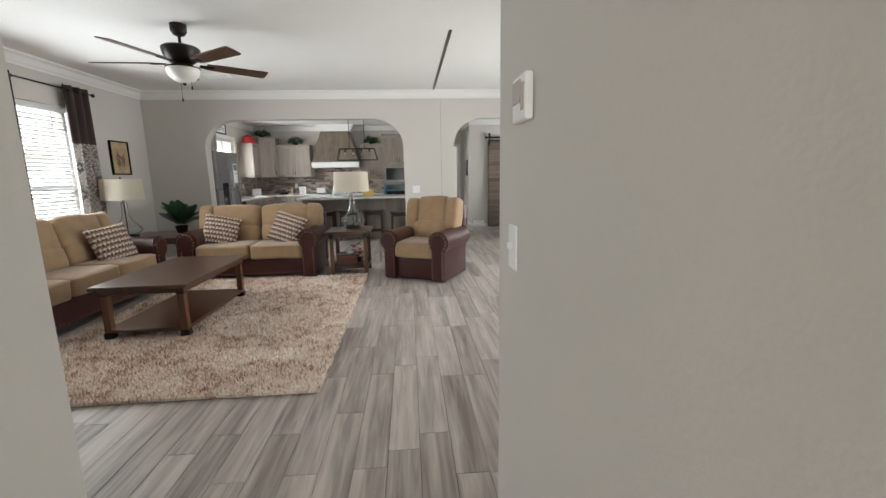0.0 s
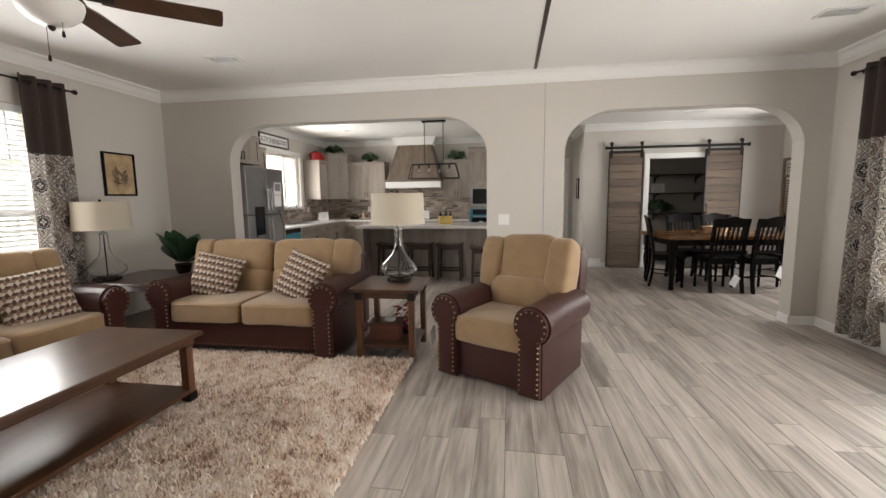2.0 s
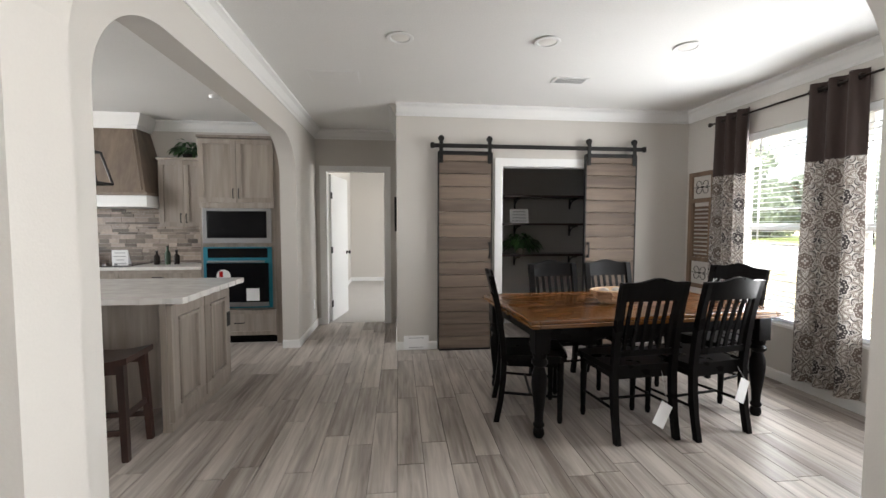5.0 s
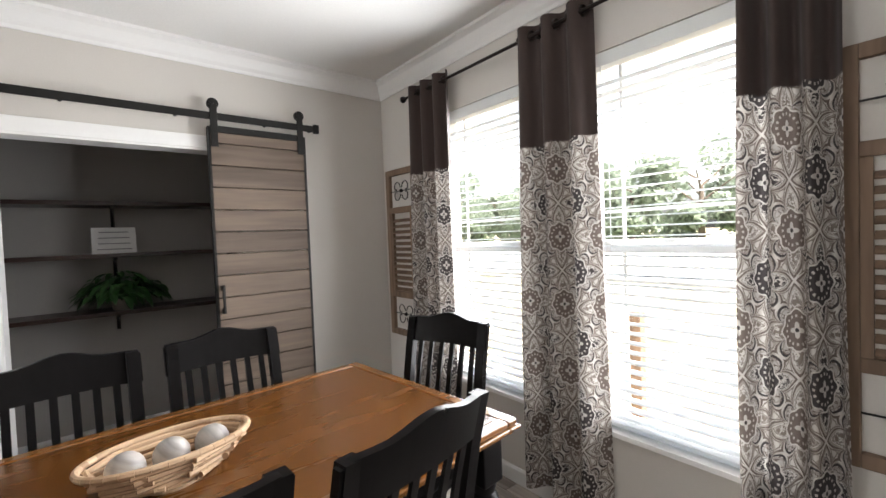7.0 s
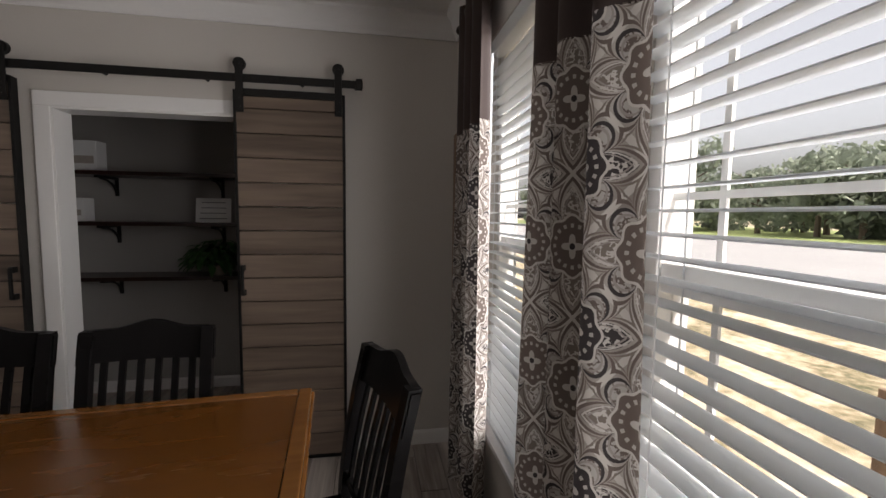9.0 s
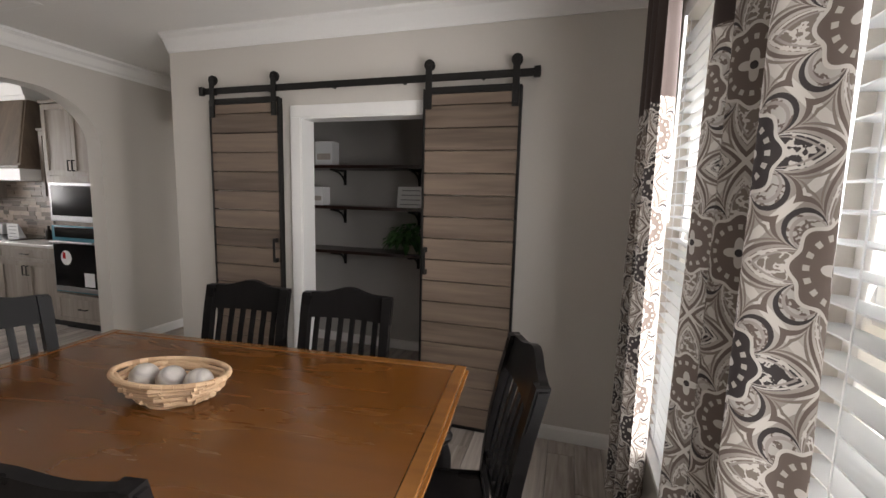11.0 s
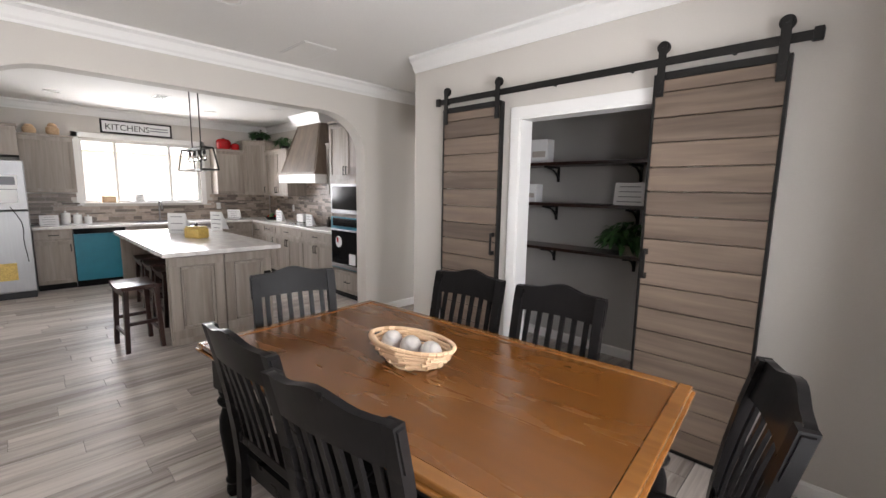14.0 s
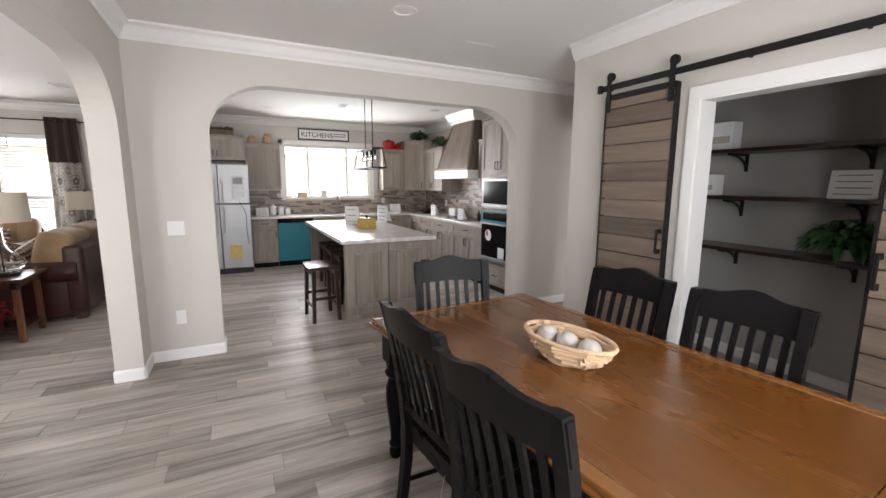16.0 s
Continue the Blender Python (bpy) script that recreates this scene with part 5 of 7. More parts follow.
# ---- dining room ----
def dining_table():
    t = thing("dining_table", "rectangular dining table with amber wood top and black turned legs", "dining table", "", pose(3.885, 9.262, 0, 0, 0, 5.0))
    hx, hy, z = 0.925, 0.53, 0.762
    part("tabletop", B(-hx + 0.061, hx - 0.061, -hy + 0.061, hy - 0.061, z - 0.026, z, 0.002), M_TABLETOP, t, "amber stained wood top")
    for w, z0, z1, o, bev in ((0.050, z - 0.020, z + 0.003, 0.010, 0.007), (0.060, z - 0.034, z - 0.0202, 0.0, 0.0065), (0.05, z - 0.05, z - 0.0342, 0.016, 0.005)):
        for s in (-1, 1):
            part("edge_moulding", B(s * (hx - o) - (w if s > 0 else 0), s * (hx - o) + (0 if s > 0 else w), -hy + o, hy - o, z0, z1, bev, seg=3), M_TABLEEDGE, t, "golden stepped wood edge")
            part("edge_moulding", B(-hx + o + w + 0.0004, hx - o - w - 0.0004, s * (hy - o) - (w if s > 0 else 0), s * (hy - o) + (0 if s > 0 else w), z0, z1, bev, seg=3), M_TABLEEDGE, t, "golden stepped wood edge")
    part("under_top", B(-hx + 0.07, hx - 0.07, -hy + 0.07, hy - 0.07, z - 0.05, z - 0.027), M_TABLEEDGE, t)
    for s in (-1, 1):
        part("apron", B(-hx + 0.14, hx - 0.14, s * (hy - 0.10) - 0.012, s * (hy - 0.10) + 0.012, 0.625, z - 0.05), M_BLACKP, t, "black apron")
        part("apron", B(s * (hx - 0.10) - 0.012, s * (hx - 0.10) + 0.012, -hy + 0.14, hy - 0.14, 0.625, z - 0.05), M_BLACKP, t, "black apron")
    prof = [(0.0, 0.0), (0.028, 0.0), (0.036, 0.02), (0.034, 0.045), (0.026, 0.06), (0.036, 0.075), (0.036, 0.085), (0.027, 0.10), (0.03, 0.16), (0.042, 0.26), (0.05, 0.34), (0.048, 0.40), (0.036, 0.44), (0.032, 0.455), (0.05, 0.475), (0.053, 0.49), (0.04, 0.51), (0.046, 0.53), (0.046, 0.545), (0, 0.545)]
    for sx in (-1, 1):
        for sy in (-1, 1):
            x, y = sx * (hx - 0.10), sy * (hy - 0.10)
            leg = part("leg", lathe(prof, 24, at=(x, y, 0)), M_BLACKP, t, "turned black leg", True)
            part("leg_block", B(x - 0.05, x + 0.05, y - 0.05, y + 0.05, 0.545, z - 0.05, 0.006), M_BLACKP, leg)


dining_table()


def dining_chair(m):
    """A black slat-back chair that faces +y; its seat's middle stands over the origin."""
    t = thing("dining_chair", "black wooden slat-back dining chair with a curved top rail", "chair", "chairs round the dining table", m)
    bm = prism([(-0.22, -0.20), (0.22, -0.20), (0.245, 0.16), (0.22, 0.21), (0.1, 0.23), (-0.1, 0.23), (-0.22, 0.21), (-0.245, 0.16)], 0.435, 0.465, "z")
    bmesh.ops.bevel(bm, geom=[e for e in bm.edges if e.calc_face_angle(0) > 0.5], offset=0.007, segments=2, affect="EDGES")
    part("seat", bm, M_BLACKP, t, "black shaped seat")
    for s in (-1, 1):
        part("seat_rail", B(s * 0.19 - 0.01, s * 0.19 + 0.01, -0.18, 0.17, 0.385, 0.436), M_BLACKP, t)
    part("seat_rail", B(-0.19, 0.19, 0.165, 0.185, 0.385, 0.436), M_BLACKP, t)
    part("seat_rail", B(-0.19, 0.19, -0.195, -0.175, 0.385, 0.436), M_BLACKP, t)

    def back_y(z):
        u = max(0.0, (z - 0.44) / 0.56)
        return -0.205 - 0.035 * u - 0.055 * u * u
    for s in (-1, 1):
        bm = bmesh.new()
        zs = [0.0, 0.15, 0.30, 0.44, 0.58, 0.72, 0.86, 1.005]
        rings = []
        for z in zs:
            y = back_y(z) if z >= 0.44 else -0.205 - 0.05 * (1 - z / 0.44) ** 2
            w = 0.021 if z > 0.2 else 0.018
            rings.append([bm.verts.new((s * 0.205 + dx * w, y + dy * 0.019, z)) for dx, dy in ((-1, -1), (1, -1), (1, 1), (-1, 1))])
        for a, b in zip(rings, rings[1:]):
            for i in range(4):
                bm.faces.new((a[i], a[(i + 1) % 4], b[(i + 1) % 4], b[i]))
        bm.faces.new(rings[0])
        bm.faces.new(rings[-1])
        part("back_post", bm, M_BLACKP, t, "curved rear leg and back post")
        part("front_leg", lathe([(0, 0), (0.014, 0), (0.02, 0.03), (0.017, 0.06), (0.021, 0.20), (0.024, 0.30), (0.02, 0.32), (0.024, 0.335), (0.024, 0.436), (0, 0.436)], 14, at=(s * 0.195, 0.175, 0)), M_BLACKP, t, "turned front leg", True)
        part("side_stretcher", T((s * 0.20, -0.21, 0.20), (s * 0.195, 0.17, 0.18), 0.010, seg=8), M_BLACKP, t, "", True)
    part("cross_stretcher", T((-0.198, -0.02, 0.19), (0.198, -0.02, 0.19), 0.010, seg=8), M_BLACKP, t, "", True)
    # top rail with a raised middle
    bm = bmesh.new()
    n = 16
    rows = []
    for i in range(n + 1):
        u = -1 + 2 * i / n
        x = u * 0.232
        top = 1.007 + 0.028 * math.cos(min(1, abs(u) * 1.7) * math.pi / 2 * 1.0) ** 2 - 0.012 * (1 if abs(u) > 0.95 else 0)
        bot = 0.885 + 0.006 * (1 - u * u)
        curve = -0.022 * (1 - u * u)
        ring = []
        for z, dy in ((bot, -0.012), (top, -0.012), (top, 0.012), (bot, 0.012)):
            ring.append(bm.verts.new((x, back_y(z) + curve + dy, z)))
        rows.append(ring)
    for a, b in zip(rows, rows[1:]):
        for i in range(4):
            bm.faces.new((a[i], a[(i + 1) % 4], b[(i + 1) % 4], b[i]))
    bm.faces.new(rows[0])
    bm.faces.new(rows[-1])
    part("top_rail", bm, M_BLACKP, t, "curved top rail", True)
    part("lower_rail", B(-0.195, 0.195, back_y(0.56) - 0.010, back_y(0.56) + 0.010, 0.535, 0.575, 0.004), M_BLACKP, t)
    for i in range(6):
        x = -0.15 + 0.06 * i
        bm = bmesh.new()
        rings = []
        for z in (0.565, 0.67, 0.78, 0.897):
            y = back_y(z) - 0.022 * (1 - (x / 0.232) ** 2) * (z - 0.565) / 0.32
            rings.append([bm.verts.new((x + dx * 0.0115, y + dy * 0.006, z)) for dx, dy in ((-1, -1), (1, -1), (1, 1), (-1, 1))])
        for a, b in zip(rings, rings[1:]):
            for k in range(4):
                bm.faces.new((a[k], a[(k + 1) % 4], b[(k + 1) % 4], b[k]))
        part("back_slat", bm, M_BLACKP, t)
    return t


_c = dining_chair(pose(3.73, 8.88, 0, 0, 0, 4.5))
_c2 = copy_thing(_c, pose(4.225, 8.885, 0, 0, 0, 10))
copy_thing(_c, pose(3.63, 9.60, 0, 0, 0, 186))
copy_thing(_c, pose(4.16, 9.635, 0, 0, 0, 184))
copy_thing(_c, pose(3.17, 9.15, 0, 0, 0, -101))
copy_thing(_c, pose(4.75, 9.345, 0, 0, 0, 106.5))
for _ch, _x, _z, _rot in ((_c, 0.13, 0.235, 32), (_c2, 0.16, 0.36, 25)):
    _bm = B(-0.055, 0.055, -0.001, 0.001, -0.15, 0.0, m=pose(_x, -0.262, _z, 0, _rot, 12))
    part("price_tag", _bm, M_PAPER, _ch, "cream cardboard tag hanging on a string")
    part("tag_string", T((_x, -0.262, _z - 0.005), (_x - 0.01, -0.215, 0.43), 0.0012, seg=5), M_PAPER, _ch)


def stick_bowl(m):
    t = thing("stick_basket", "oval basket of pale driftwood sticks on the dining table", "basket", "", m)
    rng = random.Random(8)
    for layer in range(6):
        k = 0.60 + 0.40 * (layer / 5) ** 0.8
        a, b = 0.202 * k, 0.114 * k
        z = 0.012 + 0.0145 * layer
        n = 9
        off = rng.uniform(0, 1)
        for i in range(n):
            t0, t1 = 2 * math.pi * (i + off) / n, 2 * math.pi * (i + 1.25 + off) / n
            p = (a * math.cos(t0) + rng.uniform(-.006, .006), b * math.sin(t0) + rng.uniform(-.006, .006), z + rng.uniform(-.004, .004))
            q = (a * math.cos(t1) + rng.uniform(-.006, .006), b * math.sin(t1) + rng.uniform(-.006, .006), z + rng.uniform(-.004, .006))
            part("stick", T(p, q, 0.0095, 0.0078, 7), M_WICKER, t, "", True)
    bm = bmesh.new()
    for i in range(36):
        t0, t1 = 2 * math.pi * i / 36, 2 * math.pi * (i + 1) / 36
        tube(bm, (0.205 * math.cos(t0), 0.116 * math.sin(t0), 0.098), (0.205 * math.cos(t1), 0.116 * math.sin(t1), 0.098), 0.0095, seg=8)
    part("rim", bm, M_WICKER, t, "smooth pale rim", True)
    part("bottom", lathe([(0, 0.0), (0.075, 0.0), (0.08, 0.012), (0, 0.012)], 24), M_WICKER, t)


_B = pose(3.857, 9.23, 0.762, 0, 0, 8)
stick_bowl(_B)
for _i, _x in enumerate((-0.105, 0.0, 0.105)):
    _s = tagged(part("decor_ball", lathe([(0.046 * math.sin(math.pi * k / 14), -0.046 * math.cos(math.pi * k / 14)) for k in range(15)], 24), M_BALL, smooth=True), "grey and white striped decorative ball in the basket", "decor ball", "striped balls")
    _s.matrix_world = _B @ pose(_x, 0, 0.072, 30 * _i, 25, 40 * _i)


def barn_door(m, w, name_label, handle_side):
    t = thing("barn_door", name_label, "sliding door", "sliding barn doors", m)
    h = 2.10
    pitch = (h - 0.03) / 15.5
    for i in range(16):
        z0, z1 = pitch * i, min(pitch * (i + 1), h - 0.03)
        part("board", B(-w / 2 + 0.012, w / 2 - 0.012, -0.018, 0.018, z0 + 0.0025, z1 - 0.0025, 0.003, seg=1), M_BARN, t)
    for s in (-1, 1):
        part("edge_strip", B(s * w / 2 - (0.014 if s > 0 else 0), s * w / 2 + (0.014 if s < 0 else 0), -0.021, 0.021, 0, h), M_BLACKM, t, "black iron edge")
    part("edge_strip", B(-w / 2 + 0.0145, w / 2 - 0.0145, -0.020, 0.020, -0.016, 0.0), M_BLACKM, t)
    part("edge_strip", B(-w / 2 + 0.0145, w / 2 - 0.0145, -0.020, 0.020, h - 0.03, h + 0.008), M_BLACKM, t)
    for s in (-1, 1):
        x = s * (w / 2 - 0.035)
        hg = part("hanger_strap", B(x - 0.02, x + 0.02, -0.030, -0.022, h - 0.12, h + 0.16, 0.002), M_BLACKM, t, "black iron hanger strap")
        bm = bmesh.new()
        bmesh.ops.create_cone(bm, cap_ends=True, segments=24, radius1=0.032, radius2=0.032, depth=0.022, matrix=Matrix.Translation((x, -0.011, h + 0.138)) @ Matrix.Rotation(radians(90), 4, "X"))
        part("wheel", bm, M_BLACKM, hg, "black roller", True)
        for zz in (h - 0.09, h - 0.04, h + 0.138):
            part("bolt", T((x, -0.034, zz), (x, -0.029, zz), 0.007, seg=6), M_BLACKM, hg)
    x = handle_side * (w / 2 - 0.035)
    hd = part("handle", B(x - 0.008, x + 0.008, -0.062, -0.050, 0.98, 1.14, 0.004), M_BLACKM, t, "black pull handle")
    for zz in (0.985, 1.125):
        part("handle_post", B(x - 0.010, x + 0.010, -0.052, -0.018, zz - 0.01, zz + 0.02, 0.002), M_BLACKM, hd)
    return t


barn_door(pose(2.925, PAN_Y - 0.062, 0.022), 0.585, "grey-brown plank barn door slid open beside the pantry", 1)
barn_door(pose(4.545, PAN_Y - 0.062, 0.022), 0.590, "grey-brown plank barn door slid open beside the pantry", -1)
_t = thing("barn_door_rail", "flat black iron rail above the pantry opening", "door rail", "", pose(0, PAN_Y, 2.185))
part("rail", B(2.555, 4.94, -0.080, -0.074, -0.022, 0.022, 0.002), M_BLACKM, _t)
for _x in (2.62, 3.10, 3.60, 4.10, 4.60, 4.90):
    part("spacer", T((_x, -0.075, 0), (_x, 0, 0), 0.011), M_BLACKM, _t, "", True)
for _x in (2.575, 4.92):
    part("end_stop", B(_x - 0.018, _x + 0.018, -0.095, -0.070, -0.03, 0.03, 0.004), M_BLACKM, _t)


# pantry
def pantry_shelf(z, label):
    t = thing("pantry_shelf", label, "shelf", "pantry shelves", pose(0, 0, z))
    part("shelf_board", B(2.70, 5.05, 11.55, 11.858, -0.028, 0.0, 0.003), M_STOOLW, t, "dark stained board")
    for x in (3.03, 3.80, 4.58):
        br = part("bracket", B(x - 0.012, x + 0.012, 11.846, 11.858, -0.17, -0.028), M_BLACKM, t, "black scrolled bracket")
        part("bracket_arm", B(x - 0.012, x + 0.012, 11.60, 11.846, -0.046, -0.028), M_BLACKM, br)
        bm = bmesh.new()
        for i in range(8):
            a0, a1 = radians(90 * i / 8), radians(90 * (i + 1) / 8)
            f = lambda a: (x, 11.65 + 0.0 + 0.196 * math.sin(a) , -0.046 - 0.115 * (1 - math.cos(a)))
            tube(bm, f(a0), f(a1), 0.009, seg=8)
        part("bracket_curve", bm, M_BLACKM, br, "", True)
    return t


for _z in (1.745, 1.38, 0.975):
    pantry_shelf(_z, "dark stained pantry shelf on black brackets")
_t = sheet(pose(3.80, 11.62, 1.381, -8, 0, 0), 0.25, 0.185, 4, seed=5, label="white printed sheet standing on a pantry shelf")
plant("potted_plant", "trailing green plant in a small pot on a pantry shelf", pose(3.83, 11.66, 0.976), 0.29, 0.21, 210, 0.10, M_LEAF, (0.075, 0.08, M_POT), 11, 0.6)
for _x, _z, _w, _h in ((2.93, 1.746, 0.18, 0.22), (2.86, 1.381, 0.12, 0.17)):
    _t = thing("storage_box", "white printed box on a pantry shelf", "box", "", pose(_x, 11.70, _z))
    part("carton", B(-_w / 2, _w / 2, -0.06, 0.06, 0, _h, 0.003), M_PAPER, _t)
    part("printed_panel", B(-_w / 2 + 0.02, _w / 2 - 0.02, -0.062, -0.059, _h * 0.25, _h * 0.5), M_POT, _t)


def wall_shutter(m):
    """A weathered shutter panel that faces -x of m: scrolled iron above and below, louvres between."""
    t = thing("decorative_shutter", "weathered wooden shutter wall decor with iron scrollwork", "wall decor", "wooden shutter panels", m)
    w, h, d = 0.38, 1.26, 0.03
    for s in (-1, 1):
        part("stile", B(-d, 0, s * w / 2 - (0.045 if s > 0 else 0), s * w / 2 + (0.045 if s < 0 else 0), 0, h, 0.003), M_SHUT, t)
    for z in (0.0, 0.29, h - 0.33, h - 0.045):
        part("cross_rail", B(-d + 0.001, 0, -w / 2 + 0.0455, w / 2 - 0.0455, z, z + 0.045, 0.003), M_SHUT, t)
    for i in range(13):
        z = 0.352 + 0.0435 * i
        bm = B(-0.016, 0.016, -w / 2 + 0.075, w / 2 - 0.075, -0.004, 0.004, 0.001, Matrix.Translation((-0.014, 0, z)) @ Matrix.Rotation(radians(-40), 4, "Y"))
        part("louvre", bm, M_SHUT, t)
    for s in (-1, 1):
        part("inner_stile", B(-d + 0.004, -0.004, s * (w / 2 - 0.06) - 0.014, s * (w / 2 - 0.06) + 0.014, 0.336, h - 0.331), M_SHUT, t)
    for zc in (0.165, h - 0.165):
        bm = bmesh.new()
        for sy in (-1, 1):
            for sz in (-1, 1):
                pts = []
                for i in range(15):
                    a = i / 14 * 1.6 * math.pi
                    r = 0.012 + 0.045 * (1 - i / 14)
                    pts.append((-0.014, sy * (0.06 - r * math.cos(a) * 0.9), zc + sz * (0.055 + r * math.sin(a) - 0.03)))
                for p, q in zip(pts, pts[1:]):
                    tube(bm, p, q, 0.0035, seg=6)
        tube(bm, (-0.014, -w / 2 + 0.04, zc), (-0.014, w / 2 - 0.04, zc), 0.0035, seg=6)
        bmesh.ops.create_icosphere(bm, subdivisions=2, radius=0.014, matrix=Matrix.Translation((-0.014, 0, zc)))
        part("iron_scroll", bm, M_BLACKM, t, "black iron scrollwork", True)
    return t


_s = wall_shutter(pose(DIN_X, 10.47, 0.67))
copy_thing(_s, pose(DIN_X, 7.88, 0.67))
curtain_rod(8.00, 10.28, 2.385, DIN_X - 0.07, DIN_X, "dark curtain rod above the dining windows")
for _i, (_a, _b) in enumerate(((8.05, 8.305), (8.85, 9.28), (9.82, 10.22))):
    curtain(_a, _b, 2.44, 0.10, DIN_X - 0.07, -1, "charcoal and medallion-print curtain panel", 3, 0.60, 0.04, 20 + _i)
sheet(pose(2.405, PAN_Y - 0.04, 0.012, -6, 0, 0), 0.27, 0.15, 2, seed=9, name="vent_sign", label="white printed notice leaning at the baseboard")
picture("framed_sign", pose(2.198, 11.25, 1.28, 0, 0, 180), 0.22, 0.40, "small dark framed sign on the passage wall", M_BLACKP, M_POT, 0.02)
wall_plate(pose(DIV1, 11.80, 0.32, 0, 0, 90), 1, True, "white wall outlet beside the archway", "wall_outlet")
wall_plate(pose(DIV1, 7.62, 1.10, 0, 0, 90), 2, False, "white double light switch plate")
wall_plate(pose(DIV1, 7.60, 0.36, 0, 0, 90), 1, True, "white wall outlet beside the archway", "wall_outlet")


# passage and bedroom door
_t = thing("bedroom_door", "white flat bedroom door standing open with a black knob", "door", "", pose(1.267, KIT_Y + 0.125, 0.01, 0, 0, 80))
part("door_slab", B(0.0, 0.755, -0.035, 0.0, 0, 2.04, 0.003), M_DOORW, _t)
for _y in (-0.035, 0.0):
    _k = part("knob", lathe([(0, 0), (0.028, 0), (0.028, 0.008), (0.01, 0.014), (0.01, 0.032), (0.026, 0.04), (0.026, 0.056), (0, 0.062)], 16), M_BLACKM, _t, "black knob", True)
    _k.matrix_local = Matrix.Translation((0.69, _y, 0.93)) @ Matrix.Rotation(radians(90 if _y < 0 else -90), 4, "X")
for _z in (0.25, 1.0, 1.75):
    part("hinge", B(-0.018, 0.03, -0.044, -0.033, _z - 0.045, _z + 0.045), M_BLACKM, _t, "black hinge")


# ceiling fittings
def can_light(x, y):
    t = thing("recessed_light", "white recessed ceiling light, switched off", "ceiling light", "recessed ceiling lights", pose(x, y, H))
    part("trim_ring", lathe([(0.062, -0.001), (0.085, -0.001), (0.092, -0.007), (0.088, -0.011), (0.068, -0.011), (0.062, -0.004)], 28), M_TRIM, t, "", True)
    part("lens", lathe([(0, -0.003), (0.063, -0.003), (0.05, -0.008), (0, -0.009)], 24), M_LAMPW, t, "frosted lens", True)


for _x, _y in ((3.25, 9.12), (4.27, 9.09), (2.235, 9.165), (-2.2, 10.4), (-1.2, 11.0), (-0.3, 8.6), (-2.2, 8.6)):
    can_light(_x, _y)


def ceiling_vent(x, y, w, l, rot=0):
    t = thing("ceiling_vent", "white louvred ceiling air vent", "ceiling vent", "ceiling vents", pose(x, y, H, 0, 0, rot))
    for q in ((-w, w, -l, -l + 0.02), (-w, w, l - 0.02, l), (-w, -w + 0.02, -l + 0.02, l - 0.02), (w - 0.02, w, -l + 0.02, l - 0.02)):
        part("vent_frame", B(q[0], q[1], q[2], q[3], -0.008, 0.0, 0.002), M_TRIM, t)
    part("backing", B(-w + 0.02, w - 0.02, -l + 0.02, l - 0.02, -0.002, 0.0), M_INK, t)
    n = 7
    for i in range(n):
        yy = -l + 0.03 + (2 * l - 0.06) * i / (n - 1)
        part("slat", B(-w + 0.021, w - 0.021, -0.008, 0.008, -0.001, 0.001, 0, Matrix.Translation((0, yy, -0.006)) @ Matrix.Rotation(radians(28), 4, "X")), M_TRIM, t)


ceiling_vent(-1.76, 6.24, 0.15, 0.08)
ceiling_vent(3.22, 6.17, 0.15, 0.08)
ceiling_vent(3.72, 9.85, 0.15, 0.08)
ceiling_vent(-1.5, 9.6, 0.15, 0.08)
_t = thing("access_panel", "white square attic access panel in the ceiling", "access panel", "", pose(1.68, 9.98, H))
part("panel", B(-0.2, 0.2, -0.13, 0.13, -0.006, 0.0, 0.002), M_CEIL, _t)
part("panel_edge", B(-0.215, 0.215, -0.145, 0.145, -0.003, 0.001, 0.001), M_TRIM, _t)
_t = tagged(part("smoke_detector", lathe([(0, 0), (0.06, 0), (0.062, -0.01), (0.05, -0.03), (0, -0.034)], 24), M_TRIM, smooth=True), "round white smoke detector on the ceiling", "smoke detector")
_t.location = (0.43, 10.66, H)


# ---- kitchen ----
def shaker(parent, x0, x1, z0, z1, handle="", y=0.0, name="door", fw=0.055, mat_=None):
    """A framed panel front in the x-z plane that faces -y. handle: 'l', 'r' (upright pull near that side) or 'h' (level pull)."""
    mt = mat_ or M_CAB
    bm = bmesh.new()
    g = 0.002
    for q in ((x0 + g, x1 - g, z0 + g, z0 + fw), (x0 + g, x1 - g, z1 - fw, z1 - g), (x0 + g, x0 + fw, z0 + fw, z1 - fw), (x1 - fw, x1 - g, z0 + fw, z1 - fw)):
        box(bm, q[0], q[1], y - 0.020, y, q[2], q[3])
    box(bm, x0 + fw - 0.001, x1 - fw + 0.001, y - 0.008, y, z0 + fw - 0.001, z1 - fw + 0.001)
    d = part(name, bm, mt, parent)
    if handle:
        zc = (z0 + z1) / 2
        if handle == "h":
            a, b = ((x0 + x1) / 2 - 0.05, zc), ((x0 + x1) / 2 + 0.05, zc)
        else:
            x = x0 + 0.03 if handle[0] == "l" else x1 - 0.03
            zz = z0 + 0.10 if handle[-1] == "b" else z1 - 0.10
            a, b = (x, zz - 0.05), (x, zz + 0.05)
        bm = bmesh.new()
        tube(bm, (a[0], y - 0.045, a[1]), (b[0], y - 0.045, b[1]), 0.006, seg=8)
        tube(bm, (a[0], y - 0.045, a[1]), (a[0], y - 0.018, a[1]), 0.005, seg=8)
        tube(bm, (b[0], y - 0.045, b[1]), (b[0], y - 0.018, b[1]), 0.005, seg=8)
        part("handle", bm, M_BLACKM, d, "dark pull handle", True)
    return d


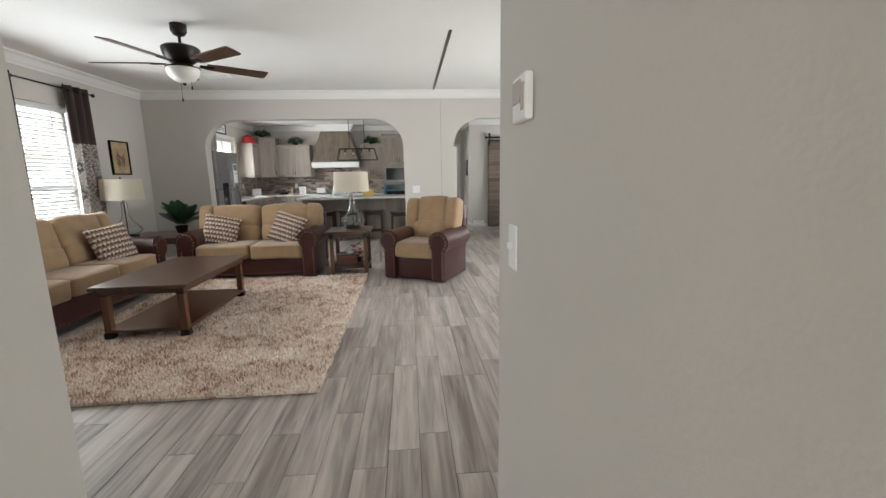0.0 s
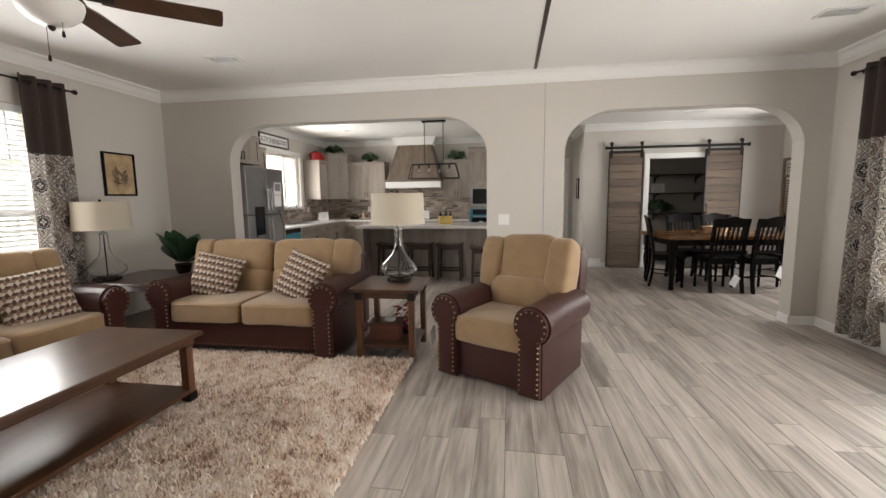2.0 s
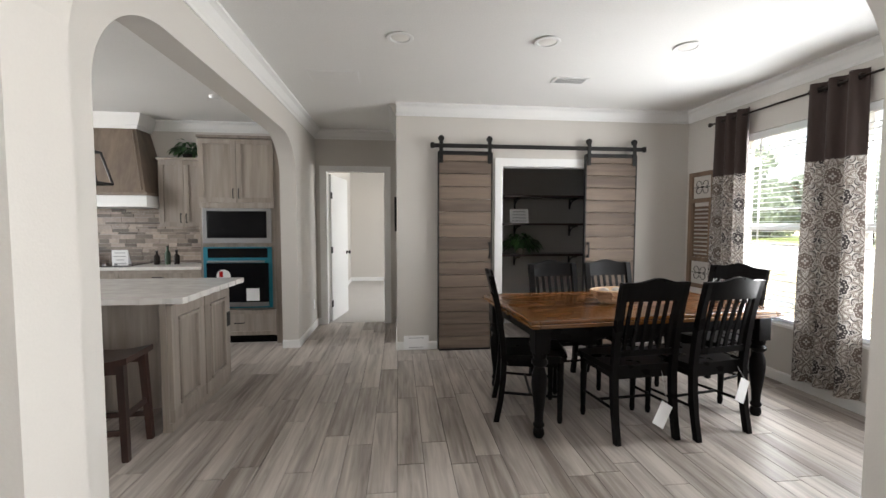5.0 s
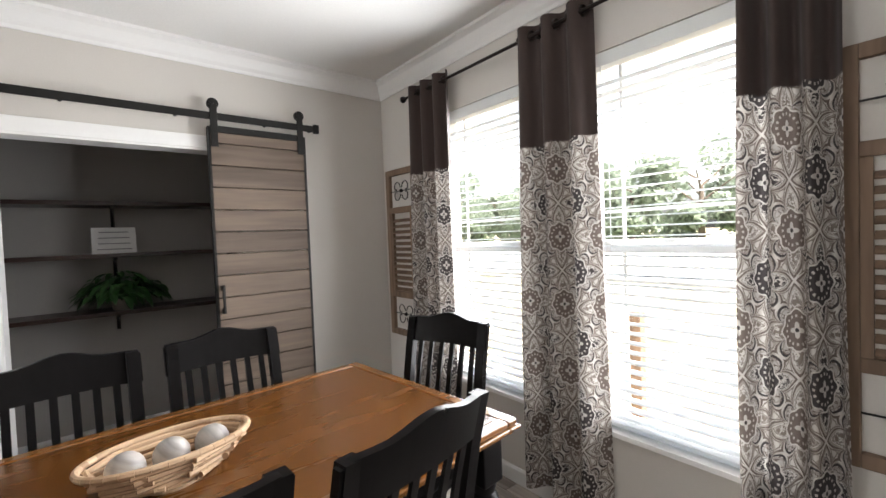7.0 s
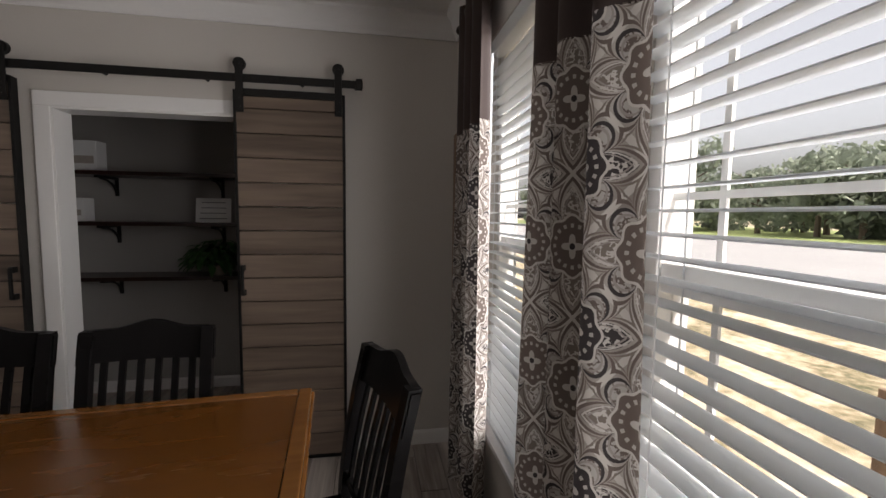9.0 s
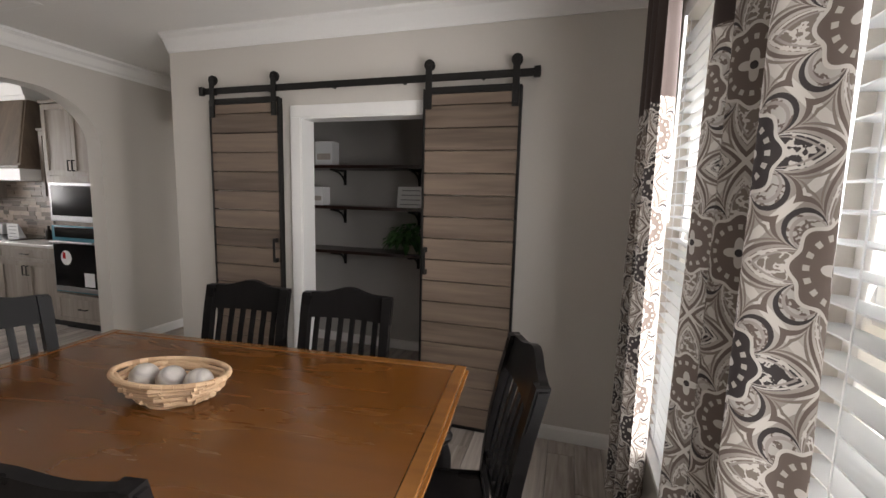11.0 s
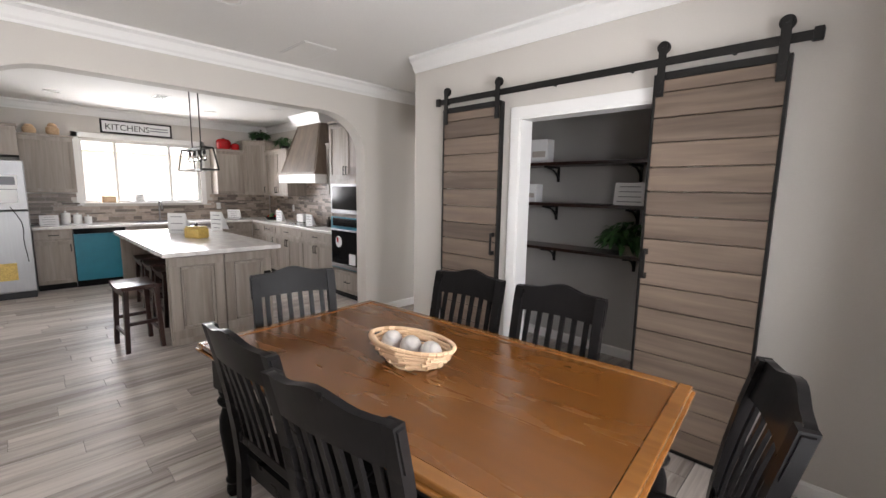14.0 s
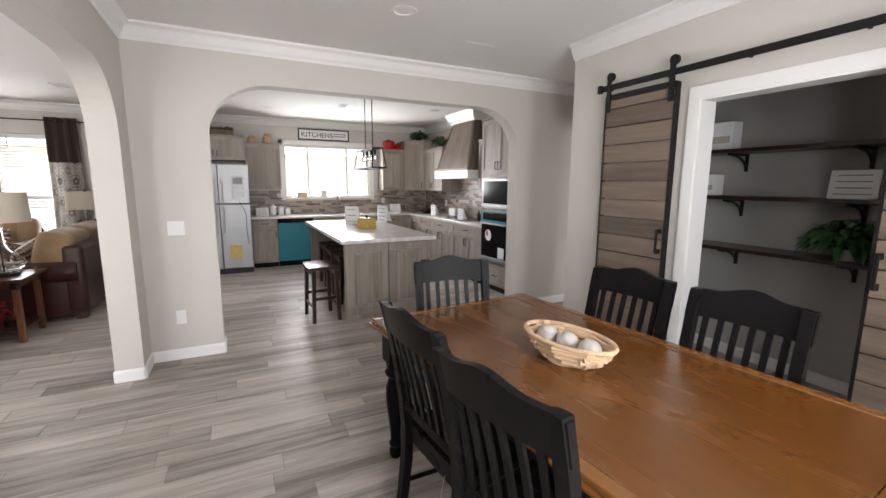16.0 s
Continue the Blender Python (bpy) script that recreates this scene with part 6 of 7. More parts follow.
def cabinet(m, w, d, z0, z1, kind, label, top=True, name="kitchen_cabinet"):
    """A cabinet that faces -y of m; its front stands at y = 0 and its left side at x = 0."""
    t = thing(name, label, "cabinet", "taupe kitchen cabinets", m)
    toe = 0.09 if kind.startswith("base") else 0.0
    part("body", B(0, w, 0.001, d, z0 + toe, z1), M_CAB, t, "taupe wood carcass")
    if toe:
        part("toe_kick", B(0, w, 0.06, d, z0, z0 + toe), M_BLACKP, t)
    if kind == "base":
        zd = z1 - 0.16
        shaker(t, 0, w, zd, z1, "h", name="drawer", fw=0.035)
        n = 2 if w > 0.5 else 1
        for i in range(n):
            shaker(t, w * i / n, w * (i + 1) / n, z0 + toe, zd, ("r" if i == 0 else "l") if n == 2 else "r")
    elif kind == "base_drawers":
        for i in range(3):
            a = z0 + toe + (z1 - z0 - toe) * i / 3
            shaker(t, 0, w, a, a + (z1 - z0 - toe) / 3, "h", name="drawer", fw=0.04)
    elif kind == "wall2":
        for i in range(2):
            shaker(t, w * i / 2, w * (i + 1) / 2, z0, z1, ("r" if i == 0 else "l") + "b")
    elif kind == "wall1":
        shaker(t, 0, w, z0, z1, "rb")
    elif kind == "wall1p":
        shaker(t, 0, w, z0, z1, "")
    if top and not toe:
        part("top_trim", B(-0.012, w + 0.012, -0.032, d, z1, z1 + 0.03, 0.006), M_CAB, t)
    return t


CT = 0.885
WEST = lambda y, x: pose(x, y, 0, 0, 0, 90)
NORTH = lambda x, y: pose(x, y, 0)
# west run: facing +x, units run along +y
cabinet(WEST(8.285, -2.72), 0.40, 0.598, 0, CT - 0.035, "base", "taupe base cabinet with drawer and door")
cabinet(WEST(9.295, -2.72), 1.10, 0.598, 0, CT - 0.035, "base", "taupe sink base cabinet with two doors")
cabinet(WEST(10.395, -2.72), 0.76, 0.598, 0, CT - 0.035, "base", "taupe base cabinet in the kitchen corner")
cabinet(WEST(8.25, -2.99), 0.56, 0.328, 1.35, 2.12, "wall1p", "taupe upper cabinet beside the kitchen window")
cabinet(WEST(7.375, -2.74), 0.87, 0.578, 1.83, 2.20, "wall2", "taupe cabinet above the refrigerator")
cabinet(WEST(10.70, -2.99), 0.46, 0.328, 1.34, 2.10, "wall1p", "taupe upper cabinet in the kitchen corner")
# north run: facing -y
for _x, _w, _k in ((-2.70, 0.46, "base_drawers"), (-2.24, 0.44, "base"), (-1.80, 0.92, "base"), (-0.88, 0.90, "base")):
    cabinet(NORTH(_x, 11.18), _w, 0.598, 0, CT - 0.035, _k, "taupe base cabinet below the cooktop counter")
cabinet(NORTH(-2.66, 11.45), 0.84, 0.328, 1.33, 2.10, "wall2", "taupe two-door upper cabinet")
cabinet(NORTH(-0.54, 11.45), 0.55, 0.328, 1.33, 2.10, "wall2", "taupe upper cabinet beside the hood")
# angled corner cabinet, a little taller
_t = thing("corner_cabinet", "tall angled taupe corner cabinet", "cabinet", "taupe kitchen cabinets", pose(0, 0, 0))
part("body", prism([(-3.318, 11.17), (-2.99, 11.17), (-2.67, 11.45), (-2.67, 11.778), (-3.318, 11.778)], 1.33, 2.28, "z"), M_CAB, _t)
_m = pose(-2.99, 11.17, 0, 0, 0, math.degrees(math.atan2(0.28, 0.32)))
_d = shaker(_t, 0, math.hypot(0.28, 0.32), 1.33, 2.28, "rb")
_d.matrix_local = _m
part("top_trim", prism([(-3.318, 11.16), (-2.98, 11.15), (-2.65, 11.44), (-2.65, 11.778), (-3.318, 11.778)], 2.28, 2.31, "z"), M_CAB, _t)

# counters
_t = thing("counter_west", "pale veined countertop along the window wall", "countertop", "", pose(0, 0, 0))
part("worktop", B(-3.318, -2.68, 8.28, 11.145, CT - 0.035, CT, 0.006), M_QUARTZ, _t)
_t = thing("counter_north", "pale veined countertop along the cooking wall", "countertop", "", pose(0, 0, 0))
part("worktop", B(-3.318, 0.024, 11.147, 11.778, CT - 0.035, CT, 0.006), M_QUARTZ, _t)


def mosaic(name, label, axis, d0, a0, a1, z0, z1, seed, skip=None):
    """Stacked stone strips of uneven length and depth on a wall; axis is the way the wall runs."""
    rng = random.Random(seed)
    vs, fs = [], []
    z = z0
    while z < z1 - 0.01:
        h = min(rng.choice((0.028, 0.042, 0.055)), z1 - z)
        a = a0
        while a < a1 - 0.01:
            l = min(rng.uniform(0.07, 0.22), a1 - a)
            dep = rng.uniform(0.008, 0.017)
            if not (skip and skip[0] < a + l / 2 < skip[1] and z + h > skip[2]):
                k = len(vs)
                q = []
                for zz in (z + 0.001, z + h - 0.001):
                    for aa in (a + 0.001, a + l - 0.001):
                        for dd in (0.0, dep):
                            q.append((aa, d0 - dd, zz) if axis == "x" else (d0 + dd, aa, zz))
                vs += q
                fs += [[k + i for i in f] for f in ((1, 3, 7, 5), (0, 1, 5, 4), (2, 6, 7, 3), (4, 5, 7, 6), (0, 2, 3, 1))]
            a += l
        z += h
    me = bpy.data.meshes.new(name)
    me.from_pydata(vs, [], fs)
    me.materials.append(M_STONE)
    return tagged(new(name, me), label, "backsplash", "", "structure")


mosaic("backsplash", "brown and grey stone strip backsplash", "x", KN_Y, -3.30, 0.024, CT + 0.002, 1.33, 1)
mosaic("backsplash", "brown and grey stone strip backsplash", "x", KN_Y, -1.80, -0.55, 1.33, 1.68, 3)
mosaic("backsplash", "brown and grey stone strip backsplash", "y", W_X, 8.29, 11.75, CT + 0.002, 1.34, 2, (8.82, 10.61, 1.15))


def refrigerator():
    t = thing("refrigerator", "stainless four-door refrigerator with ice dispenser", "refrigerator", "", WEST(7.385, -2.43))
    w, h = 0.885, 1.755
    part("body", B(0.004, w - 0.004, 0.03, 0.86, 0.03, h - 0.01, 0.006), M_DKSTEEL, t, "dark grey cabinet sides")
    for x0, x1 in ((0, w / 2 - 0.003), (w / 2 + 0.003, w)):
        for z0, z1 in ((0.09, 1.125), (1.135, h)):
            d = part("door", B(x0, x1, -0.03, 0.03, z0, z1, 0.012), M_STEEL, t, "brushed stainless door")
            xh = w / 2 + (-0.05 if x0 == 0 else 0.05)
            a, b = (z1 - 0.46, z1 - 0.03) if z0 < 0.5 else (z0 + 0.03, z0 + 0.36)
            bm = bmesh.new()
            tube(bm, (xh, -0.075, a), (xh, -0.075, b), 0.011, seg=10)
            for z in (a + 0.03, b - 0.03):
                tube(bm, (xh, -0.075, z), (xh, -0.025, z), 0.008, seg=8)
            part("handle", bm, M_STEEL, d, "tubular steel handle", True)
    disp = part("dispenser", B(0.16, 0.37, -0.036, -0.028, 0.84, 1.24, 0.004), M_BLKGLASS, t, "black ice dispenser")
    part("dispenser_tray", B(0.18, 0.35, -0.05, -0.033, 0.845, 0.865, 0.003), M_STEEL, disp)
    part("toe_grille", B(0.01, w - 0.01, 0.0, 0.05, 0.0, 0.085), M_DKSTEEL, t)
    part("notice", B(0.63, 0.81, -0.0325, -0.0305, 1.40, 1.57), M_PAPER, t, "printed notice taped to the door")
    part("notice_print", B(0.65, 0.79, -0.0332, -0.0324, 1.45, 1.55), M_INK, t)
    part("notice", B(0.63, 0.80, -0.0325, -0.0305, 1.23, 1.39), M_PAPER, t, "printed notice taped to the door")
    bm = bmesh.new()
    pts = [(0.80, -0.036, 1.18 - 0.10 * i) for i in range(8)]
    pts = [(0.72 + 0.10 * min(1.0, i * 0.4) + 0.012 * math.sin(i * 1.1), -0.037, p[2]) for i, p in enumerate(pts)]
    for p, q in zip(pts, pts[1:]):
        tube(bm, p, q, 0.0045, seg=8)
    part("power_cord", bm, M_BLACKP, t, "dark power cord taped to the door", True)
    part("energy_label", B(0.55, 0.72, -0.0325, -0.0305, 0.25, 0.47), M_YELLOW, t, "yellow energy label")


refrigerator()
_t = thing("dishwasher", "dishwasher still wrapped in blue protective film", "dishwasher", "", WEST(8.69, -2.72))
part("body", B(0.003, 0.597, 0.03, 0.58, 0.09, CT - 0.037), M_DKSTEEL, _t)
part("door", B(0.003, 0.597, -0.02, 0.03, 0.10, 0.77, 0.008), M_FILM, _t, "door covered with blue film")
part("control_strip", B(0.003, 0.597, -0.02, 0.03, 0.772, CT - 0.037, 0.004), M_BLKGLASS, _t, "black control strip")
part("toe_panel", B(0.003, 0.597, 0.05, 0.08, 0.0, 0.09), M_BLACKP, _t)


def hood():
    t = thing("range_hood", "tapered brown wooden range hood with a white band", "range hood", "", pose(-1.165, KN_Y - 0.002, 0))
    hw = 0.59

    def frustum(z0, z1, w0, w1, d0, d1):
        bm = bmesh.new()
        a = [bm.verts.new(p) for p in ((-w0, -d0, z0), (w0, -d0, z0), (w0, 0, z0), (-w0, 0, z0))]
        b = [bm.verts.new(p) for p in ((-w1, -d1, z1), (w1, -d1, z1), (w1, 0, z1), (-w1, 0, z1))]
        bm.faces.new(a)
        bm.faces.new(b)
        for i in range(4):
            bm.faces.new((a[i], a[(i + 1) % 4], b[(i + 1) % 4], b[i]))
        return bm
    part("lower_band", B(-hw, hw, -0.52, 0, 1.55, 1.68, 0.004), M_TRIM, t, "white lower band")
    part("ledge", B(-hw - 0.02, hw + 0.02, -0.54, 0, 1.68, 1.715, 0.006), M_HOOD, t)
    part("taper", frustum(1.715, 2.46, hw - 0.02, 0.37, 0.50, 0.28), M_HOOD, t, "tapered brown wood panels")
    for s in (-1, 1):
        bm = bmesh.new()
        tube(bm, (s * (hw - 0.06), -0.492, 1.74), (s * 0.34, -0.287, 2.44), 0.012, seg=6)
        part("face_batten", bm, M_HOOD, t)
    part("top_crown", frustum(2.50, H, 0.42, 0.48, 0.33, 0.39), M_TRIM, t, "white crown at the ceiling")
    part("crown_step", frustum(2.46, 2.50, 0.39, 0.405, 0.30, 0.315), M_TRIM, t, "white crown step")
    part("filter", B(-0.38, 0.38, -0.45, -0.08, 1.556, 1.566), M_STEEL, t)


hood()


def oven_tower():
    t = thing("oven_cabinet", "tall taupe oven cabinet with drawer and upper doors", "cabinet", "", NORTH(0.028, 11.16))
    w = 0.80
    part("side_panel", B(0, 0.02, 0.0, 0.618, 0.09, 2.31), M_CAB, t)
    part("side_panel", B(w - 0.02, w, 0.0, 0.618, 0.09, 2.31), M_CAB, t)
    part("body", B(0.02, w - 0.02, 0.02, 0.618, 0.09, 2.31), M_CAB, t)
    part("toe_kick", B(0, w, 0.06, 0.618, 0, 0.09), M_BLACKP, t)
    shaker(t, 0.0, w, 0.10, 0.39, "h", name="drawer", fw=0.045)
    shaker(t, 0.0, w / 2, 1.60, 2.30, "rb")
    shaker(t, w / 2, w, 1.60, 2.30, "lb")
    part("face_rail", B(0, w, -0.018, 0.0, 1.54, 1.598), M_CAB, t)
    part("top_trim", B(-0.012, w, -0.03, 0.618, 2.31, 2.34, 0.006), M_CAB, t)
    o = thing("wall_oven", "black glass wall oven edged with blue film", "oven", "", pose(0.06, 11.155, 0.06))
    part("oven_frame", B(0.0, 0.735, -0.022, 0.0, 0.355, 1.045, 0.004), M_FILM, o, "blue film still on the frame")
    d = part("oven_door", B(0.04, 0.70, -0.045, -0.02, 0.385, 0.865, 0.005), M_BLKGLASS, o, "black glass door")
    part("door_trim", B(0.04, 0.70, -0.047, -0.03, 0.375, 0.425, 0.003), M_STEEL, d)
    part("handle", T((0.07, -0.085, 0.885), (0.67, -0.085, 0.885), 0.012), M_STEEL, d, "steel bar handle", True)
    for x in (0.09, 0.65):
        part("handle_post", T((x, -0.085, 0.885), (x, -0.022, 0.885), 0.009, seg=8), M_STEEL, d)
    part("control_panel", B(0.05, 0.69, -0.03, -0.02, 0.925, 1.03, 0.003), M_BLKGLASS, o, "black control panel")
    part("label_sheet", B(0.46, 0.60, -0.0465, -0.0445, 0.44, 0.58), M_PAPER, o, "white paper label")
    part("round_sticker", lathe([(0, 0), (0.075, 0), (0.075, 0.001), (0, 0.001)], 24), M_WHITEC, o, "round white and red sticker").matrix_local = Matrix.Translation((0.22, -0.046, 0.72)) @ Matrix.Rotation(radians(90), 4, "X")
    part("sticker_patch", B(0.175, 0.215, -0.0485, -0.0465, 0.71, 0.775, 0.0), M_RED, o)
    mw = thing("microwave", "built-in stainless microwave with black glass door", "microwave", "", pose(0.06, 11.155, 0.08))
    part("trim_frame", B(0.0, 0.735, -0.02, 0.0, 1.065, 1.455, 0.004), M_STEEL, mw, "stainless trim frame")
    part("door", B(0.05, 0.685, -0.035, -0.018, 1.125, 1.425, 0.005), M_BLKGLASS, mw, "black glass door")


oven_tower()
solid("trim", B(0.83, DIV0, 11.16, KN_Y, 0.0, 2.34), M_CAB, "taupe filler panel beside the oven cabinet", "cabinet trim")
_t = thing("cooktop", "black glass cooktop set into the counter", "cooktop", "", pose(-1.165, 11.47, CT))
part("glass_plate", B(-0.38, 0.38, -0.25, 0.25, 0, 0.008, 0.003), M_BLKGLASS, _t)
for _x in (-0.24, -0.12, 0.0, 0.12, 0.24):
    part("knob", lathe([(0, 0.008), (0.018, 0.008), (0.016, 0.03), (0, 0.031)], 14, at=(_x, -0.21, 0)), M_STEEL, _t, "", True)
_t = thing("faucet", "arched chrome kitchen faucet below the window", "faucet", "", pose(-3.22, 9.85, CT))
_bm = bmesh.new()
tube(_bm, (0, 0, 0), (0, 0, 0.03), 0.026, seg=16)
_pts = [(0, 0, 0.03), (0, 0, 0.25)] + [(0.09 - 0.09 * math.cos(a), 0, 0.25 + 0.09 * math.sin(a)) for a in [math.pi * k / 8 for k in range(1, 9)]] + [(0.18, 0, 0.20)]
for _p, _q in zip(_pts, _pts[1:]):
    tube(_bm, _p, _q, 0.011, seg=10)
part("spout", _bm, M_STEEL, _t, "", True)
part("lever", T((0, 0.02, 0.06), (0.0, 0.09, 0.09), 0.007, seg=8), M_STEEL, _t)
_t = thing("sink", "stainless kitchen sink set into the counter", "sink", "", pose(-2.99, 9.85, CT))
for _q in ((-0.22, 0.22, -0.36, -0.34), (-0.22, 0.22, 0.34, 0.36), (-0.22, -0.20, -0.34, 0.34), (0.20, 0.22, -0.34, 0.34)):
    part("rim", B(_q[0], _q[1], _q[2], _q[3], 0, 0.006, 0.002), M_STEEL, _t)
# Flat dark plate; its colour stands in for the shaded hollow of the sink.
part("dark_basin_plate", B(-0.20, 0.20, -0.34, 0.34, 0.0005, 0.002), M_DKSTEEL, _t)

# island
_t = thing("kitchen_island", "taupe wood kitchen island with framed end panels", "kitchen island", "", pose(0, 0, 0))
IZ = 0.89
part("body", B(-1.50, 0.70, 9.45, 9.99, 0.0, IZ - 0.04), M_CAB, _t, "taupe wood body")
part("end_panel", B(0.70, 0.74, 9.05, 10.0, 0.0, IZ - 0.04, 0.003), M_CAB, _t, "taupe end panel")
part("end_panel", B(-1.54, -1.50, 9.05, 10.0, 0.0, IZ - 0.04, 0.003), M_CAB, _t, "taupe end panel")
for _a, _b in ((9.06, 9.52), (9.53, 9.99)):
    _d = part("framed_panel", B(0.748, 0.756, _a + 0.084, _b - 0.084, 0.144, IZ - 0.144), M_CAB, _t)
    for _n, _q in (("rail", (_a + 0.002, _b - 0.002, 0.062, 0.145)), ("rail", (_a + 0.002, _b - 0.002, IZ - 0.145, IZ - 0.062)), ("stile", (_a + 0.002, _a + 0.085, 0.1452, IZ - 0.1452)), ("stile", (_b - 0.085, _b - 0.002, 0.1452, IZ - 0.1452))):
        part(_n, B(0.7405, 0.768, *_q, 0.002), M_CAB, _d)
    for _q in ((_a + 0.09, _b - 0.09, 0.15, 0.175), (_a + 0.09, _b - 0.09, IZ - 0.175, IZ - 0.15), (_a + 0.09, _a + 0.115, 0.175, IZ - 0.175), (_b - 0.115, _b - 0.09, 0.175, IZ - 0.175)):
        part("panel_moulding", B(0.75, 0.778, *_q, 0.008), M_CAB, _d)
part("base_trim", B(0.74, 0.758, 9.05, 10.0, 0, 0.06, 0.003), M_CAB, _t)
part("outlet", B(0.766, 0.776, 9.905, 9.975, 0.49, 0.61, 0.003), M_BLACKP, _t, "black outlet")
_t = thing("island_worktop", "pale veined island worktop with a wavy edge", "countertop", "", pose(0, 0, 0))
_rng = random.Random(6)
_n = 40
_out = []
for _i in range(_n):
    _out.append((-1.60 + 2.47 * _i / _n, 8.995 + 0.006 * math.sin(_i * 1.7) + _rng.uniform(-.004, .004)))
for _i in range(20):
    _out.append((0.87 + 0.006 * math.sin(_i * 2.1) + _rng.uniform(-.004, .004), 8.995 + 1.055 * _i / 20))
for _i in range(_n):
    _out.append((0.87 - 2.47 * _i / _n, 10.05))
for _i in range(20):
    _out.append((-1.60, 10.05 - 1.055 * _i / 20))
part("slab", prism(_out, IZ - 0.04, IZ, "z"), M_QUARTZ, _t)


def stool(m):
    t = thing("counter_stool", "dark espresso wooden saddle-seat counter stool", "stool", "stools at the island", m)
    h = 0.60
    bm = bmesh.new()
    n = 10
    top, bot = [], []
    for i in range(n + 1):
        u = -1 + 2 * i / n
        z = h - 0.028 + 0.028 * u * u
        top.append([bm.verts.new((u * 0.21, y, z)) for y in (-0.15, 0.15)])
        bot.append([bm.verts.new((u * 0.21, y, z - 0.035)) for y in (-0.15, 0.15)])
    for i in range(n):
        bm.faces.new((top[i][0], top[i + 1][0], top[i + 1][1], top[i][1]))
        bm.faces.new((bot[i][0], bot[i][1], bot[i + 1][1], bot[i + 1][0]))
        for k in (0, 1):
            bm.faces.new((top[i][k], bot[i][k], bot[i + 1][k], top[i + 1][k]))
    for i in (0, n):
        bm.faces.new((top[i][0], top[i][1], bot[i][1], bot[i][0]))
    part("seat", bm, M_STOOLW, t, "curved saddle seat", True)
    for sx in (-1, 1):
        for sy in (-1, 1):
            bm = bmesh.new()
            a, b = (sx * 0.185, sy * 0.135, 0), (sx * 0.165, sy * 0.115, h - 0.04)
            va = [bm.verts.new((a[0] + dx * 0.017, a[1] + dy * 0.017, a[2])) for dx, dy in ((-1, -1), (1, -1), (1, 1), (-1, 1))]
            vb = [bm.verts.new((b[0] + dx * 0.02, b[1] + dy * 0.02, b[2])) for dx, dy in ((-1, -1), (1, -1), (1, 1), (-1, 1))]
            bm.faces.new(va)
            bm.faces.new(vb)
            for i in range(4):
                bm.faces.new((va[i], va[(i + 1) % 4], vb[(i + 1) % 4], vb[i]))
            part("leg", bm, M_STOOLW, t, "splayed square leg")
    for s in (-1, 1):
        part("stretcher", B(-0.175, 0.175, s * 0.13 - 0.009, s * 0.13 + 0.009, 0.15, 0.18), M_STOOLW, t)
        part("stretcher", B(s * 0.175 - 0.009, s * 0.175 + 0.009, -0.125, 0.125, 0.24, 0.27), M_STOOLW, t)
    for s in (-1, 1):
        part("seat_rail", B(-0.165, 0.165, s * 0.118 - 0.009, s * 0.118 + 0.009, h - 0.10, h - 0.05), M_STOOLW, t)
    return t


_s = stool(pose(0.48, 8.85, 0, 0, 0, 4))
for _x in (-0.10, -0.60, -1.10):
    copy_thing(_s, pose(_x, 9.285, 0))

# pendant
_t = thing("island_pendant", "black open-frame rectangular pendant light over the island", "pendant light", "", pose(-0.42, 9.68, 0))
part("canopy", B(-0.20, 0.20, -0.055, 0.055, H - 0.025, H, 0.004), M_BLACKM, _t)
for _x in (-0.16, 0.16):
    part("rod", T((_x, 0, H - 0.02), (_x, 0, 1.90), 0.006, seg=8), M_BLACKM, _t)
_bm = bmesh.new()
_c = [(-0.37, -0.06, 1.90), (0.37, -0.06, 1.90), (0.37, 0.06, 1.90), (-0.37, 0.06, 1.90)]
_d = [(-0.43, -0.09, 1.66), (0.43, -0.09, 1.66), (0.43, 0.09, 1.66), (-0.43, 0.09, 1.66)]
for _i in range(4):
    for _p, _q in ((_c[_i], _c[(_i + 1) % 4]), (_d[_i], _d[(_i + 1) % 4]), (_c[_i], _d[_i])):
        tube(_bm, _p, _q, 0.009, seg=6)
part("cage", _bm, M_BLACKM, _t, "black square-bar cage")
part("lamp_bar", B(-0.37, 0.37, -0.014, 0.014, 1.885, 1.91), M_BLACKM, _t)
for _x in (-0.26, -0.09, 0.09, 0.26):
    part("socket", T((_x, 0, 1.885), (_x, 0, 1.83), 0.016), M_BLACKM, _t)
    part("bulb", lathe([(0, 1.755), (0.02, 1.765), (0.03, 1.79), (0.016, 1.825), (0, 1.83)], 14, at=(_x, 0, 0)), M_LAMPGLASS, _t, "clear bulb, unlit", True)


# wall sign with lettering
def lettering(name, text, size, m, material, parent):
    cu = bpy.data.curves.new(name, "FONT")
    cu.body, cu.size, cu.align_x, cu.extrude = text, size, "LEFT", 0.001
    tmp = bpy.data.objects.new(name, cu)
    scene.collection.objects.link(tmp)
    me = bpy.data.meshes.new_from_object(tmp)
    bpy.data.objects.remove(tmp)
    me.materials.append(material)
    ob = new(name, me)
    ob.parent = parent
    ob.matrix_local = m
    return ob


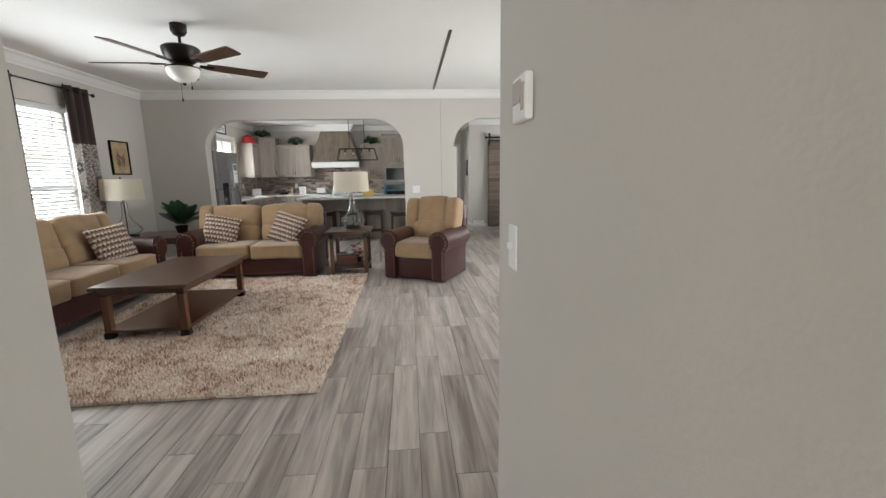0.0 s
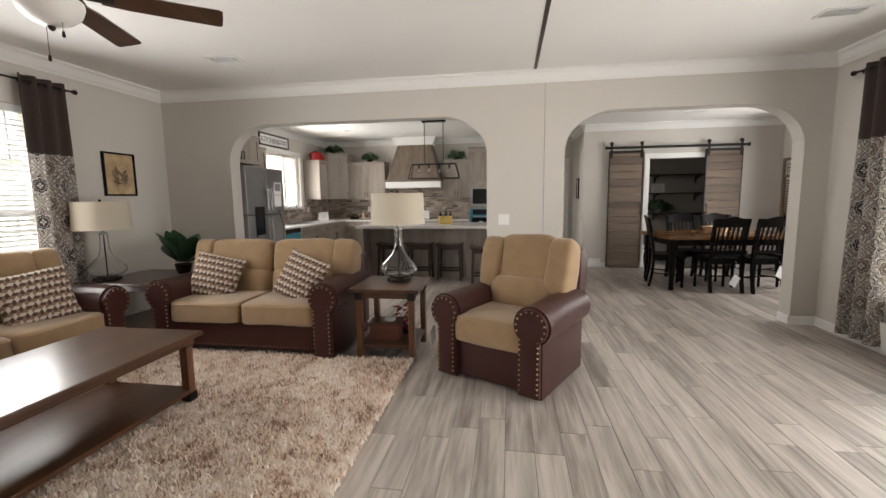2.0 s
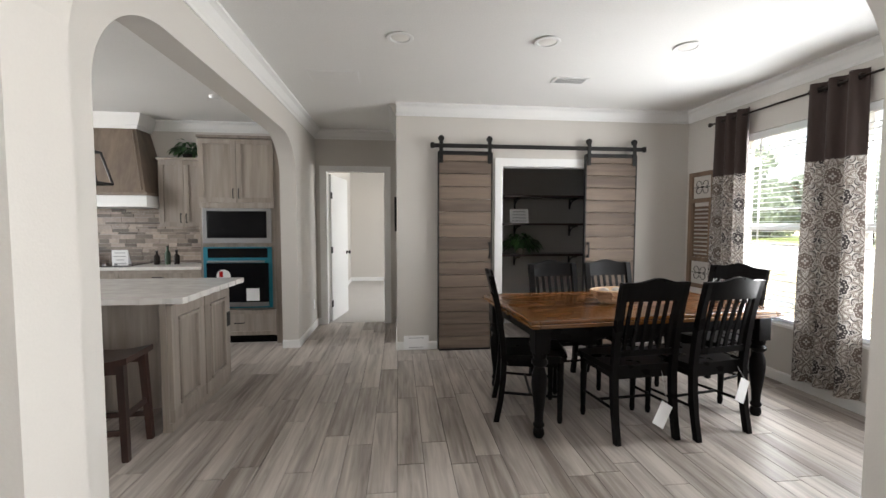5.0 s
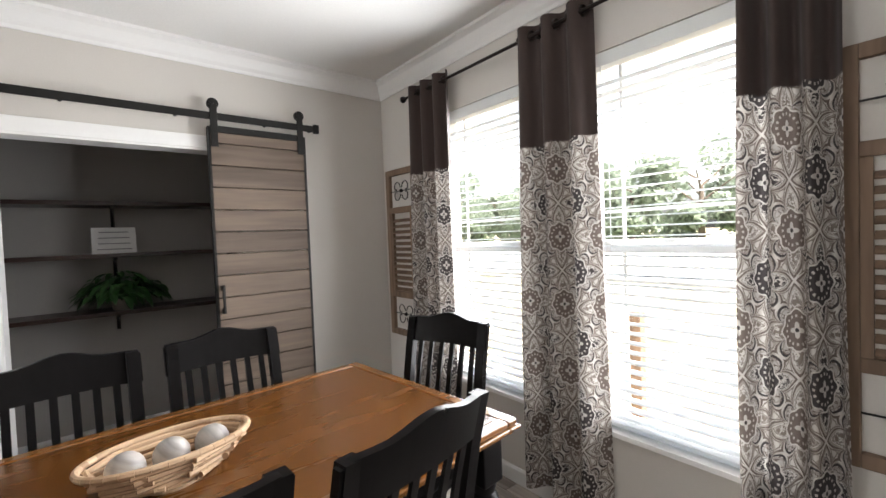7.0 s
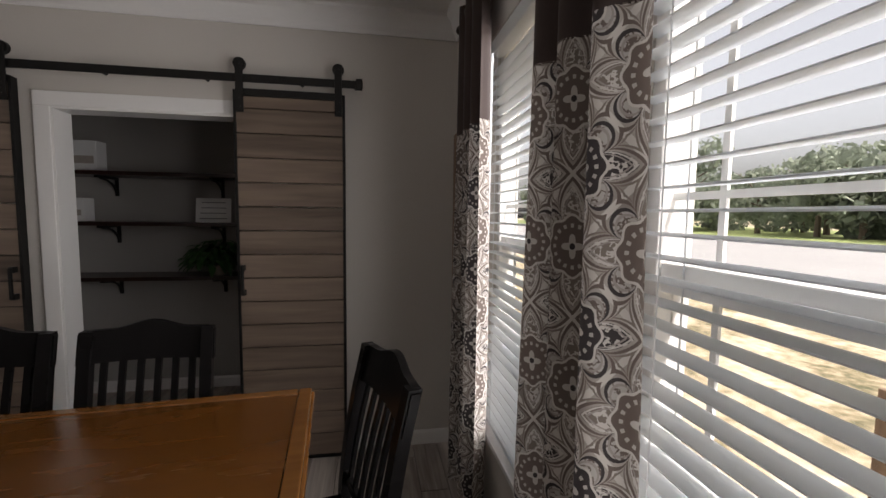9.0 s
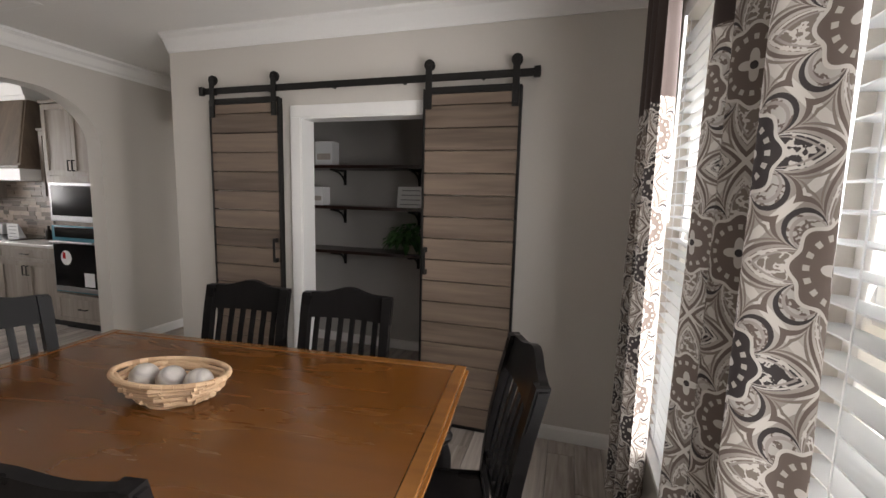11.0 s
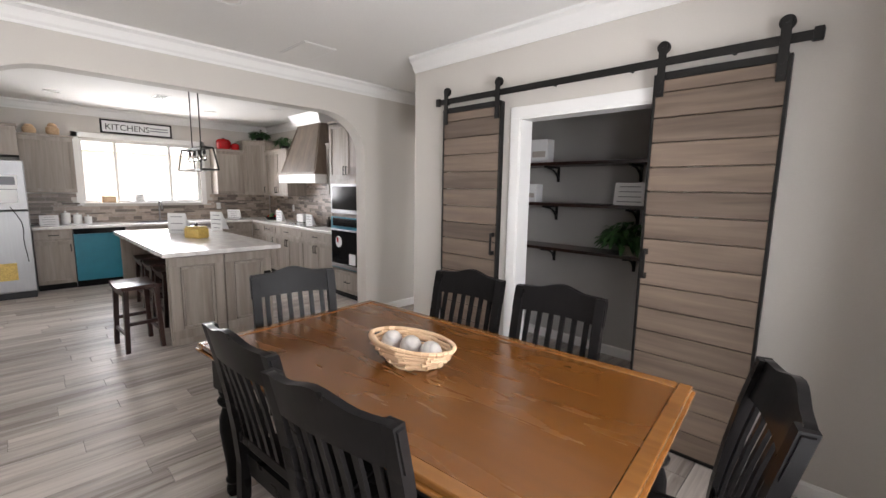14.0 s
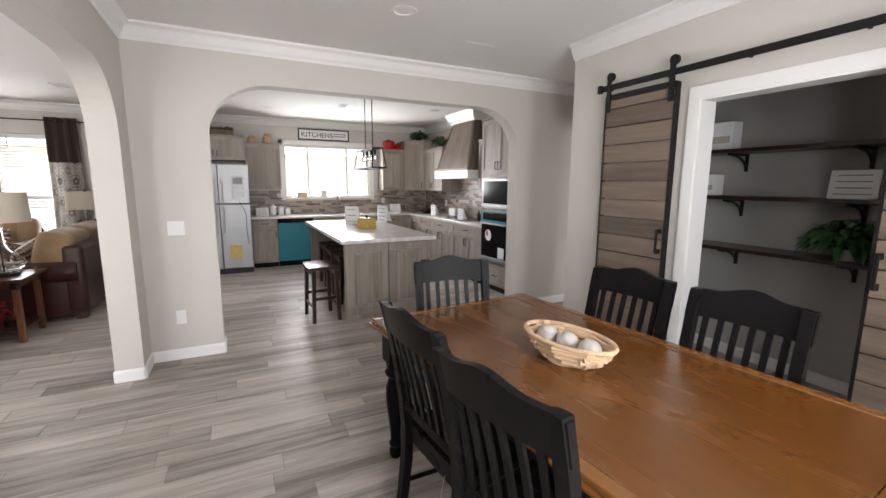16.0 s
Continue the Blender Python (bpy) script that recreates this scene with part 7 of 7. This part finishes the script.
_t = thing("kitchen_sign", "long white wall sign lettered KITCHENS in a black frame", "sign", "", pose(W_X + 0.002, 9.65, 2.265))
for _q in ((-0.475, 0.475, 0, 0.022), (-0.475, 0.475, 0.188, 0.21), (-0.475, -0.453, 0.022, 0.188), (0.453, 0.475, 0.022, 0.188)):
    part("frame_bar", B(0.0, 0.025, *_q, 0.002), M_BLACKP, _t)
part("board", B(0.002, 0.012, -0.453, 0.453, 0.022, 0.188), M_PAPER, _t)
_face = Matrix(((0, 0, 1, 0.0125), (1, 0, 0, -0.42), (0, 1, 0, 0.06), (0, 0, 0, 1)))
lettering("lettering", "KITCHENS", 0.125, _face, M_BLACKP, _t)
for _z in (0.08, 0.12):
    part("print_line", B(0.012, 0.0135, 0.17, 0.42, _z, _z + 0.018), M_INK, _t)

# things on counters and cabinets
_k = 0
for _x, _y, _z, _w, _h, _r in ((-2.90, 8.47, CT, 0.20, 0.15, 90), (-3.05, 10.97, CT, 0.22, 0.17, 50), (-2.05, 11.37, CT, 0.16, 0.19, 10), (-0.92, 11.33, CT, 0.16, 0.18, 6), (-0.91, 10.0, IZ, 0.22, 0.25, 20), (-3.26, 9.60, 1.195, 0.12, 0.13, 90)):
    _k += 1
    sheet(pose(_x, _y, _z + 0.001, 0, 0, _r), _w, _h, 4, True, seed=20 + _k, label="white printed sheet standing on the kitchen counter")
sheet(pose(-2.777, 7.97, 1.88, 0, 0, 90), 0.24, 0.20, 4, seed=31, label="white printed sheet taped to the cabinet door")
sheet(pose(-0.85, 9.53, IZ + 0.001, 0, 0, 44), 0.22, 0.25, 3, True, seed=33, label="white printed sheet standing on the island")


def canister(x, y, z, r, h, material=None, label="white ceramic canister on the counter"):
    t = thing("canister", label, "canister", "white counter canisters", pose(x, y, z))
    part("jar", lathe([(0, 0), (r * 0.95, 0), (r, 0.01), (r, h * 0.9), (r * 0.97, h * 0.92), (0, h * 0.92)], 22), material or M_WHITEC, t, "", True)
    part("lid", lathe([(0, h * 0.92), (r * 1.02, h * 0.92), (r, h), (0.012, h + 0.004), (0.014, h + 0.025), (0, h + 0.03)], 22), material or M_WHITEC, t, "", True)


for _i, (_y, _r, _h) in enumerate(((8.66, 0.055, 0.17), (8.79, 0.05, 0.14), (8.91, 0.045, 0.11))):
    canister(-3.10, _y, CT, _r, _h)
_t = thing("cookie_tin", "mustard patterned lidded tin on the island", "tin", "", pose(-0.22, 9.57, IZ, 0, 0, 25))
part("tin", B(-0.11, 0.11, -0.075, 0.075, 0, 0.115, 0.02, seg=3), M_YELLOW, _t, "", True)
part("lid", B(-0.10, 0.10, -0.065, 0.065, 0.115, 0.135, 0.01, seg=2), M_YELLOW, _t, "", True)
part("lid_knob", lathe([(0, 0.135), (0.012, 0.135), (0.022, 0.155), (0.014, 0.17), (0, 0.172)], 14), M_BRONZE, _t, "", True)


def cookpot(m, r, h):
    t = thing("red_pot", "round red enamel pot on top of a cabinet", "cooking pot", "red enamel pots", m)
    part("pot", lathe([(0, 0), (r * 0.85, 0), (r, h * 0.2), (r, h * 0.65), (r * 1.03, h * 0.68), (0, h * 0.68)], 24), M_RED, t, "", True)
    part("lid", lathe([(0, h * 0.68), (r * 1.04, h * 0.68), (r * 0.8, h * 0.86), (r * 0.3, h * 0.95), (0, h * 0.96)], 24), M_RED, t, "", True)
    part("lid_knob", lathe([(0, h * 0.95), (0.01, h * 0.95), (0.02, h * 1.02), (0, h * 1.06)], 12), M_BLACKM, t, "", True)
    for s in (-1, 1):
        part("handle", B(s * r - 0.01, s * (r + 0.03) + 0.0, -0.03, 0.03, h * 0.5, h * 0.56, 0.004) if s > 0 else B(-r - 0.03, -r + 0.01, -0.03, 0.03, h * 0.5, h * 0.56, 0.004), M_RED, t)


cookpot(pose(-3.12, 10.88, 2.131), 0.12, 0.20)
cookpot(pose(-3.10, 11.07, 2.131), 0.07, 0.13)
for _i, (_x, _y, _z, _r, _h) in enumerate(((-2.98, 11.47, 2.311, 0.20, 0.17), (-2.20, 11.59, 2.131, 0.19, 0.18), (-0.27, 11.59, 2.131, 0.19, 0.18))):
    plant("cabinet_greenery", "leafy green plant on top of a kitchen cabinet", pose(_x, _y, _z), _r, _h, 130, 0.085, M_LEAF, (0.07, 0.06, M_BRONZE), 40 + _i, 0.5)
_t = thing("greenery_basket", "brown basket filled with greenery above the refrigerator", "basket", "", pose(-3.0, 7.83, 2.231))
part("basket", B(-0.11, 0.11, -0.27, 0.27, 0, 0.10, 0.012), M_SHUT, _t, "brown woven basket")
_bm = bmesh.new()
_r = random.Random(77)
for _i in range(120):
    _p = Vector((_r.uniform(-.1, .1), _r.uniform(-.26, .26), 0.09 + _r.uniform(0, .05)))
    leaf_mesh(_bm, _p, _p + Vector((_r.uniform(-.06, .06), _r.uniform(-.06, .06), _r.uniform(.0, .06))), 0.016, 0.4)
part("foliage", _bm, M_LEAF, _t)
for _y, _z in ((8.38, 0.11), (8.62, 0.14)):
    _t = thing("rooster_jar", "cream and brown ceramic jar on top of a cabinet", "jar", "", pose(-3.14, _y, 2.151))
    part("jar", lathe([(0, 0), (0.06, 0), (0.075, 0.04), (0.07, _z * 0.75), (0.05, _z * 0.85), (0, _z * 0.85)], 20), M_WICKER, _t, "", True)
    part("lid", lathe([(0, _z * 0.85), (0.055, _z * 0.86), (0.05, _z * 1.05), (0.03, _z * 1.2), (0, _z * 1.22)], 18), M_WICKER, _t, "", True)
_t = thing("produce_basket", "dark basket of red and green fruit on the counter", "basket", "", pose(-2.55, 11.47, CT))
part("basket", lathe([(0, 0), (0.09, 0), (0.13, 0.06), (0.125, 0.06), (0.085, 0.01), (0, 0.01)], 20), M_BRONZE, _t, "", True)
for _i in range(7):
    _a = _i * 0.9
    part("fruit", lathe([(0.036 * math.sin(math.pi * k / 8), -0.036 * math.cos(math.pi * k / 8)) for k in range(9)], 14, at=(0.055 * math.cos(_a) * (_i > 0), 0.055 * math.sin(_a) * (_i > 0), 0.055 + 0.03 * (_i == 0))), M_RED if _i % 2 else M_LEAF, _t, "", True)
for _x, _h, _mt in ((-2.35, 0.22, M_WICKER), (-0.62, 0.16, M_BRONZE), (-0.50, 0.22, M_DKLEAF), (-0.40, 0.17, M_BRONZE)):
    _t = thing("bottle", "small bottle standing on the kitchen counter", "bottle", "", pose(_x, 11.50, CT))
    part("glass_bottle", lathe([(0, 0), (0.03, 0), (0.032, _h * 0.6), (0.012, _h * 0.75), (0.012, _h * 0.95), (0, _h * 0.95)], 16), _mt, _t, "", True)
    part("cap", lathe([(0, _h * 0.95), (0.014, _h * 0.95), (0.014, _h), (0, _h)], 12), M_BLACKM, _t)
_t = thing("toaster", "small white appliance on the counter", "toaster", "", pose(-1.62, 11.60, CT))
part("shell", B(-0.12, 0.12, -0.07, 0.07, 0.01, 0.15, 0.025, seg=3), M_WHITEC, _t, "", True)
part("base", B(-0.11, 0.11, -0.06, 0.06, 0, 0.012), M_BLACKM, _t)
_t = thing("sill_basket", "small tan woven basket on the kitchen window sill", "basket", "", pose(-3.27, 9.20, 1.195))
part("basket", B(-0.04, 0.04, -0.09, 0.09, 0, 0.10, 0.012), M_WICKER, _t)
wall_plate(pose(W_X + 0.016, 10.80, 1.12, 0, 0, 90), 1, True, "white outlet on the kitchen backsplash", "wall_outlet")
wall_plate(pose(-2.30, KN_Y - 0.016, 1.10), 1, True, "white outlet on the kitchen backsplash", "wall_outlet")

# on the end table's shelf
_t = thing("book_box", "red-brown keepsake box on the end table shelf", "box", "", pose(-0.20, 5.98, 0.125, 0, 0, 6))
part("box_body", B(-0.13, 0.13, -0.10, 0.10, 0, 0.12, 0.004), M_REDBOX, _t)
part("box_lid", B(-0.135, 0.135, -0.105, 0.105, 0.12, 0.15, 0.004), M_REDBOX, _t)
_t = thing("shell_ornament", "white shell ornament on the keepsake box", "ornament", "", pose(-0.16, 5.95, 0.275))
part("shell", S((0, 0, 0.02), (0.10, 0.06, 0.045), 0.7), M_WHITEC, _t, "", True)
_t = thing("red_bouquet", "red plaid bow and berries on the end table shelf", "ornament", "", pose(-0.08, 6.10, 0.125))
_bm = bmesh.new()
_r = random.Random(9)
for _i in range(46):
    _a = _r.uniform(0, 6.28)
    _p = Vector((0.02 * math.cos(_a), 0.02 * math.sin(_a), 0.04 + 0.2 * _r.random()))
    leaf_mesh(_bm, _p, _p + Vector((0.09 * math.cos(_a), 0.09 * math.sin(_a), _r.uniform(-.01, .07))), 0.022, 0.3)
part("ribbon_loops", _bm, M_REDFAB, _t)
part("pot", lathe([(0, 0), (0.05, 0), (0.06, 0.07), (0, 0.07)], 16), M_BRONZE, _t, "", True)
_t = thing("window_ornament", "small orange leaf ornament hanging at the window", "ornament", "", pose(E_X - 0.004, 6.10, 1.30))
_bm = bmesh.new()
leaf_mesh(_bm, (0, 0, -0.06), (0, 0.0, 0.07), 0.05, 0, 5, side=(0, 1, 0))
leaf_mesh(_bm, (0, 0, 0.0), (0, 0.08, 0.04), 0.03, 0, 5, side=(0, 0, 1))
leaf_mesh(_bm, (0, 0, 0.0), (0, -0.08, 0.04), 0.03, 0, 5, side=(0, 0, 1))
part("leaf_shape", _bm, M_ORANGE, _t)


# ---- floor planks, last ----
def planks():
    """Staggered plank tiles, 0.15 x 0.9 m, running along y; those on the way are pieces of their own."""
    rng = random.Random(5)
    w, l, g = 0.152, 0.915, 0.0022
    x0, x1 = W_X - 0.1, DIN_X + 0.1
    near, far = [], []
    i = 0
    x = x0
    while x < x1:
        y = -2.5 - rng.random() * l
        while y < 12.1:
            cx, cy = x + w / 2, y + l / 2
            inside = cy > N_Y - 0.3 or (cy > 0.95 and cx < E_X + 0.1) or (-0.2 < cx < 1.0 and cy > -2.4)
            if inside:
                on_way = (0.0 < cx < 3.6 and 1.6 < cy < 7.6) or (0.9 < cx < 5.2 and 7.6 <= cy < 8.7)
                (near if on_way else far).append((cx, cy))
            y += l
        x += w
    near.sort(key=lambda p: (p[1], p[0]))
    far += near[300:]
    bm = bmesh.new()
    box(bm, -w / 2 + g / 2, w / 2 - g / 2, -l / 2 + g / 2, l / 2 - g / 2, -0.008, 0.0, 0.0012, seg=1)
    me = mesh_of("plank", bm, M_FLOOR)
    for cx, cy in near[:300]:
        p = new("plank", me)
        p.parent = floor
        p.location = (cx, cy, 0)
    vs, fs = [], []
    a, b, e = w / 2 - g / 2, l / 2 - g / 2, 0.0012
    for cx, cy in far:
        k = len(vs)
        vs += [(cx - a + e, cy - b + e, 0), (cx + a - e, cy - b + e, 0), (cx + a - e, cy + b - e, 0), (cx - a + e, cy + b - e, 0), (cx - a, cy - b, -0.006), (cx + a, cy - b, -0.006), (cx + a, cy + b, -0.006), (cx - a, cy + b, -0.006)]
        fs += [(k, k + 1, k + 2, k + 3), (k + 4, k + 5, k + 1, k), (k + 5, k + 6, k + 2, k + 1), (k + 6, k + 7, k + 3, k + 2), (k + 7, k + 4, k, k + 3)]
    me = bpy.data.meshes.new("planks_beyond")
    me.from_pydata(vs, [], fs)
    me.materials.append(M_FLOOR)
    ob = new("planks_beyond", me)
    ob.parent = floor
    tagged(ob, kind="stuff")


planks()
